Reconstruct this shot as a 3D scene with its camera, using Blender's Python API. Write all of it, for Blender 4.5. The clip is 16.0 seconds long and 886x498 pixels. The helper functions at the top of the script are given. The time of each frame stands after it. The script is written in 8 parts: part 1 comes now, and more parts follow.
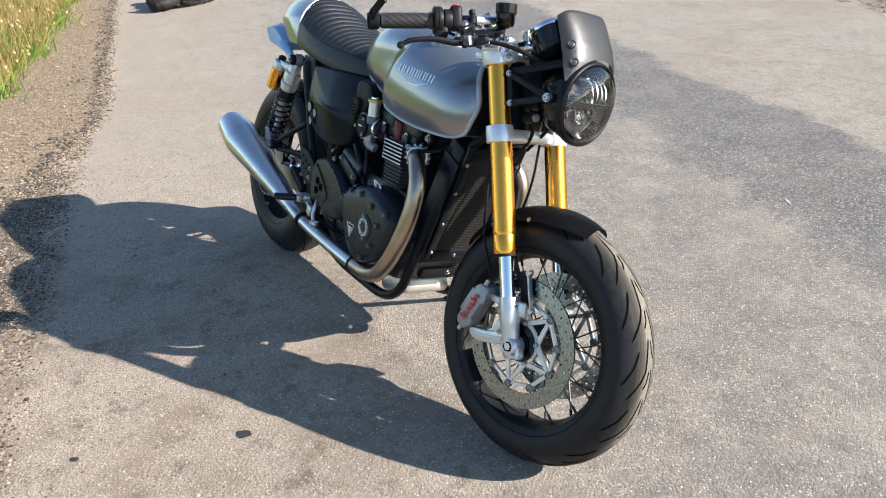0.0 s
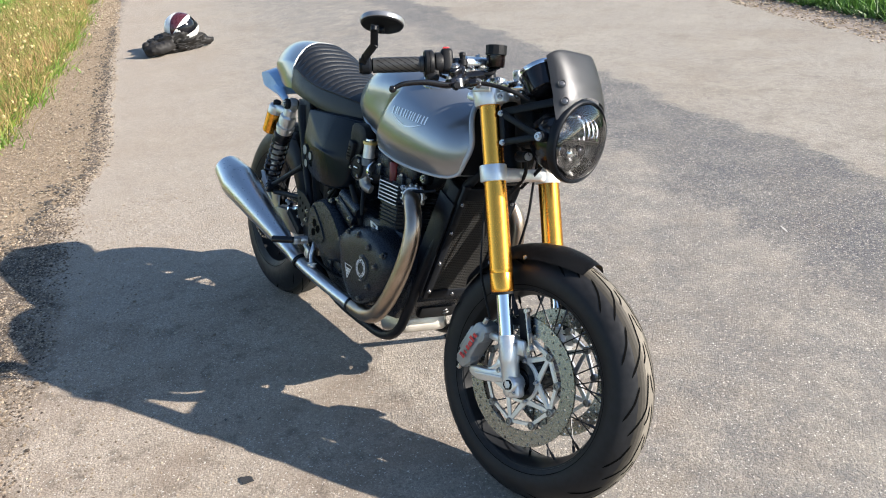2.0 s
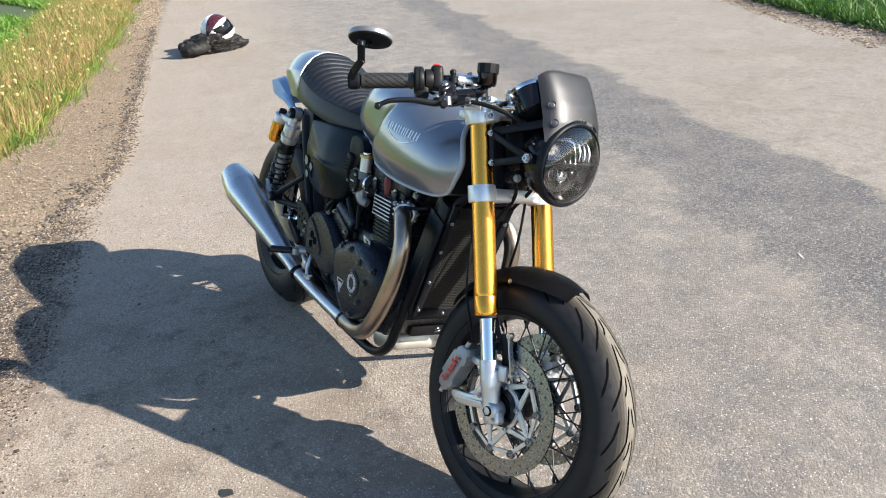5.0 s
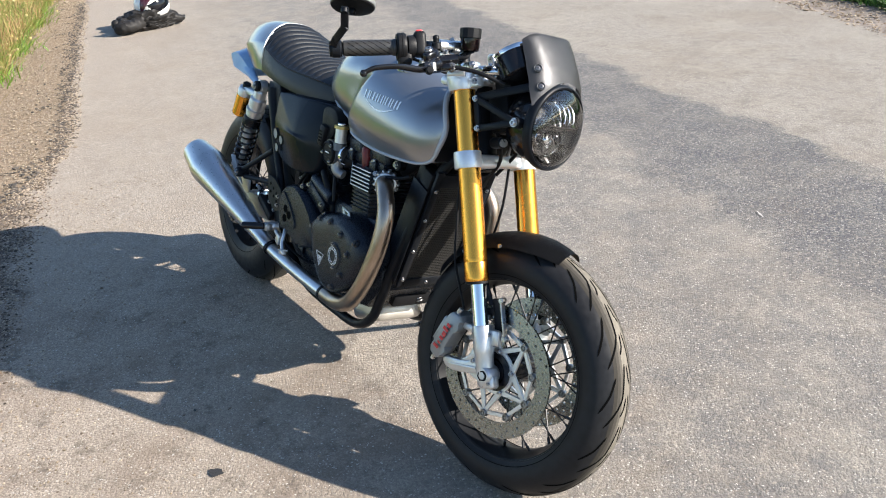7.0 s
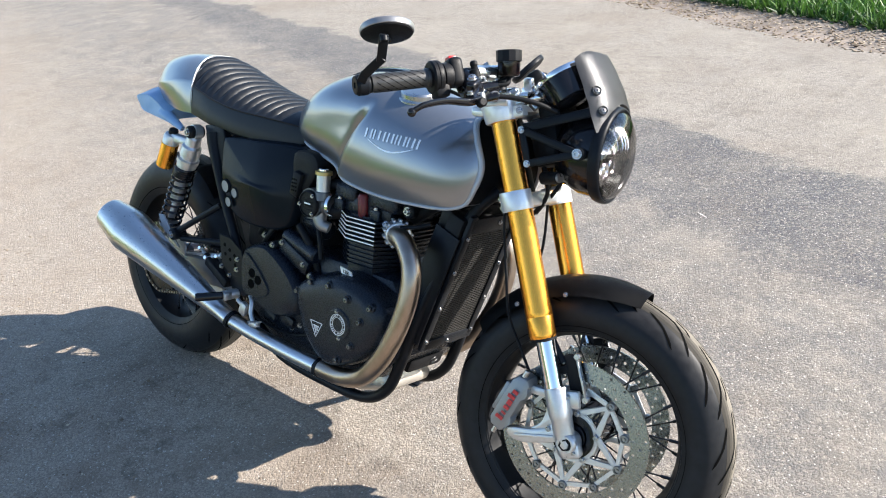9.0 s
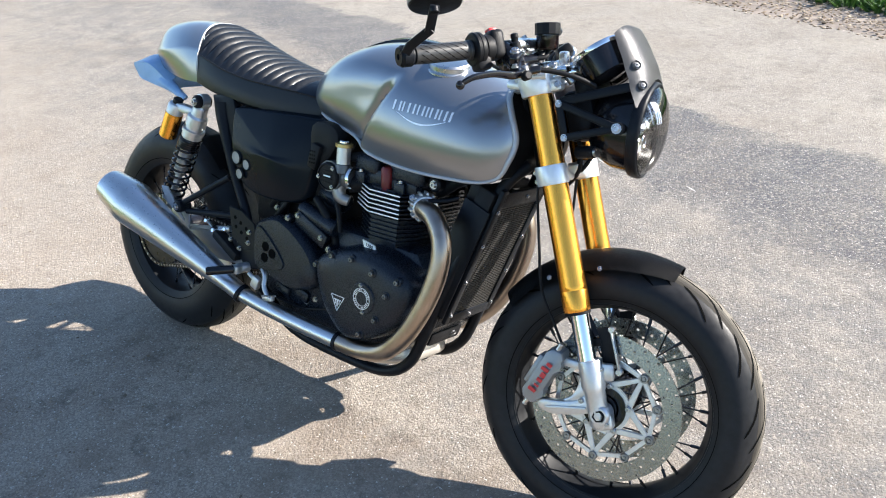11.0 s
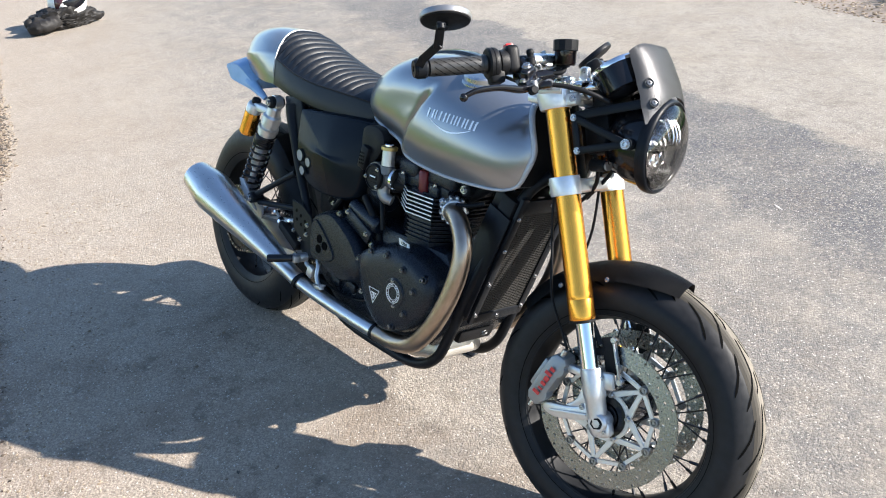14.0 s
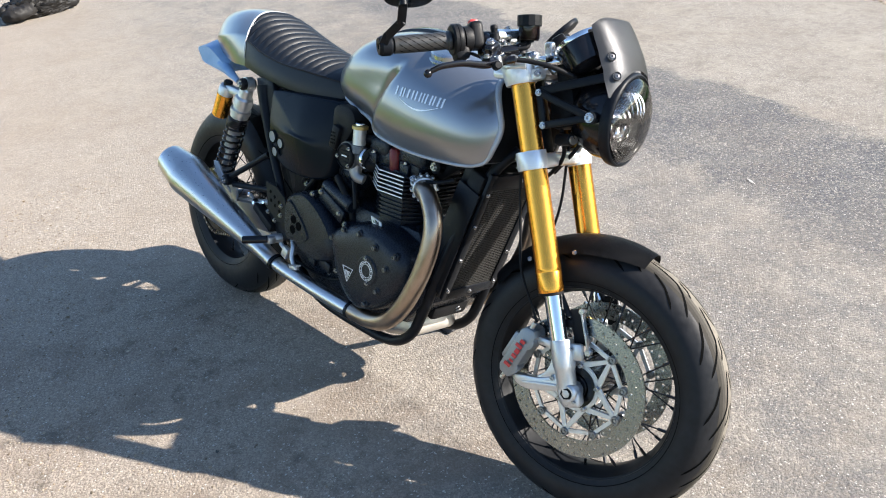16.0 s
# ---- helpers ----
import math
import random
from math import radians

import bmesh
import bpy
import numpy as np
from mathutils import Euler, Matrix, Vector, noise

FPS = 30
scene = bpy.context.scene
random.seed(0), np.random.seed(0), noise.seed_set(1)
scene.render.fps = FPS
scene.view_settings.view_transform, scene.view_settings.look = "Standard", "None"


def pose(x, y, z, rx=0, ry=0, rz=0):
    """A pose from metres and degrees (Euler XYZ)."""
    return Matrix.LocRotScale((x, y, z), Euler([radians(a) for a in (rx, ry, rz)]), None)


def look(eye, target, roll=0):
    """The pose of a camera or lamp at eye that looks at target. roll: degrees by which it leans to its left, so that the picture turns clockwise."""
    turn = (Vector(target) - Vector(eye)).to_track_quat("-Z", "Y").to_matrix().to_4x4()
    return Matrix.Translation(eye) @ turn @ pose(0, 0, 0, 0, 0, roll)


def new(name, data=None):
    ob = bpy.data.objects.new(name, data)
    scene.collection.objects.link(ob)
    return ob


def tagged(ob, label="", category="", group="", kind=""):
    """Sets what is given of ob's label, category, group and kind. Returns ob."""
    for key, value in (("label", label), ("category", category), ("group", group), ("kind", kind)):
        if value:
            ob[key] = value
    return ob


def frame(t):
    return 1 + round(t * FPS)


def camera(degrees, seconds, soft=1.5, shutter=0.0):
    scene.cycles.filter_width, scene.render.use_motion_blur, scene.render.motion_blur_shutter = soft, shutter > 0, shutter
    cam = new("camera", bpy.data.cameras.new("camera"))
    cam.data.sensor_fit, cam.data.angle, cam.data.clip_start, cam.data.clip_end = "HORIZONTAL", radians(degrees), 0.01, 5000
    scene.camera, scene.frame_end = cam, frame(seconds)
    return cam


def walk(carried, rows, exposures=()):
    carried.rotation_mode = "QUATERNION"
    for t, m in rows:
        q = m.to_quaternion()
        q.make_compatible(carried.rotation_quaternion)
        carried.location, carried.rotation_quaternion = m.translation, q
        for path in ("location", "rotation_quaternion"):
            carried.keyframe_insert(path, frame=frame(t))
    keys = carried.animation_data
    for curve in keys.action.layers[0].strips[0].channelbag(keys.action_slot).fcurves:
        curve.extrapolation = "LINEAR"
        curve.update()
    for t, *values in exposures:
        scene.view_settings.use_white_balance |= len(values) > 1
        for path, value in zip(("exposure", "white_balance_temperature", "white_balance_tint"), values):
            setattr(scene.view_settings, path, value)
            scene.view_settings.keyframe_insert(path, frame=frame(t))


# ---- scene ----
# camera and walk
cam = camera(55.7, 16.0, soft=1.05)
PATH = [
    (0, (2.0517, -0.9525, 1.3689), (0.5102, -0.0393, 0.4801), -3.83),
    (0.5, (2.0573, -0.9441, 1.3712), (0.5230, -0.0091, 0.4927), -4.25),
    (1, (2.0624, -0.9416, 1.3767), (0.5231, 0.0060, 0.5207), -4.60),
    (1.5, (2.0597, -0.9402, 1.3801), (0.5075, 0.0058, 0.5459), -5.03),
    (2, (2.0567, -0.9459, 1.3855), (0.4895, -0.0100, 0.5681), -5.38),
    (2.5, (2.0523, -0.9470, 1.3904), (0.4752, -0.0133, 0.5899), -5.52),
    (3, (2.0564, -0.9483, 1.3926), (0.4776, -0.0125, 0.5978), -5.47),
    (3.2, (2.0590, -0.9492, 1.3908), (0.4814, -0.0117, 0.5955), -5.34),
    (5.3, (2.0872, -0.7720, 1.3927), (0.4488, 0.0480, 0.5906), -3.75),
    (5.5, (2.1109, -0.7413, 1.3934), (0.4533, 0.0340, 0.5864), -3.63),
    (6, (2.1290, -0.7170, 1.3817), (0.4561, 0.0001, 0.5527), -3.64),
    (6.5, (2.0862, -0.7821, 1.3795), (0.4593, 0.0230, 0.5397), -3.49),
    (7, (2.0218, -0.9131, 1.3840), (0.4996, 0.0545, 0.5197), -4.71),
    (7.5, (1.9542, -0.9925, 1.3910), (0.4869, 0.0420, 0.5096), -5.22),
    (8, (1.8194, -1.0137, 1.4037), (0.3600, 0.0488, 0.5428), -6.81),
    (8.5, (1.6691, -1.0336, 1.3954), (0.2768, 0.1265, 0.5494), -6.65),
    (9, (1.4908, -1.0884, 1.3893), (0.2444, 0.2083, 0.5147), -5.50),
    (9.2, (1.4293, -1.1179, 1.4008), (0.2365, 0.2116, 0.5010), -5.09),
    (11.3, (1.3561, -1.1918, 1.4038), (0.2192, 0.1536, 0.4564), -3.79),
    (11.5, (1.3547, -1.1841, 1.4063), (0.2151, 0.1557, 0.4542), -3.72),
    (12, (1.3502, -1.1904, 1.4076), (0.2041, 0.1430, 0.4545), -4.02),
    (12.5, (1.3511, -1.1859, 1.4045), (0.2238, 0.1545, 0.4388), -4.21),
    (13, (1.4013, -1.1568, 1.4117), (0.2348, 0.1549, 0.4531), -4.31),
    (13.5, (1.5069, -1.0977, 1.4185), (0.2023, 0.0998, 0.4890), -4.42),
    (14, (1.6017, -1.0733, 1.4298), (0.2199, 0.0441, 0.5122), -5.17),
    (14.5, (1.6349, -1.0693, 1.4310), (0.2418, 0.0318, 0.5108), -5.98),
    (15, (1.6282, -1.0717, 1.4262), (0.2425, 0.0240, 0.4887), -6.38),
    (15.5, (1.6340, -1.0656, 1.4230), (0.2704, 0.0420, 0.4671), -6.17),
    (16, (1.6441, -1.0648, 1.4206), (0.2945, 0.0622, 0.4675), -5.84),
]
walk(cam, [(t, look(eye, target, roll)) for t, eye, target, roll in PATH],
     exposures=[(0.0, 1.50, 6520, 10), (5.5, 1.50, 6540, 10), (7.5, 1.54, 6480, 10), (9.0, 1.72, 6420, 10), (12.5, 1.83, 6370, 10), (14.0, 1.78, 6400, 10), (16.0, 1.70, 6460, 10)])

# light: low morning sun ahead-left of the motorcycle, clear sky
SUN_DIR = Vector((1.35, 1.15, 1.0)).normalized()
world = bpy.data.worlds.new("sky")
scene.world = world
world.use_nodes = True
wn = world.node_tree
wn.nodes.clear()
sky = wn.nodes.new("ShaderNodeTexSky")
sky.sky_type = "NISHITA"
sky.sun_disc = False
sky.sun_elevation = math.asin(SUN_DIR.z)
sky.sun_rotation = math.pi / 2 - math.atan2(SUN_DIR.y, SUN_DIR.x)
sky.air_density, sky.dust_density, sky.ozone_density = 1.0, 0.2, 2.5
bgd = wn.nodes.new("ShaderNodeBackground")
bgd.inputs["Strength"].default_value = 0.080
wout = wn.nodes.new("ShaderNodeOutputWorld")
wn.links.new(sky.outputs[0], bgd.inputs[0])
wn.links.new(bgd.outputs[0], wout.inputs[0])
sun_data = bpy.data.lights.new("sun", "SUN")
sun_data.energy, sun_data.angle, sun_data.color = 4.9, radians(0.55), (1.0, 0.925, 0.83)
sun = new("sun", sun_data)
sun.matrix_world = look(SUN_DIR * 30, (0, 0, 0))


# ---- materials ----
def material(name, color, rough=0.5, metal=0.0, vary=0.12, grain=40.0, big=3.0, bump=0.0, bump_scale=200.0, coat=0.0, rough_vary=0.08, second=None, stretch=(1, 1, 1), spec=0.5):
    """A principled surface with colour and gloss that vary at two scales, and fine relief."""
    m = bpy.data.materials.new(name)
    m.use_nodes = True
    nt = m.node_tree
    b = nt.nodes["Principled BSDF"]
    tc = nt.nodes.new("ShaderNodeTexCoord")
    mp = nt.nodes.new("ShaderNodeMapping")
    mp.inputs["Scale"].default_value = stretch
    nt.links.new(tc.outputs["Object"], mp.inputs["Vector"])
    fine, wide = nt.nodes.new("ShaderNodeTexNoise"), nt.nodes.new("ShaderNodeTexNoise")
    fine.inputs["Scale"].default_value, fine.inputs["Detail"].default_value = grain, 4
    wide.inputs["Scale"].default_value, wide.inputs["Detail"].default_value = big, 3
    nt.links.new(mp.outputs[0], fine.inputs["Vector"])
    nt.links.new(tc.outputs["Object"], wide.inputs["Vector"])
    add = nt.nodes.new("ShaderNodeMath")
    add.operation = "ADD"
    nt.links.new(fine.outputs["Fac"], add.inputs[0])
    nt.links.new(wide.outputs["Fac"], add.inputs[1])
    ramp = nt.nodes.new("ShaderNodeMapRange")
    ramp.inputs["From Min"].default_value, ramp.inputs["From Max"].default_value = 0.65, 1.35
    nt.links.new(add.outputs[0], ramp.inputs["Value"])
    mix = nt.nodes.new("ShaderNodeMix")
    mix.data_type = "RGBA"
    lo = tuple(c * (1 - vary) for c in color)
    hi = second or tuple(min(1.0, c * (1 + vary)) for c in color)
    mix.inputs["A"].default_value, mix.inputs["B"].default_value = (*lo, 1), (*hi, 1)
    nt.links.new(ramp.outputs[0], mix.inputs["Factor"])
    nt.links.new(mix.outputs["Result"], b.inputs["Base Color"])
    rr = nt.nodes.new("ShaderNodeMapRange")
    rr.inputs["From Min"].default_value, rr.inputs["From Max"].default_value = 0.3, 0.7
    rr.inputs["To Min"].default_value, rr.inputs["To Max"].default_value = max(0.02, rough - rough_vary), min(1.0, rough + rough_vary)
    nt.links.new(fine.outputs["Fac"], rr.inputs["Value"])
    nt.links.new(rr.outputs[0], b.inputs["Roughness"])
    b.inputs["Metallic"].default_value = metal
    b.inputs["Specular IOR Level"].default_value = spec
    b.inputs["Coat Weight"].default_value = coat
    b.inputs["Coat Roughness"].default_value = 0.04
    if bump:
        bn, bp = nt.nodes.new("ShaderNodeTexNoise"), nt.nodes.new("ShaderNodeBump")
        bn.inputs["Scale"].default_value, bn.inputs["Detail"].default_value = bump_scale, 3
        nt.links.new(mp.outputs[0], bn.inputs["Vector"])
        nt.links.new(bn.outputs["Fac"], bp.inputs["Height"])
        bp.inputs["Strength"].default_value, bp.inputs["Distance"].default_value = bump, 0.002
        nt.links.new(bp.outputs[0], b.inputs["Normal"])
    return m


def asphalt_material(name, light, dark, stain, track=False):
    """Worn asphalt: pale and dark aggregate, wide patches, dark oily stains, stony relief; with a bitumen track along the lane."""
    m = bpy.data.materials.new(name)
    m.use_nodes = True
    nt = m.node_tree
    b = nt.nodes["Principled BSDF"]
    tc = nt.nodes.new("ShaderNodeTexCoord")

    def noise_tex(scale, detail, rough=0.5):
        n = nt.nodes.new("ShaderNodeTexNoise")
        n.inputs["Scale"].default_value, n.inputs["Detail"].default_value, n.inputs["Roughness"].default_value = scale, detail, rough
        nt.links.new(tc.outputs["Object"], n.inputs["Vector"])
        return n.outputs["Fac"]

    def fit(socket, a, c, lo=0.0, hi=1.0, smooth=False):
        r = nt.nodes.new("ShaderNodeMapRange")
        r.interpolation_type = "SMOOTHSTEP" if smooth else "LINEAR"
        r.inputs["From Min"].default_value, r.inputs["From Max"].default_value = a, c
        r.inputs["To Min"].default_value, r.inputs["To Max"].default_value = lo, hi
        nt.links.new(socket, r.inputs["Value"])
        return r.outputs[0]

    def calc(op, *values):
        x = nt.nodes.new("ShaderNodeMath")
        x.operation = op
        for k, v in enumerate(values):
            if isinstance(v, (int, float)):
                x.inputs[k].default_value = v
            else:
                nt.links.new(v, x.inputs[k])
        return x.outputs[0]

    def blend(fac, a, c):
        x = nt.nodes.new("ShaderNodeMix")
        x.data_type = "RGBA"
        nt.links.new(fac, x.inputs["Factor"])
        for sock, v in (("A", a), ("B", c)):
            if isinstance(v, tuple):
                x.inputs[sock].default_value = (*v, 1)
            else:
                nt.links.new(v, x.inputs[sock])
        return x.outputs["Result"]

    def cells(scale):
        v = nt.nodes.new("ShaderNodeTexVoronoi")
        v.inputs["Scale"].default_value = scale
        nt.links.new(tc.outputs["Object"], v.inputs["Vector"])
        w = nt.nodes.new("ShaderNodeSeparateColor")
        nt.links.new(v.outputs["Color"], w.inputs[0])
        return v.outputs["Distance"], w.outputs

    def tint(col, *k):
        k = k * 3 if len(k) == 1 else k
        return tuple(min(1.0, c * f) for c, f in zip(col, k))

    near_dist, speck = cells(260)
    lump_dist, lump = cells(125)
    grit = noise_tex(420, 2)
    c = blend(fit(speck[0], 0.25, 0.95), tint(light, 0.68), tint(light, 1.23))
    c = blend(fit(grit, 0.52, 0.72), c, dark)
    c = blend(fit(noise_tex(1.1, 6, 0.65), 0.42, 0.66, 0, 0.62), c, tint(light, 0.74, 0.73, 0.72))
    c = blend(fit(noise_tex(4.5, 6, 0.7), 0.52, 0.70, 0, 0.60), c, tint(stain, 1.10))
    c = blend(fit(noise_tex(0.75, 9, 0.68), 0.50, 0.64, 0, 0.46), c, tint(stain, 1.35, 1.28, 1.18))
    c = blend(fit(noise_tex(1.9, 7, 0.7), 0.50, 0.68, 0, 0.42), c, tint(light, 1.12, 1.12, 1.07))
    c = blend(fit(noise_tex(17, 5, 0.75), 0.50, 0.66, 0, 0.58), c, tint(dark, 1.2))
    # the binder is worn off the larger stones unevenly: worn places show them bright and dark side by side
    worn = fit(noise_tex(2.3, 5, 0.6), 0.36, 0.64, 0.08, 1.0)
    sep = nt.nodes.new("ShaderNodeSeparateXYZ")
    nt.links.new(tc.outputs["Object"], sep.inputs[0])
    across = calc("MULTIPLY_ADD", sep.outputs[0], 0.27, sep.outputs[1])
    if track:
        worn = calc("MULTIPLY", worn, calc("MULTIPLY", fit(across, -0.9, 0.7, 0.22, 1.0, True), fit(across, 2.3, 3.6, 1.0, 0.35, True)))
    c = blend(calc("MULTIPLY", fit(lump[0], 0.60, 0.95, 0, 0.48), worn), c, tint(dark, 0.8))
    c = blend(calc("MULTIPLY", fit(lump[1], 0.72, 0.98, 0, 0.36), worn), c, tint(light, 1.34, 1.34, 1.31))
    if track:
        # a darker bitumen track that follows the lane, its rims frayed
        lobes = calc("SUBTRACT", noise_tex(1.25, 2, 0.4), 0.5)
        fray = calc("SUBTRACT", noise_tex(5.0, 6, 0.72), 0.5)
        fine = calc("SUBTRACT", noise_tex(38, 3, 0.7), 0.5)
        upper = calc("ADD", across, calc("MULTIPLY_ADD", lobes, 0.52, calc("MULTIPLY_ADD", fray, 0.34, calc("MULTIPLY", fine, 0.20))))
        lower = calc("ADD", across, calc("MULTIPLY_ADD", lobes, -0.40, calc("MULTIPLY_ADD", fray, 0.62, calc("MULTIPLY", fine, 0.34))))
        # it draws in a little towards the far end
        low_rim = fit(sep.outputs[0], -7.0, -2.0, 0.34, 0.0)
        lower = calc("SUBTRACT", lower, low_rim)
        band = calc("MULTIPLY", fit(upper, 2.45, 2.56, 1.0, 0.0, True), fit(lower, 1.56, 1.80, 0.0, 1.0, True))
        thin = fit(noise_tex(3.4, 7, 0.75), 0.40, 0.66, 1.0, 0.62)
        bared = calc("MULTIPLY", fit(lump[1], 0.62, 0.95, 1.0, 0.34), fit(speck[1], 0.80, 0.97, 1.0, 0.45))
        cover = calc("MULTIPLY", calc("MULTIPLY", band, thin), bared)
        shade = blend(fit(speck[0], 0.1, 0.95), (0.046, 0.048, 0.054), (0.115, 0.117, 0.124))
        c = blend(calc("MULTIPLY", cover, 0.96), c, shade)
        # soil trodden onto the broken rim of the asphalt
        soil = calc("MULTIPLY_ADD", fray, 1.3, calc("MULTIPLY_ADD", fine, 0.5, across))
        dust = calc("MULTIPLY", fit(soil, -1.42, 1.10, 0.74, 0.0, True), fit(sep.outputs[0], -2.2, -0.8, 0.75, 1.0, True))
        c = blend(dust, c, blend(fit(speck[0], 0.2, 0.95), (0.238, 0.191, 0.147), (0.410, 0.340, 0.270)))
        # rust-brown and umber stains in the outer half of the lane
        outer = calc("MULTIPLY", fit(across, -0.30, 1.30, 1.0, 0.15, True), fit(sep.outputs[0], -1.7, -0.5, 0.06, 1.0, True))
        blots = calc("MULTIPLY", fit(noise_tex(3.1, 8, 0.72), 0.46, 0.62, 0.0, 0.58), outer)
        c = blend(blots, c, (0.150, 0.112, 0.084))
        streak = calc("MULTIPLY", fit(noise_tex(7.5, 6, 0.8), 0.53, 0.64, 0.0, 0.70), outer)
        c = blend(streak, c, (0.098, 0.078, 0.062))
        # the rim is ravelled: binder gone, dark earth between the bared stones
        bare = calc("MULTIPLY_ADD", fray, 0.55, calc("MULTIPLY_ADD", fine, 0.22, across))
        earth = blend(fit(lump[0], 0.35, 0.95), (0.020, 0.015, 0.012), (0.090, 0.069, 0.051))
        earth = blend(fit(speck[1], 0.84, 0.97), earth, (0.38, 0.32, 0.25))
        trodden = calc("MAXIMUM", fit(noise_tex(5.5, 6, 0.7), 0.47, 0.60), fit(sep.outputs[0], -0.85, -0.45, 0.0, 0.80, True))
        dusted = blend(trodden, earth, blend(fit(speck[0], 0.2, 0.95), (0.125, 0.095, 0.069), (0.300, 0.240, 0.180)))
        c = blend(fit(bare, -1.20, -1.04, 0.92, 0.0, True), c, dusted)
        # fainter, patchy darkening between the track and the middle of the lane
        faint = calc("MULTIPLY", fit(lower, -0.4, 0.9, 0.0, 1.0, True), fit(lower, 1.5, 1.9, 1.0, 0.0, True))
        c = blend(calc("MULTIPLY", calc("MULTIPLY", faint, fit(fray, -0.17, 0.10)), calc("MULTIPLY", bared, 0.62)), c, (0.10, 0.10, 0.104))
    pale = fit(speck[1], 0.962, 0.99, 0, 0.7)
    c = blend(pale, c, (0.55, 0.52, 0.47))
    nt.links.new(c, b.inputs["Base Color"])
    b.inputs["Roughness"].default_value = 0.86
    b.inputs["Specular IOR Level"].default_value = 0.35
    height = calc("MULTIPLY_ADD", lump_dist, -0.9, calc("MULTIPLY_ADD", near_dist, -0.6, grit))
    bp = nt.nodes.new("ShaderNodeBump")
    bp.inputs["Strength"].default_value, bp.inputs["Distance"].default_value = 0.65, 0.0032
    nt.links.new(height, bp.inputs["Height"])
    nt.links.new(bp.outputs[0], b.inputs["Normal"])
    return m


def island_material(name, colors, rough=0.6, translucent=0.0):
    """Stones, blades and leaves: each loose piece takes its own colour between those given."""
    m = bpy.data.materials.new(name)
    m.use_nodes = True
    nt = m.node_tree
    b = nt.nodes["Principled BSDF"]
    geo = nt.nodes.new("ShaderNodeNewGeometry")
    ramp = nt.nodes.new("ShaderNodeValToRGB")
    while len(ramp.color_ramp.elements) < len(colors):
        ramp.color_ramp.elements.new(0.5)
    for i, col in enumerate(colors):
        ramp.color_ramp.elements[i].position = i / (len(colors) - 1)
        ramp.color_ramp.elements[i].color = (*col, 1)
    nt.links.new(geo.outputs["Random Per Island"], ramp.inputs[0])
    nt.links.new(ramp.outputs[0], b.inputs["Base Color"])
    b.inputs["Roughness"].default_value = rough
    if translucent:
        tr, mx = nt.nodes.new("ShaderNodeBsdfTranslucent"), nt.nodes.new("ShaderNodeMixShader")
        nt.links.new(ramp.outputs[0], tr.inputs["Color"])
        mx.inputs[0].default_value = translucent
        nt.links.new(b.outputs[0], mx.inputs[1])
        nt.links.new(tr.outputs[0], mx.inputs[2])
        nt.links.new(mx.outputs[0], nt.nodes["Material Output"].inputs["Surface"])
    return m


def glass_material(name, color, rough=0.0, ior=1.45):
    m = bpy.data.materials.new(name)
    m.use_nodes = True
    b = m.node_tree.nodes["Principled BSDF"]
    b.inputs["Base Color"].default_value = (*color, 1)
    b.inputs["Roughness"].default_value, b.inputs["IOR"].default_value = rough, ior
    b.inputs["Transmission Weight"].default_value = 1.0
    return m


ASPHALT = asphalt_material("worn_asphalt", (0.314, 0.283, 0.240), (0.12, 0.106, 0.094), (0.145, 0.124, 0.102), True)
GRAVEL = asphalt_material("gravel_bed", (0.305, 0.232, 0.158), (0.095, 0.072, 0.050), (0.150, 0.113, 0.077))
DIRT = material("dry_soil", (0.20, 0.162, 0.130), 0.95, vary=0.45, grain=14, big=2.6, bump=0.9, bump_scale=60, second=(0.30, 0.255, 0.215))
FIELD = material("meadow_ground", (0.038, 0.070, 0.022), 0.95, vary=0.35, grain=9, big=0.15, bump=0.8, bump_scale=25, second=(0.065, 0.095, 0.032))
STONE = island_material("loose_stone", [(0.10, 0.075, 0.050), (0.205, 0.155, 0.104), (0.29, 0.225, 0.155), (0.44, 0.37, 0.275)], 0.85)
GRIT = island_material("rim_grit", [(0.030, 0.022, 0.016), (0.085, 0.062, 0.043), (0.19, 0.145, 0.100), (0.40, 0.33, 0.25)], 0.9)
BLADE = island_material("verge_grass", [(0.09, 0.16, 0.022), (0.15, 0.20, 0.030), (0.24, 0.23, 0.055), (0.33, 0.26, 0.09), (0.22, 0.15, 0.055)], 0.6, 0.25)
GREEN = island_material("green_tuft", [(0.08, 0.17, 0.02), (0.14, 0.24, 0.03), (0.22, 0.29, 0.05), (0.10, 0.20, 0.02)], 0.55, 0.3)
CRUMB = island_material("tar_crumb", [(0.035, 0.031, 0.027), (0.07, 0.06, 0.05), (0.13, 0.11, 0.09)], 0.9)
WEED = island_material("roadside_weed", [(0.05, 0.13, 0.015), (0.10, 0.22, 0.025), (0.17, 0.31, 0.045), (0.12, 0.25, 0.03)], 0.5, 0.3)
# darker copy of the weed greens: shade is put into the colour
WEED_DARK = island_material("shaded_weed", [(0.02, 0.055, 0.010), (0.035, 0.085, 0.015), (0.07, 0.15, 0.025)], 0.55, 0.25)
LUSH = island_material("lush_grass", [(0.03, 0.09, 0.012), (0.06, 0.15, 0.02), (0.10, 0.21, 0.035)], 0.5, 0.3)
STALK = island_material("dry_stalk", [(0.20, 0.105, 0.042), (0.33, 0.20, 0.085), (0.42, 0.30, 0.14), (0.24, 0.15, 0.055)], 0.7, 0.2)
SEED = island_material("seed_head", [(0.40, 0.34, 0.15), (0.50, 0.44, 0.25), (0.46, 0.36, 0.08)], 0.9, 0.3)
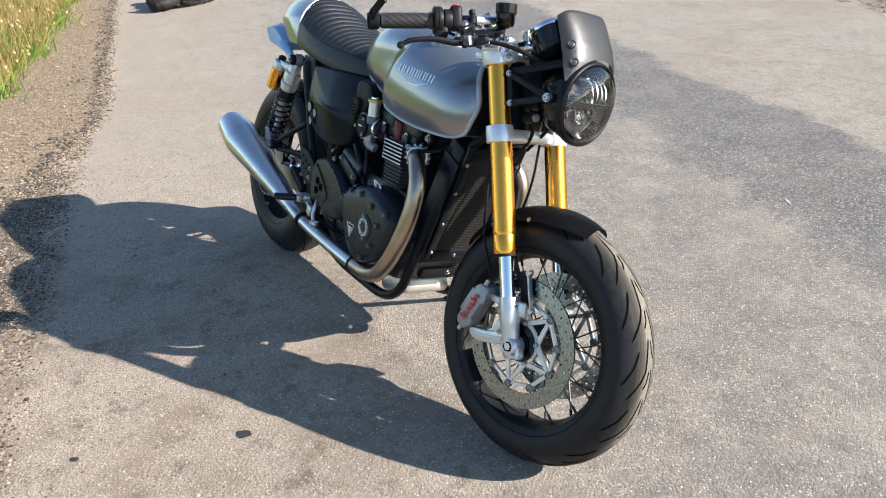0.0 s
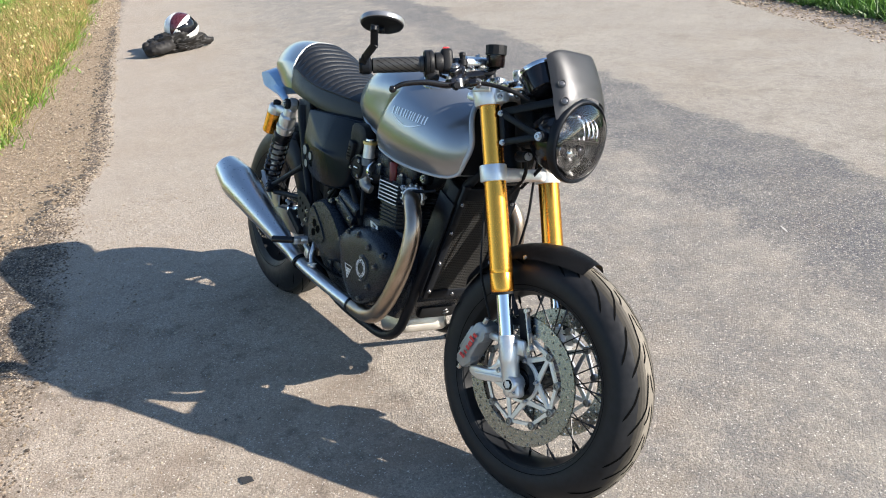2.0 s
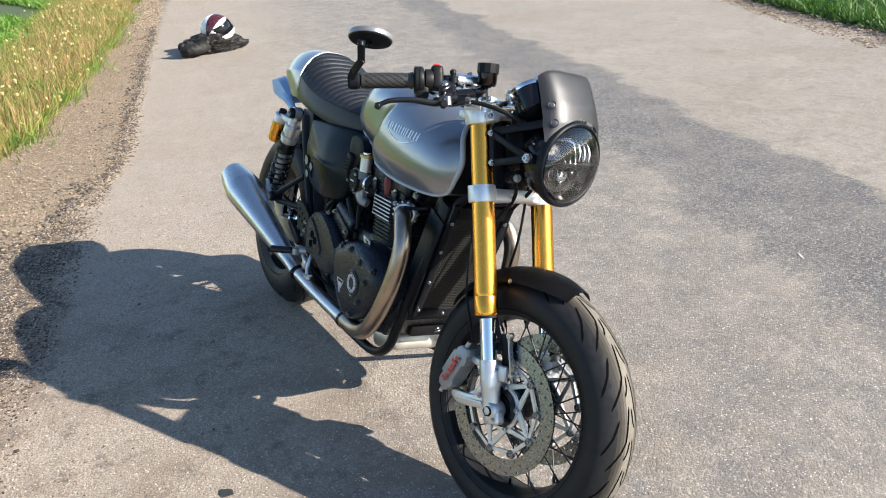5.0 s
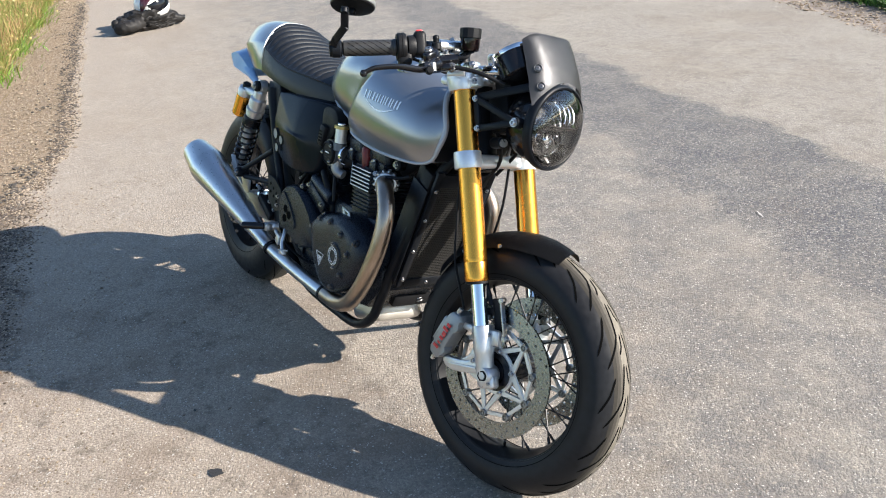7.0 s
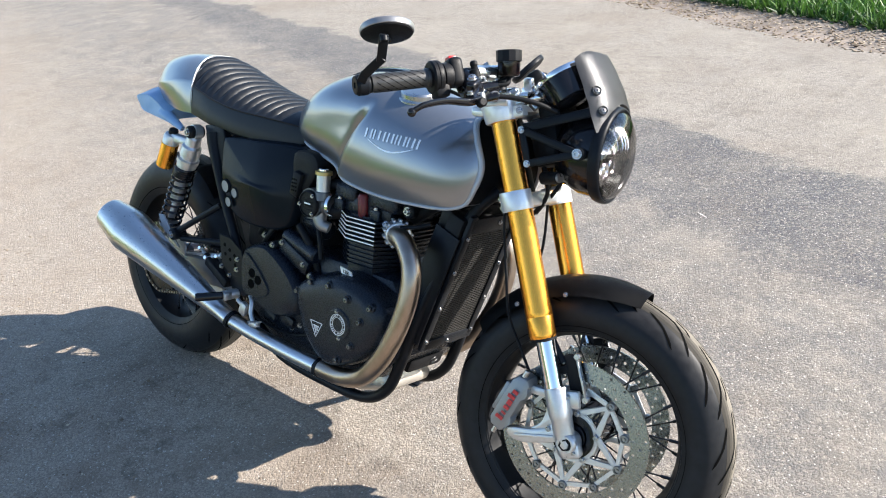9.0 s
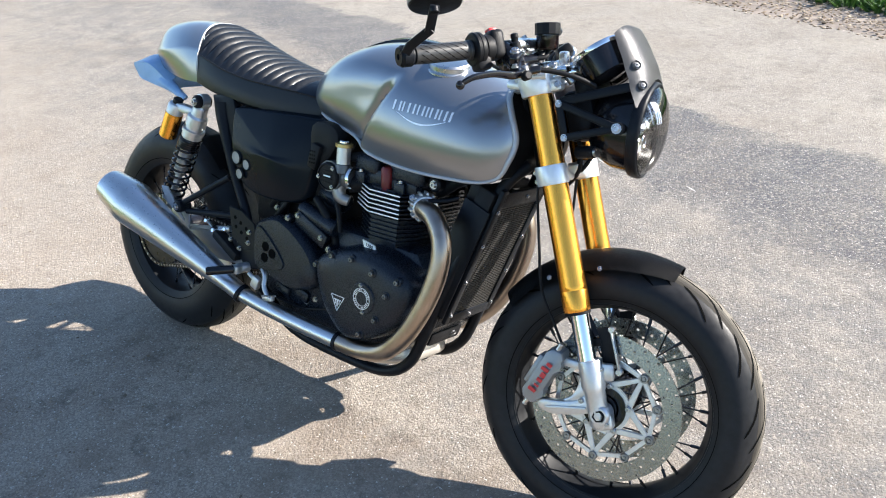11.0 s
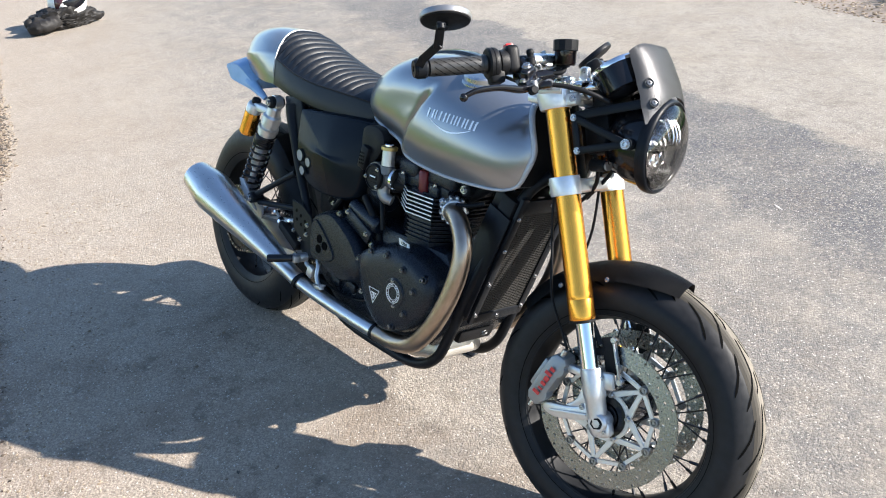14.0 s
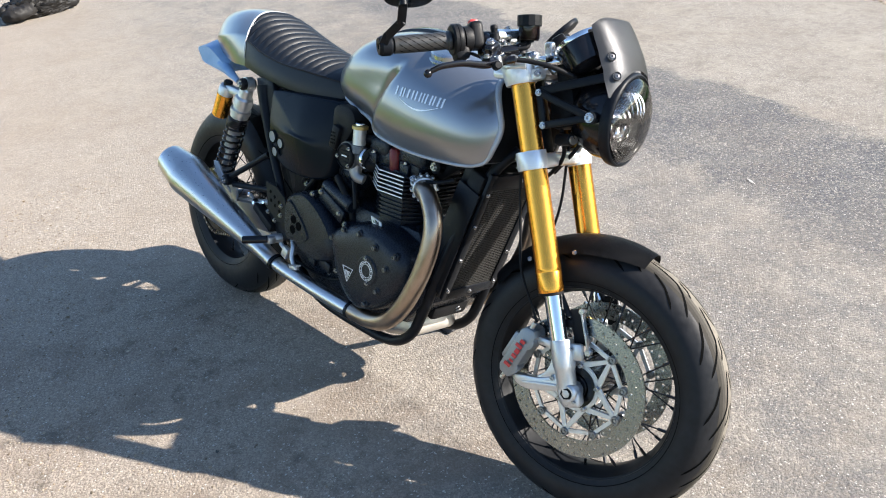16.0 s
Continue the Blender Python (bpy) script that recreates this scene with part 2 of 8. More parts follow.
PAINT = material("silver_grey_tank_paint", (0.270, 0.285, 0.308), 0.28, 0.82, vary=0.0, grain=40, big=2, coat=0.6, rough_vary=0.0)
PINSTRIPE = material("pale_seam_paint", (0.40, 0.415, 0.44), 0.38, 0.25, vary=0.05)
SATIN = material("satin_black_metal", (0.0065, 0.008, 0.011), 0.40, 0.0, spec=0.16, vary=0.25, grain=60, bump=0.12, bump_scale=700)
POWDER = material("powder_coated_engine", (0.0095, 0.0135, 0.0205), 0.28, 0.0, spec=0.30, vary=0.2, grain=300, bump=0.2, bump_scale=1400)
PLASTIC = material("black_plastic", (0.0085, 0.0088, 0.0100), 0.48, 0.0, spec=0.16, vary=0.25, grain=50, bump=0.15, bump_scale=900)
GLOSS = material("gloss_black", (0.007, 0.007, 0.009), 0.16, 0.0, spec=0.35, vary=0.2, coat=0.1, rough_vary=0.04)
SIDE = material("dark_side_cover_paint", (0.006, 0.009, 0.0135), 0.24, 0.0, spec=0.12, vary=0.1, grain=60, rough_vary=0.015)
RUBBER = material("tyre_rubber", (0.0145, 0.0150, 0.0165), 0.46, 0.0, spec=0.20, vary=0.3, grain=70, big=6, bump=0.08, bump_scale=350)
def dusty(k):
    return material("dusty_tread_rubber", (0.125 * k, 0.113 * k, 0.095 * k), 0.8, 0.0, spec=0.2, vary=0.25, grain=90, big=5, bump=0.1, bump_scale=420, second=(0.175 * k, 0.158 * k, 0.132 * k))


DUSTY = [dusty(k) for k in (0.20, 0.31, 0.52, 0.95)]
GROOVE = material("groove_rubber", (0.003, 0.003, 0.003), 0.9, spec=0.05, vary=0.2)
GOLD = material("gold_anodised", (0.93, 0.42, 0.066), 0.24, 1.0, vary=0.0, grain=160, rough_vary=0.02, stretch=(1, 1, 0.08))
CHROME = material("chrome", (0.78, 0.79, 0.80), 0.07, 1.0, vary=0.03, rough_vary=0.03)
POLISHED = material("polished_aluminium", (0.70, 0.71, 0.72), 0.26, 1.0, vary=0.04, rough_vary=0.05)
CAPMETAL = material("satin_cap_metal", (0.50, 0.51, 0.52), 0.32, 1.0, vary=0.05)
YOKE_METAL = material("satin_yoke_aluminium", (0.76, 0.77, 0.78), 0.36, 0.6, vary=0.05, grain=120, bump=0.05, bump_scale=900)
ALLOY = material("cast_aluminium", (0.60, 0.605, 0.61), 0.38, 0.85, vary=0.08, grain=120, bump=0.12, bump_scale=900)
DISC = material("ground_steel", (0.255, 0.262, 0.262), 0.27, 1.0, vary=0.03, grain=180, rough_vary=0.03)
STEEL = material("brushed_stainless", (0.63, 0.635, 0.64), 0.30, 1.0, vary=0.04, grain=60, rough_vary=0.03, stretch=(0.2, 4, 4))
CREAM_STEEL = material("dulled_stainless", (0.60, 0.57, 0.52), 0.42, 0.75, vary=0.12, grain=30, big=14, rough_vary=0.06)
HEADER = material("heat_tinted_stainless", (0.345, 0.275, 0.215), 0.31, 1.0, vary=0.15, grain=22, big=9, rough_vary=0.04, second=(0.44, 0.365, 0.305))
BOLT = material("zinc_bolt", (0.44, 0.44, 0.45), 0.3, 1.0, vary=0.1)
LEATHER = material("black_vinyl", (0.009, 0.0108, 0.0142), 0.38, 0.0, spec=0.27, vary=0.2, grain=120, bump=0.04, bump_scale=650)
RED = material("red_plastic", (0.55, 0.03, 0.03), 0.4, vary=0.1)
CRIMSON = material("dark_red_cap", (0.045, 0.007, 0.006), 0.4, vary=0.15)
PLUG_RED = material("red_plug_cap", (0.15, 0.012, 0.014), 0.4, vary=0.15)
WHITE = material("white_enamel", (0.74, 0.73, 0.70), 0.3, vary=0.06, coat=0.4)
PIPING = material("white_piping", (0.40, 0.40, 0.40), 0.5, vary=0.06)
MAROON = material("maroon_enamel", (0.055, 0.013, 0.018), 0.3, vary=0.1, coat=0.4)
BLUE = material("pale_blue_plastic", (0.20, 0.40, 0.72), 0.38, vary=0.2, grain=14, big=9, second=(0.36, 0.54, 0.76), bump=0.3, bump_scale=90)
JACKET = material("worn_black_leather", (0.012, 0.011, 0.0105), 0.62, spec=0.3, vary=0.35, grain=40, big=8, bump=0.5, bump_scale=160)
YELLOWED = material("yellowed_alloy", (0.50, 0.38, 0.15), 0.4, 0.7, vary=0.15)
GRILLE = material("mesh_wire", (0.045, 0.044, 0.042), 0.45, 0.5, vary=0.2)
CORE = material("radiator_core", (0.006, 0.006, 0.006), 0.7, 0.0, vary=0.2)
SMOKE = glass_material("smoked_clear_plastic", (0.10, 0.07, 0.06), 0.05)
LENS = bpy.data.materials.new("clear_lens")
LENS.use_nodes = True
ln = LENS.node_tree
ln.nodes.remove(ln.nodes["Principled BSDF"])
l_mix, l_fr = ln.nodes.new("ShaderNodeMixShader"), ln.nodes.new("ShaderNodeFresnel")
l_tr, l_gl = ln.nodes.new("ShaderNodeBsdfTransparent"), ln.nodes.new("ShaderNodeBsdfGlossy")
l_fr.inputs["IOR"].default_value, l_gl.inputs["Roughness"].default_value = 1.9, 0.02
ln.links.new(l_fr.outputs[0], l_mix.inputs[0])
ln.links.new(l_tr.outputs[0], l_mix.inputs[1])
ln.links.new(l_gl.outputs[0], l_mix.inputs[2])
ln.links.new(l_mix.outputs[0], ln.nodes["Material Output"].inputs["Surface"])
MIRROR = material("mirror_glass", (0.85, 0.86, 0.87), 0.02, 1.0, vary=0.01, rough_vary=0.01)


# ---- building helpers ----
def finish(name, bm, mat, angle=38):
    me = bpy.data.meshes.new(name)
    bmesh.ops.recalc_face_normals(bm, faces=bm.faces)
    bm.to_mesh(me)
    bm.free()
    me.shade_smooth()
    me.set_sharp_from_angle(angle=radians(angle))
    me.materials.append(mat)
    return me


def part(name, bm, mat, parent, label="", angle=38, at=None):
    ob = new(name, finish(name, bm, mat, angle) if isinstance(bm, bmesh.types.BMesh) else bm)
    ob.parent = parent
    if at is not None:
        ob.matrix_basis = at
    return tagged(ob, label)


def thing(name, bm, mat, label, category, kind="", group="", angle=38):
    return tagged(new(name, finish(name, bm, mat, angle)), label, category, group, kind)


def along(p, d, up=(0, 0, 1)):
    """A frame at p whose z axis points along d."""
    z = Vector(d).normalized()
    x = Vector(up).cross(z)
    if x.length < 1e-4:
        x = Vector((1, 0, 0)).cross(z)
    x.normalize()
    y = z.cross(x)
    m = Matrix((x, y, z)).transposed().to_4x4()
    m.translation = p
    return m


def merge(bm, tb):
    tmp = bpy.data.meshes.new("tmp")
    tb.to_mesh(tmp)
    tb.free()
    bm.from_mesh(tmp)
    bpy.data.meshes.remove(tmp)


def box(bm, sx, sy, sz, m=None, bev=0.0, seg=2):
    tb = bmesh.new()
    bmesh.ops.create_cube(tb, size=1.0, matrix=Matrix.Diagonal((sx, sy, sz, 1)))
    if bev:
        bmesh.ops.bevel(tb, geom=tb.edges[:], offset=bev, segments=seg, profile=0.5, affect="EDGES")
    if m is not None:
        tb.transform(m)
    merge(bm, tb)


def loft(bm, rings, closed=True, cap=True):
    vs = [[bm.verts.new(p) for p in ring] for ring in rings]
    n = len(vs[0])
    for a, b in zip(vs, vs[1:]):
        for i in range(n if closed else n - 1):
            j = (i + 1) % n
            bm.faces.new((a[i], a[j], b[j], b[i]))
    if cap and closed:
        bm.faces.new(vs[0][::-1])
        bm.faces.new(vs[-1])
    return vs


def lathe(bm, prof, m=None, seg=24, cap=True, loop=False):
    """Turns a profile of (radius, height) round the z axis of m."""
    m = m or Matrix()
    rings = [[m @ Vector((max(r, 1e-5) * math.cos(a), max(r, 1e-5) * math.sin(a), h)) for a in (2 * math.pi * i / seg for i in range(seg))] for r, h in prof]
    if loop:
        rings.append(rings[0])
    loft(bm, rings, True, cap and not loop)


def smooth_path(pts, n=6):
    """A Catmull-Rom line through the points."""
    p = [Vector(q) for q in pts]
    p = [2 * p[0] - p[1]] + p + [2 * p[-1] - p[-2]]
    out = []
    for a, b, c, d in zip(p, p[1:], p[2:], p[3:]):
        for i in range(n):
            t = i / n
            out.append(0.5 * (2 * b + (c - a) * t + (2 * a - 5 * b + 4 * c - d) * t * t + (3 * b - a - 3 * c + d) * t ** 3))
    return out + [p[-2]]


def sweep(bm, pts, r, seg=12, n=6, flat=1.0):
    """A tube along a smooth path; r may be one radius, or one for each given point."""
    path = smooth_path(pts, n) if n > 1 else [Vector(q) for q in pts]
    rs = [r] * len(path) if isinstance(r, (int, float)) else [float(np.interp(i / n, range(len(r)), r)) for i in range(len(path))]
    side = None
    rings = []
    for i, p in enumerate(path):
        t = (path[min(i + 1, len(path) - 1)] - path[max(i - 1, 0)]).normalized()
        if side is None:
            side = t.orthogonal().normalized()
        side = (side - t * side.dot(t)).normalized()
        other = t.cross(side)
        rings.append([p + rs[i] * (math.cos(a) * side + flat * math.sin(a) * other) for a in (2 * math.pi * k / seg for k in range(seg))])
    loft(bm, rings)


def rod(bm, p, q, r, r2=None, seg=16, bev=0.0):
    d = Vector(q) - Vector(p)
    h = d.length
    r2 = r if r2 is None else r2
    prof = [(r, 0), (r2, h)] if not bev else [(r - bev, 0), (r, bev), (r2, h - bev), (r2 - bev, h)]
    lathe(bm, prof, along(p, d), seg)


def prism(bm, outline, y0, y1, bev=0.0, seg=2, m=None):
    """A plate: an outline of (x, z), from y0 to y1."""
    tb = bmesh.new()
    f = tb.faces.new([tb.verts.new((x, y0, z)) for x, z in outline])
    ext = bmesh.ops.extrude_face_region(tb, geom=[f])
    bmesh.ops.translate(tb, vec=(0, y1 - y0, 0), verts=[v for v in ext["geom"] if isinstance(v, bmesh.types.BMVert)])
    bmesh.ops.recalc_face_normals(tb, faces=tb.faces)
    if bev:
        sharp = [e for e in tb.edges if len(e.link_faces) == 2 and e.calc_face_angle() > 0.9]
        bmesh.ops.bevel(tb, geom=sharp, offset=bev, segments=seg, profile=0.5, affect="EDGES")
    if m is not None:
        tb.transform(m)
    merge(bm, tb)


def rounded(outline, n=5):
    """A closed smooth outline through 2D points."""
    k = len(outline)
    out = []
    for i in range(k):
        a, b, c, d = (Vector(outline[(i + j) % k]) for j in (-1, 0, 1, 2))
        for s in range(n):
            t = s / n
            v = 0.5 * (2 * b + (c - a) * t + (2 * a - 5 * b + 4 * c - d) * t * t + (3 * b - a - 3 * c + d) * t ** 3)
            out.append((v.x, v.y))
    return out


def ball(bm, r, m, seg=12, rings=8):
    bmesh.ops.create_uvsphere(bm, u_segments=seg, v_segments=rings, radius=r, matrix=m)


def bolt_mesh(name, r=0.006, h=0.006):
    """A socket-head screw along z, with a washer face and a sunk socket."""
    bm = bmesh.new()
    lathe(bm, [(r * 1.35, 0), (r * 1.35, h * 0.25), (r, h * 0.25), (r, h * 0.85), (r * 0.85, h), (r * 0.5, h), (r * 0.45, h * 0.5), (0, h * 0.5)], None, 12)
    return finish(name, bm, BOLT, 30)


# ---- ground ----
def left_edge(x):
    bay = min(1.0, max(0.0, (x + 3.05) / 1.45))
    return -0.95 - 0.248 * x - 0.47 * bay * bay * (3 - 2 * bay) + 0.05 * noise.noise((x * 1.7, 3.1, 0)) + 0.03 * noise.noise((x * 6.0, 7.7, 0)) + 0.012 * noise.noise((x * 19.0, 2.7, 0))


def left_grass(x):
    return min(-1.06 - 0.245 * x - (0.36 + 0.55 * math.exp(-max(0.0, -x - 3.0) / 2.2)), left_edge(x) - 0.42) + 0.10 * noise.noise((x * 1.3, 9.4, 0))


def right_edge(x):
    return 4.36 - 0.445 * max(x, -12.0) - 0.3 * min(0.0, x + 12.0) + 0.08 * noise.noise((x * 1.1, 1.3, 0)) + 0.05 * noise.noise((x * 4.0, 5.7, 0))


def right_grass(x):
    return max(5.02 - 0.36 * x, right_edge(x) + 0.16) + 0.10 * noise.noise((x * 0.9, 4.3, 0))


def strip(lo, hi, xs, z, cols, rise=0.0, seed=0.0):
    bm = bmesh.new()
    rows = []
    for x in xs:
        a, b = lo(x), hi(x)
        rows.append([(x, a + (b - a) * k / cols, z + rise * noise.noise((x * 2.3, k * 0.9 + seed, seed))) for k in range(cols + 1)])
    loft(bm, rows, closed=False, cap=False)
    return bm


near = [-14 + 0.1 * i for i in range(201)]
far_xs = [-90 + 4 * i for i in range(19)] + near + [6.5 + 5 * i for i in range(14)]
bm = bmesh.new()
bmesh.ops.create_grid(bm, x_segments=40, y_segments=40, size=1500)
for v in bm.verts:
    v.co.z = -0.030
thing("ground", bm, FIELD, "wide green meadow running to the horizon", "ground", "structure")
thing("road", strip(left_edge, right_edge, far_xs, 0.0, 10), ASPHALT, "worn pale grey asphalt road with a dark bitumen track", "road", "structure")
thing("gravel_shoulder", strip(lambda x: left_grass(x) - 0.5, lambda x: left_edge(x) + 0.14, far_xs, -0.005, 8, 0.006, 2.0), GRAVEL, "loose stony gravel shoulder beside the asphalt", "shoulder", "structure")
thing("dirt_strip", strip(lambda x: right_edge(x) - 0.1, lambda x: right_grass(x) + 0.6, far_xs, -0.010, 6, 0.015, 5.0), DIRT, "dry pale soil strip between asphalt and grass", "shoulder", "structure")

rnd = random.Random(4)


def stones_along(count, xr, yf, size, mat=None):
    """Loose stones: crushed five-sided lumps lying on the ground."""
    verts, faces = [], []
    for _ in range(count):
        x = rnd.uniform(*xr)
        y = yf(x)
        s = size * rnd.uniform(0.45, 1.5) * (1.7 if rnd.random() < 0.04 else 1)
        k = len(verts)
        turn = rnd.uniform(0, 6.3)
        for lev, rr in ((-0.2, 0.8), (0.25, 1.0)):
            for i in range(5):
                a = turn + i * 1.2566
                q = rr * s * rnd.uniform(0.7, 1.2)
                verts.append((x + q * math.cos(a), y + q * math.sin(a), s * (lev + 0.1)))
        verts.append((x, y, s * rnd.uniform(0.5, 0.8)))
        for i in range(5):
            j = (i + 1) % 5
            faces.append((k + i, k + j, k + 5 + j, k + 5 + i))
            faces.append((k + 5 + i, k + 5 + j, k + 10))
    me = bpy.data.meshes.new("stones")
    me.from_pydata(verts, [], faces)
    me.materials.append(mat or STONE)
    return me


def gritted(x):
    """Grit lies thick and in drifts on the ravelled rim, and thins out into the lane."""
    for _ in range(5):
        y = rnd.uniform(left_edge(x), -1.06 - 0.27 * x)
        if noise.noise((x * 4.0, y * 4.0, 2.2)) + 0.5 * noise.noise((x * 13, y * 13, 5.0)) > rnd.uniform(-0.6, 0.35):
            break
    return y + rnd.gauss(0, 0.02)


tagged(new("loose_stones", stones_along(42000, (-9.0, 1.4), lambda x: left_grass(x) - 0.2 + (left_edge(x) + 0.07 - left_grass(x) + 0.2) * rnd.random() ** 0.75, 0.0038)), "pale crushed stones lying loose on the gravel shoulder", "gravel", "", "stuff")
tagged(new("road_grit", stones_along(14000, (-4.5, 1.5), gritted, 0.0040, GRIT)), "brown and pale grit lying thick on the ravelled asphalt edge", "gravel", "", "stuff")
tagged(new("lane_grit", stones_along(3500, (-2.2, 1.5), lambda x: left_edge(x) + 0.2 + abs(rnd.gauss(0, 0.40)), 0.0030)), "small loose grit scattered over the asphalt", "gravel", "", "stuff")
tagged(new("loose_stones", stones_along(9000, (-16.0, -9.0), lambda x: left_grass(x) - 0.2 + (left_edge(x) + 0.05 - left_grass(x) + 0.2) * rnd.random() ** 0.75, 0.008)), "brown crushed stones farther along the shoulder", "gravel", "", "stuff")

tagged(new("verge_stones", stones_along(6000, (-7.0, 4.0), lambda x: right_edge(x) - 0.06 + (right_grass(x) + 0.15 - right_edge(x)) * rnd.random(), 0.0085)), "brown stones and clods on the dry soil strip", "gravel", "", "stuff")


def crumbled(x):
    """The broken rim of the asphalt: crumbs lie thick in places."""
    for _ in range(6):
        y = left_edge(x) + rnd.gauss(-0.02, 0.035)
        if noise.noise((x * 4.5, 2.0, 6.0)) + 0.25 * noise.noise((x * 17, y * 17, 1.0)) > rnd.uniform(-0.35, 0.45):
            return y
    return left_edge(x) - 0.05 - 0.2 * rnd.random()


tagged(new("asphalt_crumbs", stones_along(2600, (-9.0, 1.4), crumbled, 0.0075, CRUMB)), "dark crumbs along the broken asphalt edge", "gravel", "", "stuff")


def blades(name, mat, count, place, height, width, lean, label):
    verts, faces = [], []
    for _ in range(count):
        x, y, z0 = place()
        h, w = height * rnd.uniform(0.45, 1.25), width * rnd.uniform(0.6, 1.3)
        a, b = rnd.uniform(0, 6.3), rnd.uniform(0, 6.3)
        dx, dy = w * math.cos(a), w * math.sin(a)
        lx, ly = lean * h * rnd.uniform(0.1, 1) * math.cos(b), lean * h * rnd.uniform(0.1, 1) * math.sin(b)
        k = len(verts)
        verts += [(x - dx, y - dy, z0), (x + dx, y + dy, z0), (x - dx * 0.8 + lx * 0.35, y - dy * 0.8 + ly * 0.35, z0 + h * 0.55), (x + dx * 0.8 + lx * 0.35, y + dy * 0.8 + ly * 0.35, z0 + h * 0.55), (x + lx, y + ly, z0 + h)]
        faces += [(k, k + 1, k + 3, k + 2), (k + 2, k + 3, k + 4)]
    me = bpy.data.meshes.new(name)
    me.from_pydata(verts, [], faces)
    me.materials.append(mat)
    return tagged(new(name, me), label, "grass", "", "stuff")


def left_place(x0, x1, depth):
    def f():
        x = rnd.uniform(x0, x1)
        y = left_grass(x) - depth * rnd.random() ** 1.3
        return x, y, -0.05
    return f


def right_place(x0, x1, depth):
    def f():
        x = rnd.uniform(x0, x1)
        return x, right_grass(x) + depth * rnd.random() ** 1.2, -0.05
    return f


def patchy(x0, x1, depth, seed, keep, z=-0.05):
    """Places on the left verge that gather in clumps and leave bare gaps between."""
    def f():
        for _ in range(8):
            x = rnd.uniform(x0, x1)
            y = left_grass(x) + 0.10 - depth * rnd.random() ** 1.25
            if noise.noise((x * 2.6, y * 2.6, seed)) + 0.6 * noise.noise((x * 8, y * 8, seed)) > rnd.uniform(-0.5, 0.3) + keep:
                break
        return x, y, z
    return f


def clumps(x0, x1, depth, n, spread):
    """Blades grow in tufts: each place lies near one of n tuft middles."""
    mids = []
    for _ in range(n):
        x = rnd.uniform(x0, x1)
        mids.append((x, left_grass(x) + 0.08 - depth * rnd.random() ** 1.2, spread * rnd.uniform(0.4, 1.5)))

    def f():
        x, y, r = rnd.choice(mids)
        return x + rnd.gauss(0, r), y + rnd.gauss(0, r), -0.05
    return f


blades("verge_grass", BLADE, 26000, clumps(-15, -2.1, 1.15, 700, 0.06), 0.19, 0.0036, 1.5, "tall dry yellow-green roadside grass")
blades("dry_stalks", STALK, 7500, patchy(-15, -2.2, 1.1, 5.5, 0.14), 0.27, 0.0026, 0.75, "thin leaning straw-coloured stalks")
blades("grass_tufts", GREEN, 32000, clumps(-15, -2.0, 1.2, 420, 0.08), 0.15, 0.0060, 1.6, "fresh green grass tufts at the gravel")
def weed_place(f=patchy(-20, -2.2, 4.2, 4.0, 0.08)):
    while True:
        x, y, z = f()
        y -= 0.75
        if abs(x + 13.4) > 4.4 or abs(y + 0.05 - 0.25 * (x + 13.4)) > 0.42 + 0.2 * noise.noise((x * 1.5, 0, 0)):
            return x, y, z


blades("broadleaf_weeds", WEED, 60000, weed_place, 0.13, 0.014, 1.6, "low bright green roadside weeds")
blades("far_verge_grass", LUSH, 26000, right_place(-10, 5, 2.4), 0.21, 0.007, 1.1, "lush dark green grass on the far verge")
blades("far_verge_weeds", WEED_DARK, 30000, right_place(-9, 4.5, 1.8), 0.10, 0.020, 1.7, "low leafy weeds on the far verge, darkened as if shaded")


def seed_heads():
    """Pale dandelion clocks: small faceted puffs on the tips of thin stalks."""
    bm = bmesh.new()
    place = left_place(-11, -2.6, 1.1)
    for k in range(330):
        x, y, z0 = place()
        h = rnd.uniform(0.16, 0.36)
        if k % 3 == 0:
            y, h = left_grass(x) + rnd.gauss(0.05, 0.07), rnd.uniform(0.03, 0.12)
        bmesh.ops.create_icosphere(bm, subdivisions=1, radius=rnd.uniform(0.006, 0.018), matrix=Matrix.Translation((x, y, h)))
        w = 0.0015
        q = [bm.verts.new(p) for p in ((x - w, y, z0), (x + w, y, z0), (x + w, y, h), (x - w, y, h))]
        bm.faces.new(q)
    return bm


thing("dandelion_clocks", seed_heads(), SEED, "pale fluffy dandelion seed heads above the grass", "flowers", "stuff")


def stain(bm, x, y, r, squash, turn, lumps, z=0.004):
    """A thin spot with an uneven rim lying on the asphalt."""
    pts = []
    for i in range(40):
        a = i * math.pi / 20
        q = r * (1 + lumps * noise.noise((math.cos(a) * 1.3 + x * 9, math.sin(a) * 1.3 + y * 9, 0)))
        px, py = q * math.cos(a), q * squash * math.sin(a)
        pts.append((x + px * math.cos(turn) - py * math.sin(turn), y + px * math.sin(turn) + py * math.cos(turn), z))
    bm.faces.new([bm.verts.new(p) for p in pts])


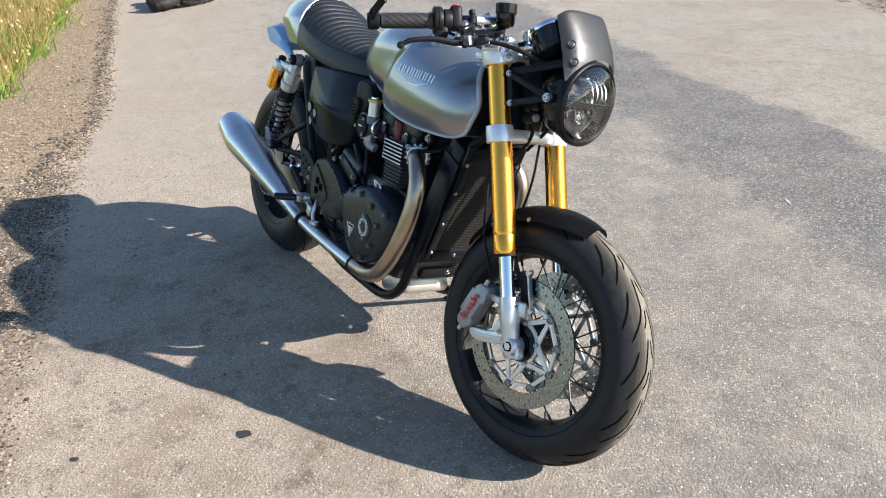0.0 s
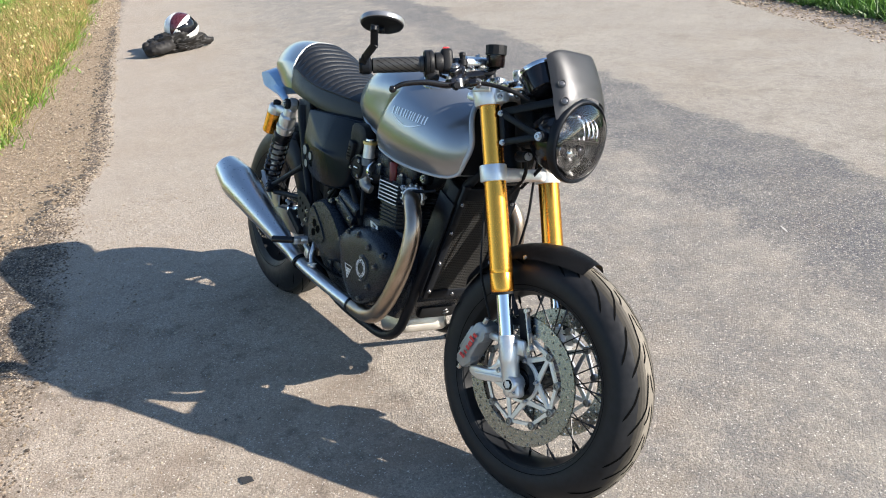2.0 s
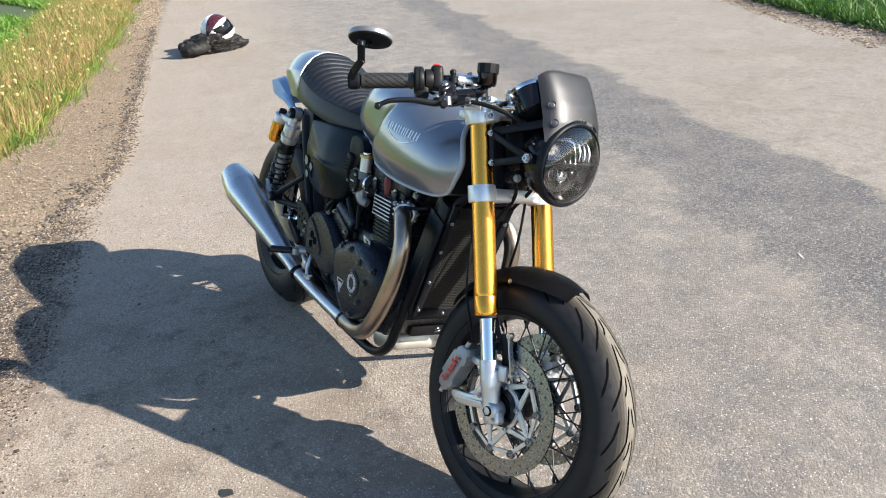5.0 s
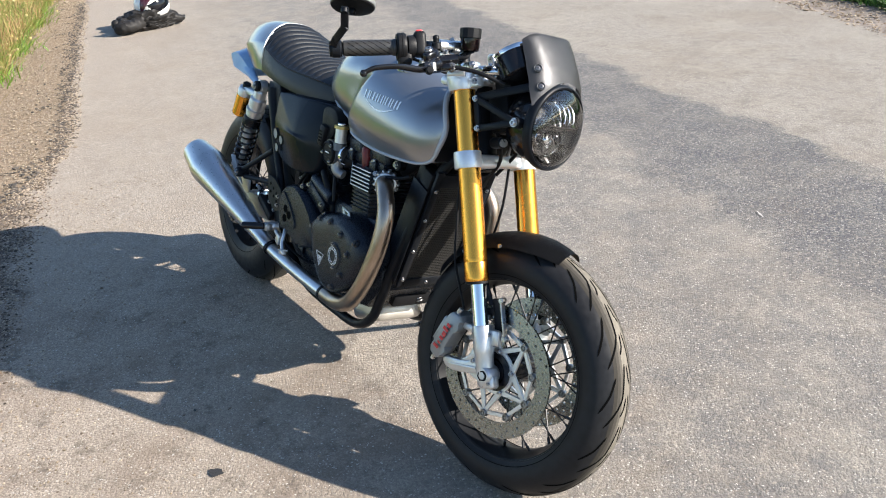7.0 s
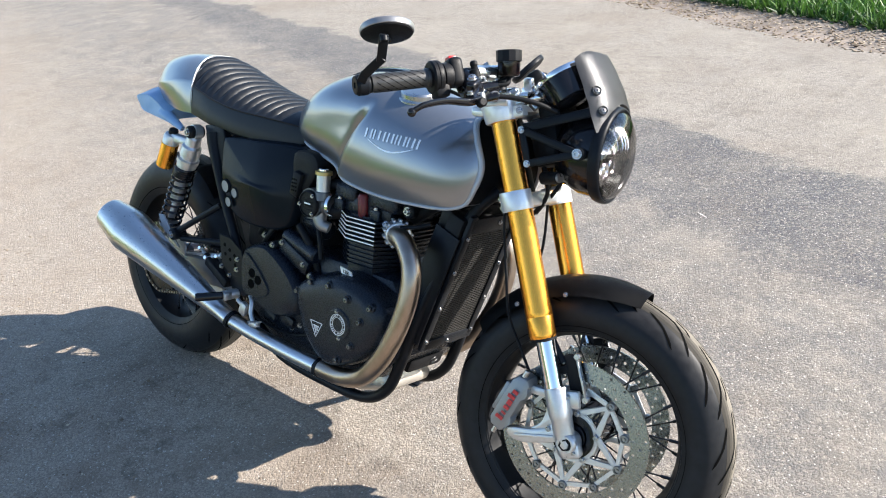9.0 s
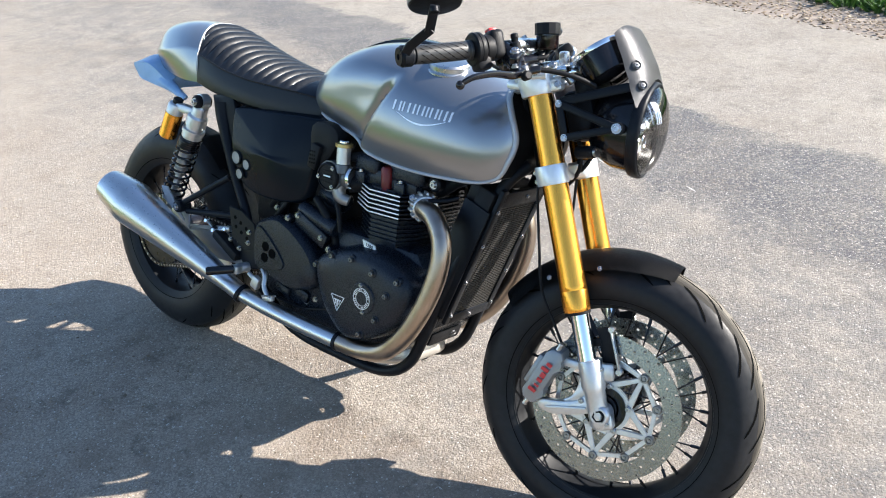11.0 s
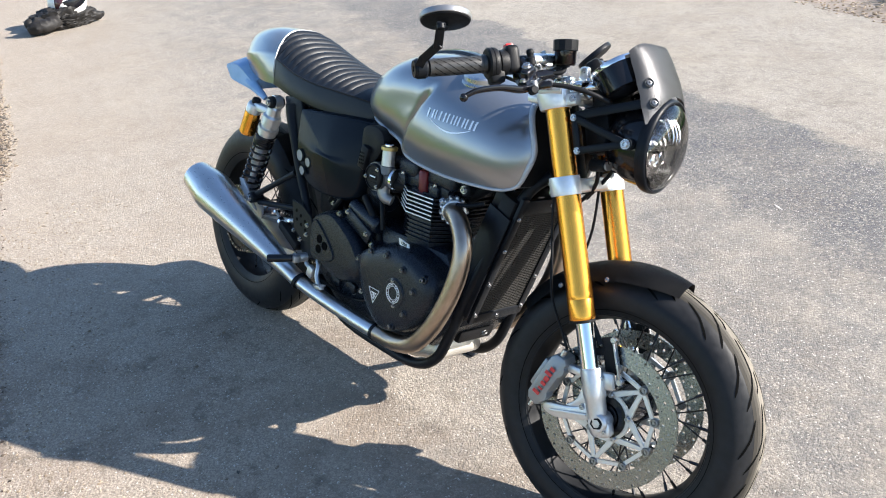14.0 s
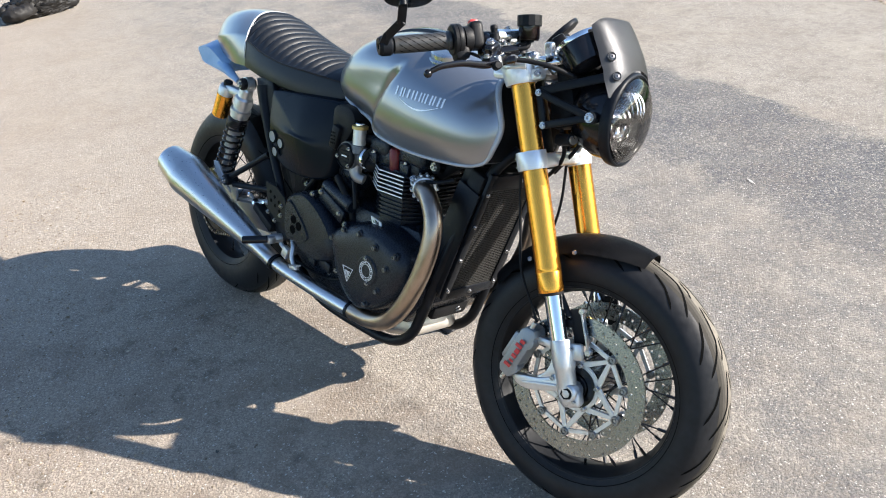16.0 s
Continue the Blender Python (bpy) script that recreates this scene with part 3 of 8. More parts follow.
bm = bmesh.new()
stain(bm, -13.4, -0.05, 4.6, 0.11, 0.25, 0.4, -0.035)
thing("ditch_soil", bm, material("wet_dark_soil", (0.035, 0.030, 0.026), 0.8, vary=0.4, grain=20, bump=0.6, bump_scale=40), "bare dark wet soil patch among the weeds", "soil", "structure")
OIL = material("tar_spot", (0.03, 0.028, 0.026), 0.55, vary=0.3, grain=80, bump=0.5, bump_scale=300)
bm = bmesh.new()
stain(bm, 0.266, -0.529, 0.019, 0.75, 0.6, 0.5)
thing("tar_spot", bm, OIL, "small black tar spot on the asphalt", "stain")
for sx, sy, sr in ((-0.03, -0.48, 0.006), (0.10, -0.92, 0.011), (0.62, -0.75, 0.006)):
    bm = bmesh.new()
    stain(bm, sx, sy, sr, 0.7, sx * 9, 0.6)
    thing("tar_spot", bm, OIL, "tiny black tar fleck on the asphalt", "stain")


def crack(bm, pts, w):
    """A thin wandering crack in the asphalt."""
    path = smooth_path(pts, 8)
    rows = []
    for i, p in enumerate(path):
        t = (path[min(i + 1, len(path) - 1)] - path[max(i - 1, 0)]).normalized()
        s = Vector((-t.y, t.x, 0)) * w * (0.5 + rnd.random()) * (0.2 if i in (0, len(path) - 1) else 1)
        p = p + Vector((rnd.gauss(0, 0.010), rnd.gauss(0, 0.010), 0.0007))
        rows.append([p - s, p + s])
    loft(bm, rows, closed=False, cap=False)


bm = bmesh.new()
crack(bm, [(-4.3, 4.55, 0), (-3.74, 4.42, 0), (-3.25, 4.40, 0), (-3.07, 4.22, 0), (-2.6, 3.95, 0), (-2.35, 3.72, 0), (-2.07, 3.47, 0), (-2.15, 3.25, 0)], 0.0020)
thing("road_crack", bm, material("crack_shadow", (0.215, 0.192, 0.168), 0.95, vary=0.3), "thin dark wandering crack in the asphalt", "crack", angle=1)


bm = bmesh.new()
stain(bm, 0.192, 1.722, 0.030, 0.10, -0.5, 0.5)
thing("paint_fleck", bm, material("pale_fleck", (0.40, 0.385, 0.36), 0.8, vary=0.2), "small pale scraped fleck on the asphalt", "stain")


# ---- helmet and jacket left on the road ----
def helmet():
    face, crown = Vector((0.80, 0.52, -0.10)).normalized(), Vector((0.12, -0.38, 0.90)).normalized()
    face = (face - crown * face.dot(crown)).normalized()
    c = Matrix((face, crown.cross(face), crown)).transposed().to_4x4()
    c = c @ Matrix.Scale(1.10, 4)
    c.translation = (-6.52, 1.40, 0.205)
    base = new("helmet")
    base.matrix_basis = c
    tagged(base, "white and maroon full-face helmet lying on jacket", "helmet")
    bm = bmesh.new()
    bmesh.ops.create_uvsphere(bm, u_segments=72, v_segments=48, radius=0.135)
    for v in bm.verts:
        v.co.x *= 1.12
        # the chin bar juts out below the opening
        if v.co.z < 0 and v.co.x > 0:
            v.co.x *= 1 + 0.20 * min(1.0, -v.co.z / 0.03)
        v.co.z = max(v.co.z, -0.115)
    gone = [f for f in bm.faces if f.calc_center_median().x > 0.06 and -0.030 < f.calc_center_median().z < 0.060 and abs(f.calc_center_median().y) < 0.104]
    bmesh.ops.delete(bm, geom=gone, context="FACES")
    part("shell", bm, WHITE, base, "glossy white shell")
    bm = bmesh.new()
    bmesh.ops.create_uvsphere(bm, u_segments=28, v_segments=18, radius=0.126)
    for v in bm.verts:
        v.co.x *= 1.1
        v.co.z = max(v.co.z, -0.11)
    part("visor", bm, GLOSS, base, "dark visor opening")
    bm = bmesh.new()
    rows = []
    for i in range(9):
        a = radians(42 + 5.0 * i)
        rows.append([(0.1535 * math.cos(a) * math.cos(f), 0.1372 * math.sin(f), 0.1372 * math.sin(a) * math.cos(f)) for f in (radians(-84 + 10.5 * k) for k in range(17))])
    loft(bm, rows, closed=False, cap=False)
    part("stripe", bm, MAROON, base, "maroon stripe over the crown")
    bm = bmesh.new()
    lathe(bm, [(0.100, -0.118), (0.112, -0.112), (0.112, -0.104), (0.100, -0.10)], Matrix.Diagonal((1.15, 1, 1, 1)), 28, False)
    part("neck_trim", bm, PLASTIC, base)


def jacket():
    """A crumpled leather jacket: a folded heap with two bent sleeves."""
    base = new("jacket")
    base.location = (-6.50, 1.33, 0)
    tagged(base, "crumpled black leather jacket heaped on the asphalt", "jacket")
    bm = bmesh.new()
    bmesh.ops.create_icosphere(bm, subdivisions=5, radius=1.0)
    for v in bm.verts:
        p = v.co.copy()
        k = 1 + 0.30 * noise.noise(p * 1.7) + 0.22 * abs(noise.noise(p * 3.6)) + 0.16 * abs(noise.noise(Vector((p.x * 8, p.y * 4, p.z * 6)))) + 0.05 * noise.noise(p * 16)
        v.co = Vector((p.x * 0.19 * k, p.y * 0.25 * k, max(0.0, (p.z * 0.10 + 0.065) * k)))
    part("body", bm, JACKET, base)
    for path, r in (([(0.05, -0.22, 0.08), (0.16, -0.30, 0.07), (0.20, -0.20, 0.075), (0.12, -0.08, 0.085)], [0.06, 0.07, 0.06, 0.055]), ([(0.0, 0.16, 0.06), (0.05, 0.26, 0.05), (0.02, 0.345, 0.035)], [0.06, 0.05, 0.035])):
        bm = bmesh.new()
        sweep(bm, path, r, 16, 10, 0.8)
        for v in bm.verts:
            v.co += Vector((0, 0, 1)) * 0.026 * abs(noise.noise(v.co * 19)) + v.co.normalized() * 0.022 * noise.noise(v.co * 27)
            v.co.z = max(v.co.z, 0.002)
        part("sleeve", bm, JACKET, base)
    bm = bmesh.new()
    bmesh.ops.create_uvsphere(bm, u_segments=14, v_segments=8, radius=0.05, matrix=Matrix.Translation((0.13, -0.33, 0.10)) @ Matrix.Diagonal((1, 0.8, 1, 1)))
    part("cuff", bm, JACKET, base)


helmet()
jacket()


# ---- motorcycle ----
# its own frame: x ahead, y to its left, z up in its plane; it leans on its side stand
LEAN = 15.16
bike = new("motorcycle")
bike.matrix_basis = pose(0, 0, 0.0027, -LEAN, 0, 0)
tagged(bike, "grey cafe racer motorcycle with gold forks on its side stand", "motorcycle")
FORK = Matrix.Translation((0.538, 0.004, 0.737)) @ pose(0, 0, 0, 0, -20.8, 0) @ pose(0, 0, 0, 0, 0, 10.8)
TURNED = pose(0, 0, 0, -90, 0, 0)  # z of a lathe to y
FRONT = FORK @ Matrix.Translation((0.015, 0, -0.478))
REAR = Matrix.Translation((-0.715, 0, 0.314))
BOLT_S, BOLT_M, BOLT_L = bolt_mesh("bolt", 0.0038, 0.004), bolt_mesh("bolt", 0.0052, 0.006), bolt_mesh("bolt", 0.0074, 0.007)


def bolt(parent, p, d, mesh=None):
    return part("bolt", mesh or BOLT_S, None, parent, at=along(p, d))


def F(x, y, z):
    return FORK @ Vector((x, y, z))


def FD(x, y, z):
    return FORK.to_3x3() @ Vector((x, y, z))


RIGHT = Vector((0, -1, 0))


def groove_strip(bm, R, tube, pts, w, lift=0.0006):
    """A groove that follows the round tread: points of (turn, angle from the crown)."""
    rc = R - tube
    rows = []
    k = 4
    dense = []
    for (a0, b0), (a1, b1) in zip(pts, pts[1:]):
        dense += [(a0 + (a1 - a0) * i / k, b0 + (b1 - b0) * i / k) for i in range(k)]
    dense.append(pts[-1])
    for i, (a, b) in enumerate(dense):
        a2, b2 = dense[min(i + 1, len(dense) - 1)]
        a1, b1 = dense[max(i - 1, 0)]
        da, db = (a2 - a1) * R, (b2 - b1) * tube
        ln = math.hypot(da, db) or 1
        ww = w * (0.25 if i in (0, len(dense) - 1) else 1)
        na, nb = -db / ln * ww / R, da / ln * ww / tube
        row = []
        for s in (-1, 1):
            aa, bb = a + s * na, b + s * nb
            r = rc + (tube + lift) * math.cos(bb)
            row.append((r * math.cos(aa), (tube + lift) * math.sin(bb), r * math.sin(aa)))
        rows.append(row)
    loft(bm, rows, closed=False, cap=False)


def tyre(m, R, tube, rim, parent, pattern, count, width):
    bm = bmesh.new()
    rc = R - tube
    prof = []
    for i in range(33):
        a = radians(-122 + i * 244 / 32)
        sq = 1.0 if abs(a) < 1.2 else 1 - 0.10 * (abs(a) - 1.2)
        prof.append((rc + tube * math.cos(a), tube * math.sin(a) * sq))
    prof = [(rim - 0.002, prof[0][1] * 0.92)] + prof + [(rim - 0.002, prof[-1][1] * 0.92)]
    lathe(bm, prof, m @ TURNED, 96, False, True)
    t = part("tyre", bm, RUBBER, parent, "black road tyre with dusty tread", 50)
    for w, lift, dust in zip((32, 24, 17, 11), (0.00015, 0.00025, 0.00035, 0.00045), DUSTY):
        bm = bmesh.new()
        lathe(bm, [(rc + (tube + lift) * math.cos(a), (tube + lift) * math.sin(a)) for a in (radians(-w + 2 * w * i / 12) for i in range(13))], m @ TURNED, 96, False)
        part("tread_crown", bm, dust, parent, "dusty worn crown of the tyre", 60)
    bm = bmesh.new()
    for s in (-1, 1):
        lathe(bm, [(rc + tube * math.cos(a) + 0.0005, s * (tube + 0.0008) * math.sin(a)) for a in (1.862, 1.875, 1.888)], m @ TURNED, 96, False)
    part("rim_line", bm, GROOVE, parent)
    bm = bmesh.new()
    for k in range(count):
        for s in (-1, 1):
            for line in pattern:
                groove_strip(bm, R, tube, [((a + k + 0.5 * (s > 0)) * 2 * math.pi / count, s * b) for a, b in line], width)
    bm.transform(m)
    tagged(part("tread_groove", bm, GROOVE, parent, "dark zigzag tread grooves"), kind="stuff")
    return t


def rim_ring(name, m, rim, hw, label):
    bm = bmesh.new()
    prof = [(rim + 0.004, -hw), (rim + 0.005, -hw + 0.004), (rim - 0.004, -hw + 0.006), (rim - 0.012, -hw * 0.55), (rim - 0.019, -hw * 0.25), (rim - 0.019, hw * 0.25), (rim - 0.012, hw * 0.55), (rim - 0.004, hw - 0.006), (rim + 0.005, hw - 0.004), (rim + 0.004, hw), (rim - 0.008, hw - 0.002), (rim - 0.017, hw * 0.55), (rim - 0.024, hw * 0.25), (rim - 0.024, -hw * 0.25), (rim - 0.017, -hw * 0.55), (rim - 0.008, -hw + 0.002)]
    lathe(bm, prof, m @ TURNED, 80, False, True)
    return part(name, bm, RIM, bike, label, 30)


def spokes(m, rim_ob, n, r_hub, y_hub, r_rim, y_rim, twist):
    def ends(i):
        s = -1 if i % 2 else 1
        a = 2 * math.pi * i / n
        b = a + twist * (1 if (i // 2) % 2 else -1)
        return Vector((r_hub * math.cos(b), s * y_hub, r_hub * math.sin(b))), Vector((r_rim * math.cos(a), s * y_rim, r_rim * math.sin(a)))
    p, q = ends(0)
    L = (q - p).length
    bm = bmesh.new()
    lathe(bm, [(0.0030, 0), (0.0030, 0.006), (0.0017, 0.008), (0.0017, L - 0.022), (0.0034, L - 0.020), (0.0034, L)], None, 8)
    me = finish("spoke", bm, SPOKE, 30)
    for i in range(n):
        p, q = ends(i)
        part("spoke", me, None, rim_ob, at=m @ along(p, q - p))


RIM = material("black_anodised_rim", (0.012, 0.013, 0.015), 0.40, 0.0, spec=0.2, vary=0.15)
SPOKE = material("dark_steel_spoke", (0.05, 0.05, 0.052), 0.3, 0.9, vary=0.2)


def drilled_disc(m, y, r0, r1, thick, cells, rows, parent, label=""):
    """A brake disc whose holes go right through: each cell of the ring is a plate with a round hole."""
    bm = bmesh.new()
    hr = (r1 - r0) / rows
    for row in range(rows):
        for c in range(cells):
            a0 = (c + 0.5 * (row % 2)) * 2 * math.pi / cells
            da = 2 * math.pi / cells
            ra, rb = r0 + row * hr, r0 + (row + 1) * hr
            outer, inner = [], []
            rm, am = (ra + rb) / 2, a0 + da / 2
            hole = min(0.0033, hr * 0.34) if (c + row) % 3 or rows == 1 else 0.0027
            for k in range(8):
                t = k * math.pi / 4
                ux, uy = math.cos(t), math.sin(t)
                q = max(abs(ux), abs(uy))
                outer.append((rm + ux / q * hr / 2, am + uy / q * da / 2))
                inner.append((rm + ux * hole, am + uy * hole / rm))
            def place(ra_, yy):
                return m @ Vector((ra_[0] * math.cos(ra_[1]), yy, ra_[0] * math.sin(ra_[1])))
            fo, fi = [[bm.verts.new(place(q, y - thick / 2)) for q in s] for s in (outer, inner)]
            bo, bi = [[bm.verts.new(place(q, y + thick / 2)) for q in s] for s in (outer, inner)]
            for k in range(8):
                j = (k + 1) % 8
                bm.faces.new((fo[k], fo[j], fi[j], fi[k]))
                bm.faces.new((bo[k], bi[k], bi[j], bo[j]))
                bm.faces.new((fi[k], fi[j], bi[j], bi[k]))
                if (row == rows - 1 and k in (0, 7)) or (row == 0 and k in (3, 4)):
                    bm.faces.new((fo[k], bo[k], bo[j], fo[j]))
    bmesh.ops.remove_doubles(bm, verts=bm.verts, dist=0.00005)
    return part("brake_disc", bm, DISC, parent, label or "drilled steel brake disc", 30)


def carrier(m, y, r_in, r_out, arms, parent, mat, phase=0.25):
    """The spider that holds a disc: an inner ring, arms in a zigzag, an outer ring of short links, bobbins and screws."""
    bm = bmesh.new()
    lathe(bm, [(r_in - 0.018, -0.006), (r_in - 0.004, -0.006), (r_in - 0.004, 0.006), (r_in - 0.018, 0.006)], m @ Matrix.Translation((0, y, 0)) @ TURNED, 40, False, True)
    part("carrier_ring", bm, GLOSS, parent, "black carrier ring", 30)
    side = math.copysign(1, y)

    def spot(r, a, dy=0.0):
        return Vector((r * math.cos(a), y + dy, r * math.sin(a)))

    def bar(bb, p, q, w0, w1):
        d = (q - p).normalized()
        n = Vector((-d.z, 0, d.x))
        ring = [p + n * w0, q + n * w1, q - n * w1, p - n * w0]
        prism(bb, [(v.x, v.z) for v in ring], y - 0.003, y + 0.003, 0.0009, 1, m)
    for name, r, w, seg in (("carrier_inner_ring", r_in, 0.0038, 50), ("carrier_rim", r_out * 0.975, 0.0042, 2 * arms)):
        bm = bmesh.new()
        lathe(bm, [(r - w, -0.003), (r + w, -0.003), (r + w, 0.003), (r - w, 0.003)], m @ Matrix.Translation((0, y, 0)) @ Matrix.Rotation(-phase, 4, "Y") @ TURNED, seg, False, True)
        part(name, bm, mat, parent, "cast alloy ring", 30)
    step = math.pi / arms
    tips = [phase + k * step for k in range(2 * arms)]
    for a in tips[::2]:
        for s in (-1, 1):
            bm = bmesh.new()
            bar(bm, spot(r_in, a), spot(r_out * 0.96, a + s * step), 0.0068, 0.0044)
            part("carrier_arm", bm, mat, parent, "cast alloy arm", 30)
    bm = bmesh.new()
    lathe(bm, [(0.0, -0.0070), (0.0030, -0.0070), (0.0034, -0.0040), (0.0050, -0.0040), (0.0058, -0.0075), (0.0080, -0.0075), (0.0094, -0.0050), (0.0094, 0.0050), (0.0080, 0.0075), (0.0058, 0.0075), (0.0050, 0.0040), (0.0034, 0.0040), (0.0030, 0.0070), (0.0, 0.0070)], TURNED, 18, False)
    me = finish("bobbin", bm, BOBBIN, 30)
    for k, a in enumerate(tips):
        part("bobbin", me, None, parent, at=m @ Matrix.Translation(spot(r_out, a)))
        if k % 2 == 0:
            bolt(parent, m @ spot(r_in, a, side * 0.003), m.to_3x3() @ Vector((0, side, 0)), BOLT_M)


BOBBIN = material("dull_zinc_bobbin", (0.27, 0.27, 0.27), 0.35, 1.0, vary=0.1)
GRIP = material("dusty_rubber_grip", (0.030, 0.030, 0.030), 0.38, vary=0.15, grain=90, bump=0.15, bump_scale=500)
SATIN_BOLT = material("dark_zinc_screw", (0.22, 0.22, 0.22), 0.35, 0.9, vary=0.1)
RIM_GREY = material("satin_grey_rim", (0.30, 0.30, 0.305), 0.36, 0.7, vary=0.05)
BOWL = material("smoked_inner_bowl", (0.016, 0.016, 0.017), 0.20, 0.0, vary=0.1)
SMOKED_MIRROR = material("smoked_mirror", (0.46, 0.47, 0.48), 0.07, 1.0, vary=0.05)
DIM = material("dim_mirrored_metal", (0.62, 0.63, 0.64), 0.12, 1.0, vary=0.05)
# wheels
FRONT_TREAD = [[(1.15, 0.10), (0.92, 0.15), (0.60, 0.20), (0.44, 0.34), (0.10, 0.76)], [(0.95, 0.50), (0.66, 0.70), (0.34, 1.04)], [(0.62, 0.02), (0.42, 0.08), (0.30, 0.20)]]
fw = rim_ring("front_wheel", FRONT, 0.216, 0.051, "black spoked front wheel")
tyre(FRONT, 0.2965, 0.060, 0.216, fw, FRONT_TREAD, 14, 0.0023)
bm = bmesh.new()
lathe(bm, [(0.012, -0.075), (0.026, -0.075), (0.030, -0.062), (0.046, -0.058), (0.046, -0.050), (0.042, -0.046), (0.040, 0.0), (0.042, 0.046), (0.046, 0.050), (0.046, 0.058), (0.030, 0.062), (0.026, 0.075), (0.012, 0.075)], FRONT @ TURNED, 32)
part("hub", bm, GLOSS, fw, "black hub", 30)
spokes(FRONT, fw, 32, 0.042, 0.052, 0.196, 0.012, 0.85)
for s in (-1, 1):
    drilled_disc(FRONT, s * 0.070, 0.117, 0.1535, 0.0048, 27, 3, fw)
    carrier(FRONT, s * 0.070, 0.0485, 0.1060, 5, fw, ALLOY, radians(-5))

REAR_TREAD = [[(0.0, 0.10), (0.35, 0.32), (0.7, 0.62)], [(0.3, 0.75), (0.62, 1.05)], [(0.6, 0.2), (0.9, 0.45)]]
rw = rim_ring("rear_wheel", REAR, 0.216, 0.066, "black spoked rear wheel")
tyre(REAR, 0.314, 0.080, 0.216, rw, REAR_TREAD, 12, 0.0018)
bm = bmesh.new()
lathe(bm, [(0.012, -0.09), (0.034, -0.09), (0.040, -0.075), (0.056, -0.070), (0.056, -0.06), (0.034, -0.05), (0.032, 0.05), (0.056, 0.06), (0.056, 0.07), (0.04, 0.09), (0.012, 0.09)], REAR @ TURNED, 32)
part("hub", bm, GLOSS, rw, "black hub", 30)
spokes(REAR, rw, 32, 0.052, 0.062, 0.196, 0.018, 0.8)
drilled_disc(REAR, 0.092, 0.078, 0.110, 0.005, 36, 2, rw)
carrier(REAR, 0.092, 0.050, 0.076, 3, rw, ALLOY)
bm = bmesh.new()
teeth = [(0.100 + 0.006 * (i % 2)) for i in range(84)]
prism(bm, [(r * math.cos(i * math.pi / 42), r * math.sin(i * math.pi / 42)) for i, r in enumerate(teeth)], -0.104, -0.098, m=REAR)
part("sprocket", bm, SPOKE, rw, "toothed steel sprocket")

CALIPER = material("grey_anodised_caliper", (0.275, 0.285, 0.292), 0.40, 0.6, vary=0.06, grain=200)
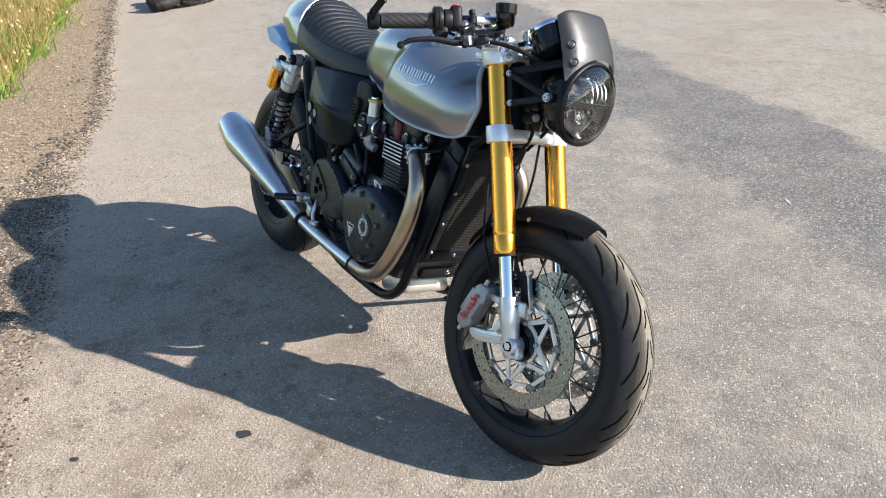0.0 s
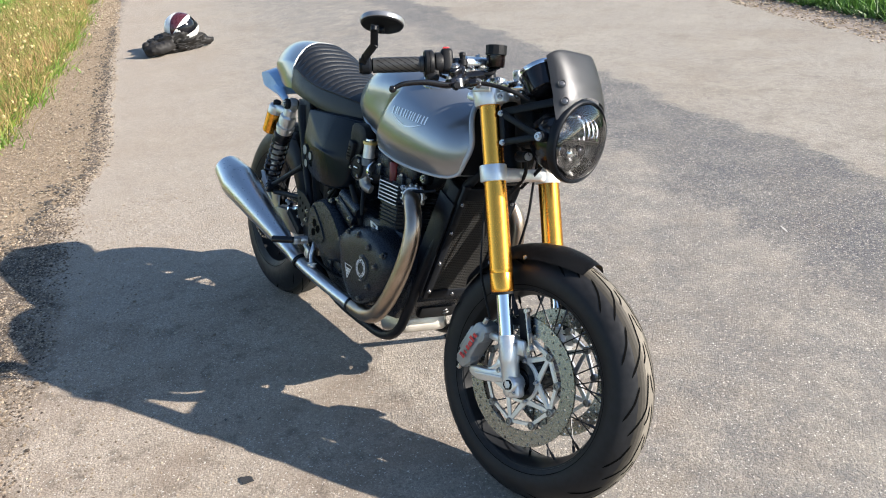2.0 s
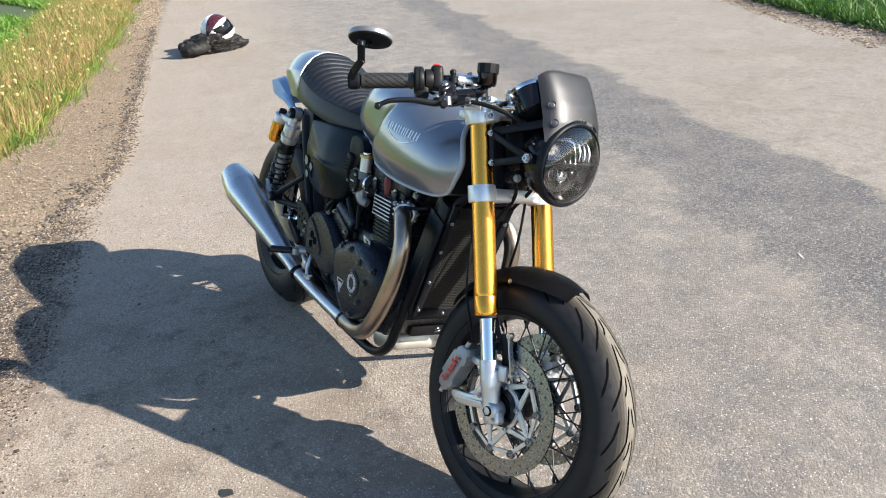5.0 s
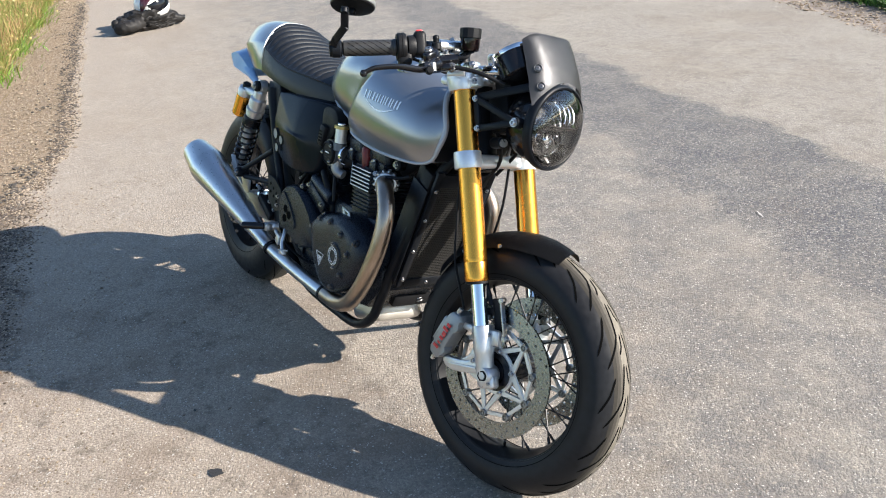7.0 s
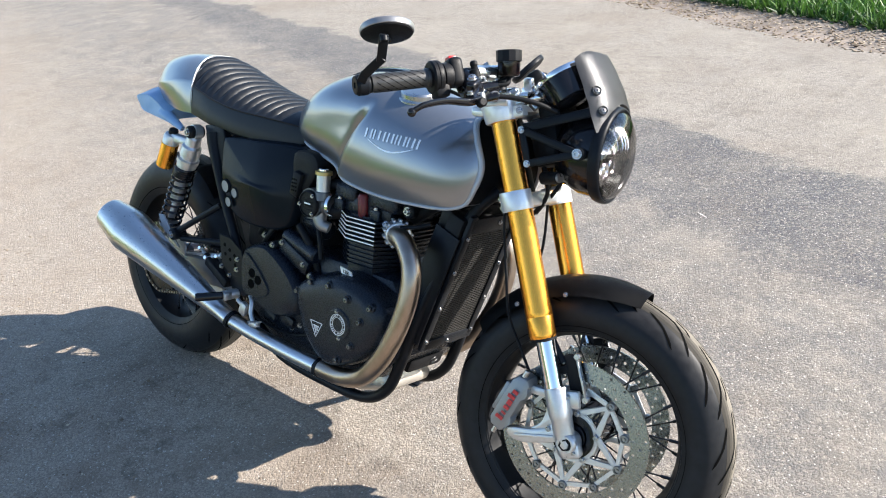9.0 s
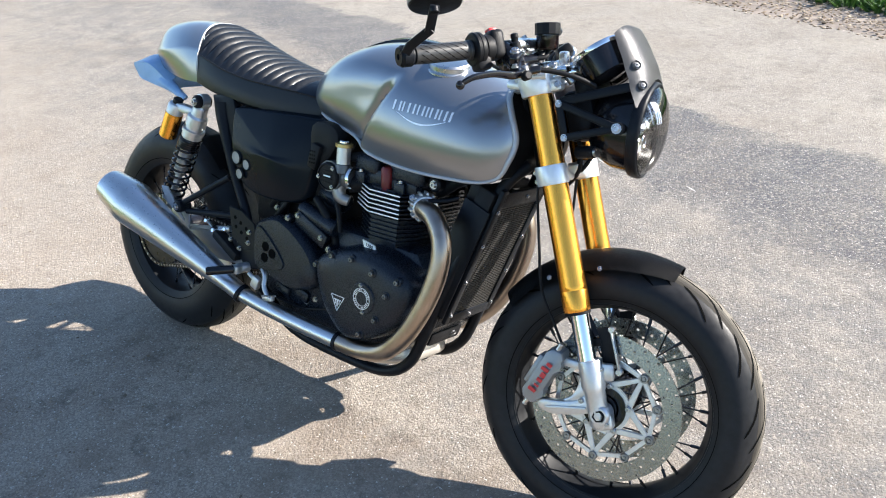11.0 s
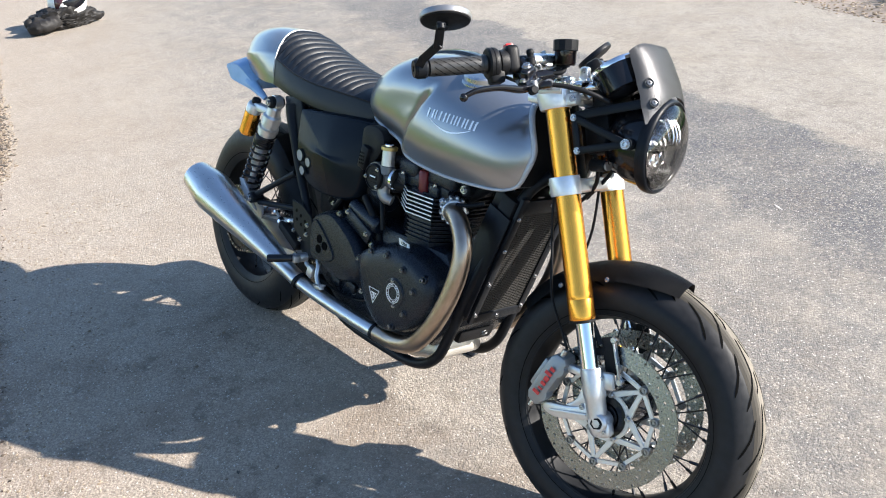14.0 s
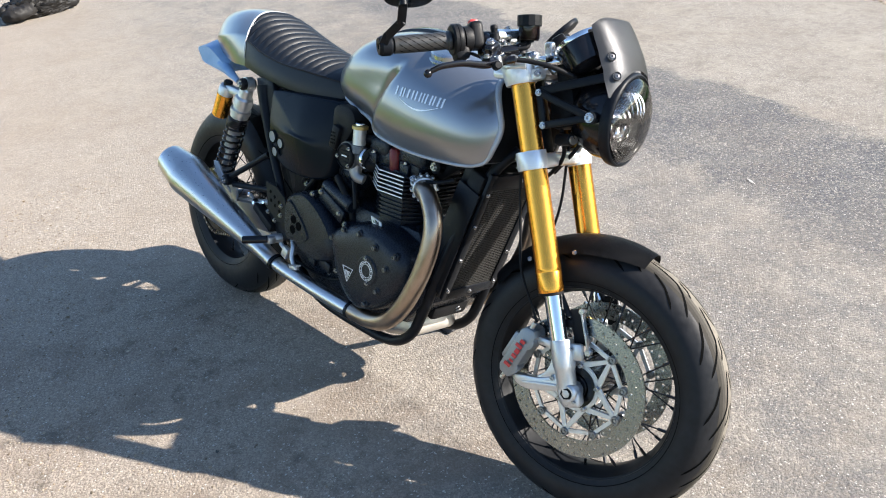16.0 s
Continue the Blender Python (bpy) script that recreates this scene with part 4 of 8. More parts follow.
# fork
for s in (-1, 1):
    LEG = FORK @ Matrix.Translation((0.003, s * 0.099, 0))
    bm = bmesh.new()
    lathe(bm, [(0.0205, -0.2725), (0.0262, -0.2720), (0.0270, -0.270), (0.0274, -0.264), (0.0272, -0.2300), (0.0269, -0.2292), (0.0269, -0.2282), (0.0271, -0.2274), (0.0270, -0.219), (0.0262, -0.208), (0.0258, -0.02), (0.0246, 0.02), (0.0244, 0.168), (0.021, 0.170)], LEG, 44)
    leg = part("fork_tube", bm, GOLD, bike, "gold anodised fork tube", 30)
    bm = bmesh.new()
    lathe(bm, [(0.0266, -0.2722), (0.0266, -0.2775), (0.019, -0.279)], LEG, 40, False)
    part("dust_seal", bm, PLASTIC, leg)
    bm = bmesh.new()
    lathe(bm, [(0.0188, -0.27), (0.0188, -0.405)], FORK @ Matrix.Translation((0.0065, s * 0.099, 0)), 36)
    part("stanchion", bm, CHROME, leg, "chromed lower tube")
    bm = bmesh.new()
    FOOT = FORK @ Matrix.Translation((0.0105, s * 0.099, 0))
    lathe(bm, [(0.0188, -0.371), (0.0225, -0.3715), (0.0236, -0.375), (0.0238, -0.424), (0.0226, -0.432), (0.0212, -0.436), (0.0206, -0.478), (0.0200, -0.502), (0.0150, -0.511), (0.005, -0.513)], FOOT, 36)
    # axle clamp with its boss and the split below
    AX = FORK @ Matrix.Translation((0.0155, 0, -0.482)) @ (TURNED if s > 0 else pose(0, 0, 0, 90, 0, 0))
    lathe(bm, [(0.0125, 0.080), (0.0205, 0.080), (0.0215, 0.085), (0.0215, 0.112), (0.0190, 0.1165), (0.0165, 0.1185), (0.0135, 0.1185), (0.0125, 0.114)], AX, 32, False)
    box(bm, 0.036, 0.030, 0.034, FORK @ Matrix.Translation((0.0205, s * 0.098, -0.497)), 0.008, 3)
    # lug that carries the reflector bracket
    box(bm, 0.030, 0.014, 0.036, FORK @ Matrix.Translation((0.040, s * 0.094, -0.400)) @ pose(0, 0, 0, 0, 8, 0), 0.005, 2)
    # upper and lower arms to the caliper, joined by a curved web
    p, q = F(0.000, s * 0.100, -0.386), F(-0.046, s * 0.100, -0.368)
    box(bm, 0.018, 0.015, (q - p).length + 0.01, along((p + q) / 2, q - p, FD(0, 1, 0)), 0.005)
    tb = bmesh.new()
    prism(tb, rounded([(0.004, -0.436), (-0.024, -0.450), (-0.060, -0.450), (-0.104, -0.443), (-0.113, -0.452), (-0.108, -0.464), (-0.086, -0.476), (-0.048, -0.480), (-0.006, -0.479), (0.012, -0.470)], 3), min(s * 0.090, s * 0.107), max(s * 0.090, s * 0.107), 0.004, 2, FORK)
    merge(bm, tb)
    tb = bmesh.new()
    prism(tb, rounded([(0.002, -0.392), (-0.012, -0.400), (-0.020, -0.420), (-0.036, -0.440), (-0.060, -0.450), (-0.050, -0.462), (-0.016, -0.458), (0.006, -0.440)], 3), min(s * 0.093, s * 0.103), max(s * 0.093, s * 0.103), 0.003, 2, FORK)
    merge(bm, tb)
    # raised rib along the lower arm
    p, q = F(-0.010, s * 0.108, -0.468), F(-0.096, s * 0.107, -0.460)
    box(bm, 0.007, 0.005, (q - p).length, along((p + q) / 2, q - p, FD(0, 1, 0)), 0.0018)
    part("fork_foot", bm, ALLOY, leg, "cast aluminium fork foot", 35)
    bm = bmesh.new()
    lathe(bm, [(0.0132, 0.1150), (0.0128, 0.1195), (0.0092, 0.1195), (0.0088, 0.108), (0.0, 0.108)], AX, 6)
    part("axle_socket", bm, SATIN, leg, "hollow hexagon axle end", 20)
    for px, pz in ((0.028, -0.500), (0.012, -0.505)):
        bolt(leg, F(px, s * 0.113, pz), FD(0, s, 0))
    bolt(leg, F(-0.018, s * 0.105, -0.452), FD(0, s, 0), BOLT_M)
    bolt(leg, F(0.030, s * 0.102, -0.392), FD(0, s, 0), BOLT_M)
    # caliper
    mm = FORK @ Matrix.Translation((-0.084, s * 0.104, -0.392)) @ Matrix.Rotation(radians(-47), 4, "Y")
    bm = bmesh.new()
    tb = bmesh.new()
    prism(tb, [(-0.064, -0.010), (-0.056, -0.018), (0.054, -0.018), (0.064, -0.008), (0.062, 0.012), (0.048, 0.020), (-0.050, 0.020), (-0.062, 0.012)], -0.026 if s > 0 else -0.022, 0.022 if s > 0 else 0.026, 0.005, 2)
    tb.transform(mm)
    merge(bm, tb)
    box(bm, 0.07, 0.034, 0.014, mm @ Matrix.Translation((0, 0, 0.022)), 0.004)
    for k in (-0.036, 0.034):
        lathe(bm, [(0.0, -0.026), (0.0165, -0.025), (0.0175, -0.020), (0.0175, 0.0), (0.0, 0.0)], mm @ Matrix.Translation((k, -s * 0.004, -0.006)) @ (pose(0, 0, 0, 90, 0, 0) if s > 0 else TURNED), 24, False)
    cal = part("brake_caliper", bm, CALIPER, bike, "grey radial brake caliper")
    for k in range(6):
        bm = bmesh.new()
        hgt = (0.017, 0.011, 0.012, 0.011, 0.017, 0.012)[k]
        box(bm, (0.008, 0.005, 0.008, 0.012, 0.008, 0.008)[k], 0.0014, hgt, mm @ Matrix.Translation((-0.034 + 0.0130 * k, s * 0.0275, (hgt - 0.014) / 2)), 0.0005, 1)
        part("marking", bm, RED, cal, "red marking")
    for k, z in ((-0.064, 0.0), (0.064, 0.004)):
        bm = bmesh.new()
        rod(bm, mm @ Vector((k * 0.9, s * 0.012, z)), mm @ Vector((k * 1.22, s * 0.012, z)), 0.0055, bev=0.001)
        part("bleed_screw", bm, BOLT, cal)
    bm = bmesh.new()
    box(bm, 0.032, 0.006, 0.078, FORK @ Matrix.Translation((0.047, s * 0.080, -0.352)), 0.003)
    box(bm, 0.020, 0.005, 0.016, FORK @ Matrix.Translation((0.026, s * 0.082, -0.342)), 0.002)
    br = part("reflector_bracket", bm, PLASTIC, bike, "black reflector bracket beside the fork")
    bm = bmesh.new()
    box(bm, 0.0045, 0.0125, 0.088, along(F(0.0625, s * 0.086, -0.361), F(0.0640, s * 0.086, -0.404) - F(0.0610, s * 0.086, -0.318), FD(0, 1, 0)), 0.001, 1)
    for zz in (-0.318, -0.404):
        rod(bm, F(0.0625, s * 0.078, zz), F(0.0625, s * 0.093, zz), 0.0068, seg=14, bev=0.001)
    part("edge_strip", bm, BOLT, br, "bright edge strip")

# yokes
bm = bmesh.new()
for s in (-1, 1):
    lathe(bm, [(0.0242, -0.019), (0.0305, -0.019), (0.0315, -0.016), (0.0315, 0.016), (0.0305, 0.019), (0.0242, 0.019)], FORK @ Matrix.Translation((0, s * 0.099, 0)), 36, False)
tb = bmesh.new()
bmesh.ops.create_cube(tb, size=1.0, matrix=Matrix.Diagonal((0.060, 0.150, 0.030, 1)))
for v in tb.verts:
    v.co.x += -0.012 if abs(v.co.y) < 0.01 else 0
bmesh.ops.bevel(tb, geom=tb.edges[:], offset=0.008, segments=3, profile=0.5, affect="EDGES")
tb.transform(FORK @ Matrix.Translation((-0.012, 0, -0.002)))
merge(bm, tb)
lower = part("lower_yoke", bm, YOKE_METAL, bike, "pale cast aluminium lower yoke")
for s in (-1, 1):
    for z in (-0.009, 0.009):
        bolt(lower, F(-0.031, s * 0.104, z), FD(-0.3, s, 0))
bm = bmesh.new()
for s in (-1, 1):
    lathe(bm, [(0.0235, 0.157), (0.0305, 0.155), (0.0325, 0.159), (0.0355, 0.186), (0.0350, 0.194), (0.0320, 0.198), (0.0235, 0.198)], FORK @ Matrix.Translation((0, s * 0.099, 0)), 36, False)
    box(bm, 0.040, 0.034, 0.022, FORK @ Matrix.Translation((-0.040, s * 0.094, 0.186)) @ pose(0, 0, 0, 0, 18, 0), 0.009)
    box(bm, 0.026, 0.026, 0.024, FORK @ Matrix.Translation((0.040, s * 0.098, 0.168)), 0.006)
tb = bmesh.new()
prism(tb, [(-0.075, -0.03), (-0.07, 0.03), (-0.02, 0.085), (0.02, 0.095), (0.012, 0.0), (0.02, -0.095), (-0.02, -0.085)], 0.176, 0.190, 0.004)
tb.transform(FORK @ Matrix(((1, 0, 0, 0), (0, 0, 1, 0), (0, 1, 0, 0), (0, 0, 0, 1))))
merge(bm, tb)
upper = part("upper_yoke", bm, YOKE_METAL, bike, "pale polished aluminium top yoke")
for s in (-1, 1):
    bolt(upper, F(0.046, s * 0.111, 0.168), FD(0.2, s, 0), BOLT_M)
    bolt(upper, F(0.044, s * 0.113, 0.206), FD(0.3, s, 0.2), BOLT_M)
    bm = bmesh.new()
    lathe(bm, [(0.021, 0.194), (0.022, 0.200), (0.018, 0.207), (0.010, 0.208), (0.009, 0.214), (0, 0.214)], FORK @ Matrix.Translation((0, s * 0.099, 0)), 20)
    part("fork_cap", bm, SATIN if s < 0 else CHROME, upper, "fork top cap")
bm = bmesh.new()
lathe(bm, [(0.026, 0.188), (0.026, 0.200), (0.020, 0.206), (0.012, 0.206), (0.012, 0.199), (0, 0.199)], FORK @ Matrix.Translation((-0.035, 0, 0)), 6)
part("stem_nut", bm, CHROME, upper, "chromed stem nut")
bm = bmesh.new()
rod(bm, F(-0.035, 0, -0.02), F(-0.035, 0, 0.18), 0.030, seg=24)
part("steering_head", bm, SATIN, bike, "black steering head")

# front mudguard
bm = bmesh.new()
rows = []
for i in range(33):
    a = radians(53.5 + 74 * i / 32)
    u = i / 32
    half = 0.066 * (0.72 + 0.28 * math.sin(math.pi * min(1, 0.15 + u * 0.85)))
    if u < 0.20:
        half *= 0.62 + 1.9 * u
    row = []
    for j in range(13):
        t = -1 + 2 * j / 12
        r = 0.314 - (0.026 + 0.010 * min(1.0, u / 0.5)) * abs(t) ** 2.2
        row.append(FRONT @ Vector((r * math.cos(a), half * 1.12 * t, r * math.sin(a))))
    rows.append(row)
loft(bm, rows, closed=False, cap=False)
bmesh.ops.solidify(bm, geom=bm.faces[:], thickness=0.003)
guard = part("front_mudguard", bm, PLASTIC, bike, "matt black short front mudguard")
for s in (-1, 1):
    for a in (82, 104):
        bolt(guard, FRONT @ Vector((0.283 * math.cos(radians(a)), s * 0.072, 0.283 * math.sin(radians(a)))), FRONT.to_3x3() @ Vector((0, s, 0.5)))
    bm = bmesh.new()
    sweep(bm, [FRONT @ Vector((-0.03, s * 0.072, 0.285)), FRONT @ Vector((-0.01, s * 0.080, 0.23)), FRONT @ Vector((0.015, s * 0.085, 0.15))], 0.006, 8, 4, 0.5)
    part("stay", bm, SATIN, guard, "black stay")

# headlight
HL = FORK @ Matrix.Translation((0.172, 0, 0.052)) @ pose(0, 0, 0, 0, 20.8, 0) @ pose(0, 0, 0, 0, 90, 0) @ Matrix.Rotation(radians(90), 4, "Z")
HLI = FORK @ Matrix.Translation((0.172, 0, 0.052)) @ pose(0, 0, 0, 0, 20.8, 0)
bm = bmesh.new()
lathe(bm, [(0.0, -0.112), (0.030, -0.110), (0.056, -0.098), (0.074, -0.078), (0.084, -0.050), (0.087, -0.020), (0.087, 0.002), (0.082, 0.002), (0.082, -0.02)], HL, 48, False)
lamp = part("headlight", bm, GLOSS, bike, "round black headlight with LED projector")
bm = bmesh.new()
lathe(bm, [(0.0865, -0.016), (0.0935, -0.014), (0.0955, -0.006), (0.0950, 0.003), (0.0930, 0.0075), (0.0905, 0.0085), (0.0890, 0.007), (0.0880, 0.009), (0.0868, 0.007), (0.0860, 0.002)], HL, 56, False)
part("bezel", bm, SATIN, lamp, "black bezel", 60)
bm = bmesh.new()
lathe(bm, [(0.0870, 0.004), (0.0850, 0.010), (0.078, 0.0175), (0.066, 0.0245), (0.047, 0.0310), (0.023, 0.0350), (0.0, 0.0362)], HL, 56, False)
g = part("lens", bm, LENS, lamp, "clear domed lens", 60)
g.visible_shadow = False
bm = bmesh.new()
lathe(bm, [(0.0862, -0.004), (0.074, -0.012), (0.060, -0.022), (0.0, -0.024)], HL, 40, False)
part("inner_bowl", bm, BOWL, lamp, "dark inner bowl")
bm = bmesh.new()
rows = []


def reflector_depth(y):
    u = (y - 0.006) / 0.062
    return 0.014 - 0.062 * (0.30 * u + 0.24 * u * u)


for i in range(13):
    y = 0.006 + 0.062 * i / 12
    half = math.sqrt(0.0765 ** 2 - y * y)
    rows.append([HL @ Vector((half * t / 6, y, reflector_depth(y) - 0.010 * (t / 6) ** 2)) for t in range(-6, 7)])
loft(bm, rows, closed=False, cap=False)
part("upper_reflector", bm, SMOKED_MIRROR, lamp, "smoked upper reflector")
for k in range(3):
    bm = bmesh.new()
    sweep(bm, [HL @ Vector((0.004 + 0.016 * k + 0.009 * math.cos(a), 0.034 + 0.024 * math.sin(a), reflector_depth(0.034 + 0.024 * math.sin(a)) + 0.003)) for a in (radians(-62 + 20 * i) for i in range(7))], [0.0012, 0.0032, 0.0048, 0.0054, 0.0048, 0.0032, 0.0012], 10, 3, 0.5)
    part("light_guide", bm, DIM, lamp, "bright curved light guide")
bm = bmesh.new()
box(bm, 0.158, 0.003, 0.014, HL @ Matrix.Translation((0, 0.004, -0.010)), 0.001, 1)
part("divider", bm, SATIN, lamp, "dark divider")
for dx in (-0.033, 0.0, 0.033):
    bm = bmesh.new()
    lathe(bm, [(0.0155, -0.022), (0.0155, -0.010), (0.0145, -0.009), (0.0135, -0.010), (0.0125, -0.02)], HL @ Matrix.Translation((dx, -0.030 + (0.006 if dx else 0), 0)), 24, False)
    part("projector_ring", bm, DIM, lamp, "dim metal projector ring")
    bm = bmesh.new()
    lathe(bm, [(0.0130, -0.018), (0.010, -0.012), (0.005, -0.009), (0, -0.008)], HL @ Matrix.Translation((dx, -0.030 + (0.006 if dx else 0), 0)), 20, False)
    part("projector_lens", bm, CHROME if dx == 0 else GLOSS, lamp, "small round projector lens")
bm = bmesh.new()
rows = []
for i in range(9):
    a = math.pi * (1.18 + 0.64 * i / 8)
    rows.append([HL @ Vector((rr * math.cos(a), rr * math.sin(a), -0.016 + 0.010 * k)) for k, rr in enumerate((0.064, 0.071, 0.077))])
loft(bm, rows, closed=False, cap=False)
part("lower_reflector", bm, DIM, lamp, "mirrored lower reflector")
for s in (-1, 1):
    bm = bmesh.new()
    pts = ((0.039, 0.132), (0.142, 0.063), (0.038, 0.066))
    w = 0.0065
    for a, b in ((0, 1), (1, 2), (2, 0)):
        p, q = F(pts[a][0], s * 0.101, pts[a][1]), F(pts[b][0], s * 0.101, pts[b][1])
        box(bm, 0.015, 0.006, (q - p).length + 0.012, along((p + q) / 2, q - p, FD(0, 1, 0)), 0.0025)
    p, q = F(0.040, s * 0.096, 0.135), F(0.175, s * 0.080, 0.135)
    box(bm, 0.018, 0.006, (q - p).length, along((p + q) / 2, q - p, FD(0, 1, 0)), 0.0025)
    rod(bm, F(0.142, s * 0.104, 0.063), F(0.142, s * 0.082, 0.063), 0.012, seg=20)
    brk = part("headlight_bracket", bm, SATIN, bike, "black triangular headlight bracket")
    bolt(brk, F(*(0.039, s * 0.104, 0.132)), FD(0, s, 0), BOLT_M)
    bolt(brk, F(*(0.038, s * 0.104, 0.066)), FD(0, s, 0), BOLT_M)
    bolt(brk, F(*(0.142, s * 0.104, 0.063)), FD(0, s, 0), BOLT_L)
    bm = bmesh.new()
    rod(bm, F(0.045, s * 0.058, 0.035), F(0.085, s * 0.075, 0.028), 0.013, 0.012, 16, 0.002)
    horn = part("wiring_plug", bm, PLASTIC, bike, "black plug behind the headlight")
    bm = bmesh.new()
    rod(bm, F(0.085, s * 0.075, 0.028), F(0.090, s * 0.077, 0.027), 0.009, seg=14)
    part("plug_face", bm, BOLT, horn)

# fly screen: a hooded shell over the lamp
bm = bmesh.new()
rows = []
for i in range(19):
    v = i / 18
    row = []
    for j in range(29):
        u = -1 + 2 * j / 28
        y = u * (0.093 - 0.006 * v) + 0.005
        zb = max(0.0425, math.sqrt(0.1000 ** 2 - (0.096 * u) ** 2))
        zt = 0.191 - 0.020 * abs(u) ** 6
        z = zb + (zt - zb) * v
        x = float(np.interp(z, (0.04, 0.09, 0.125, 0.161, 0.18, 0.192), (0.014, 0.006, -0.010, -0.034, -0.049, -0.060))) - (0.015 * u * u + 0.025 * abs(u) ** 6) * float(np.interp(z, (0.04, 0.078, 0.115, 0.151, 0.172), (0.50, 0.87, 1.0, 0.96, 0.86)))
        row.append(HLI @ Vector((x, y, z)))
    rows.append(row)
loft(bm, rows, closed=False, cap=False)
bmesh.ops.solidify(bm, geom=bm.faces[:], thickness=0.003)
SCREEN = material("satin_charcoal_screen", (0.112, 0.113, 0.118), 0.46, 0.8, vary=0.03, grain=30, rough_vary=0.015)
screen = part("fly_screen", bm, SCREEN, bike, "satin charcoal fly screen above the headlight", 50)
for s in (-1, 1):
    for x, z in ((0.191, 0.173), (0.196, 0.134)):
        p = F(x, s * (0.072 if s < 0 else 0.066), z)
        d = FD(0.75, s * 0.8, 0.25)
        p = p - d.normalized() * 0.0008
        bm = bmesh.new()
        lathe(bm, [(0.0092, -0.003), (0.0092, 0.0008), (0.0082, 0.0018), (0.0074, 0.0010), (0.0072, -0.002)], along(p, d), 22, False)
        part("grommet", bm, SCREEN, screen, "recessed screw seat")
        bm = bmesh.new()
        lathe(bm, [(0.0072, -0.002), (0.0055, -0.0018), (0.0050, 0.0012), (0.0042, 0.0016), (0.0022, 0.0016), (0.0020, -0.001), (0, -0.001)], along(p, d), 18, False)
        part("screw", bm, SATIN_BOLT, screen, "dark socket screw", 30)

# instruments
for s in (-1, 1):
    c = F(0.115, s * 0.051, 0.218)
    mm = along(c, FD(-0.33, 0, 0.94))
    bm = bmesh.new()
    lathe(bm, [(0.0, -0.062), (0.030, -0.060), (0.044, -0.050), (0.048, -0.010), (0.048, 0.004), (0.045, 0.004), (0.044, -0.003), (0.0, -0.003)], mm, 36, False)
    ins = part("instrument", bm, GLOSS, bike, "black round instrument with bright rim")
    bm = bmesh.new()
    lathe(bm, [(0.0482, -0.004), (0.0495, 0.000), (0.0485, 0.0055), (0.0445, 0.0060), (0.0440, 0.003)], mm, 40, False)
    part("rim", bm, CHROME, ins, "chromed rim")
    bm = bmesh.new()
    lathe(bm, [(0.0442, 0.002), (0, 0.0025)], mm, 30, False)
    part("dial", bm, GLOSS, ins, "dark glossy dial")

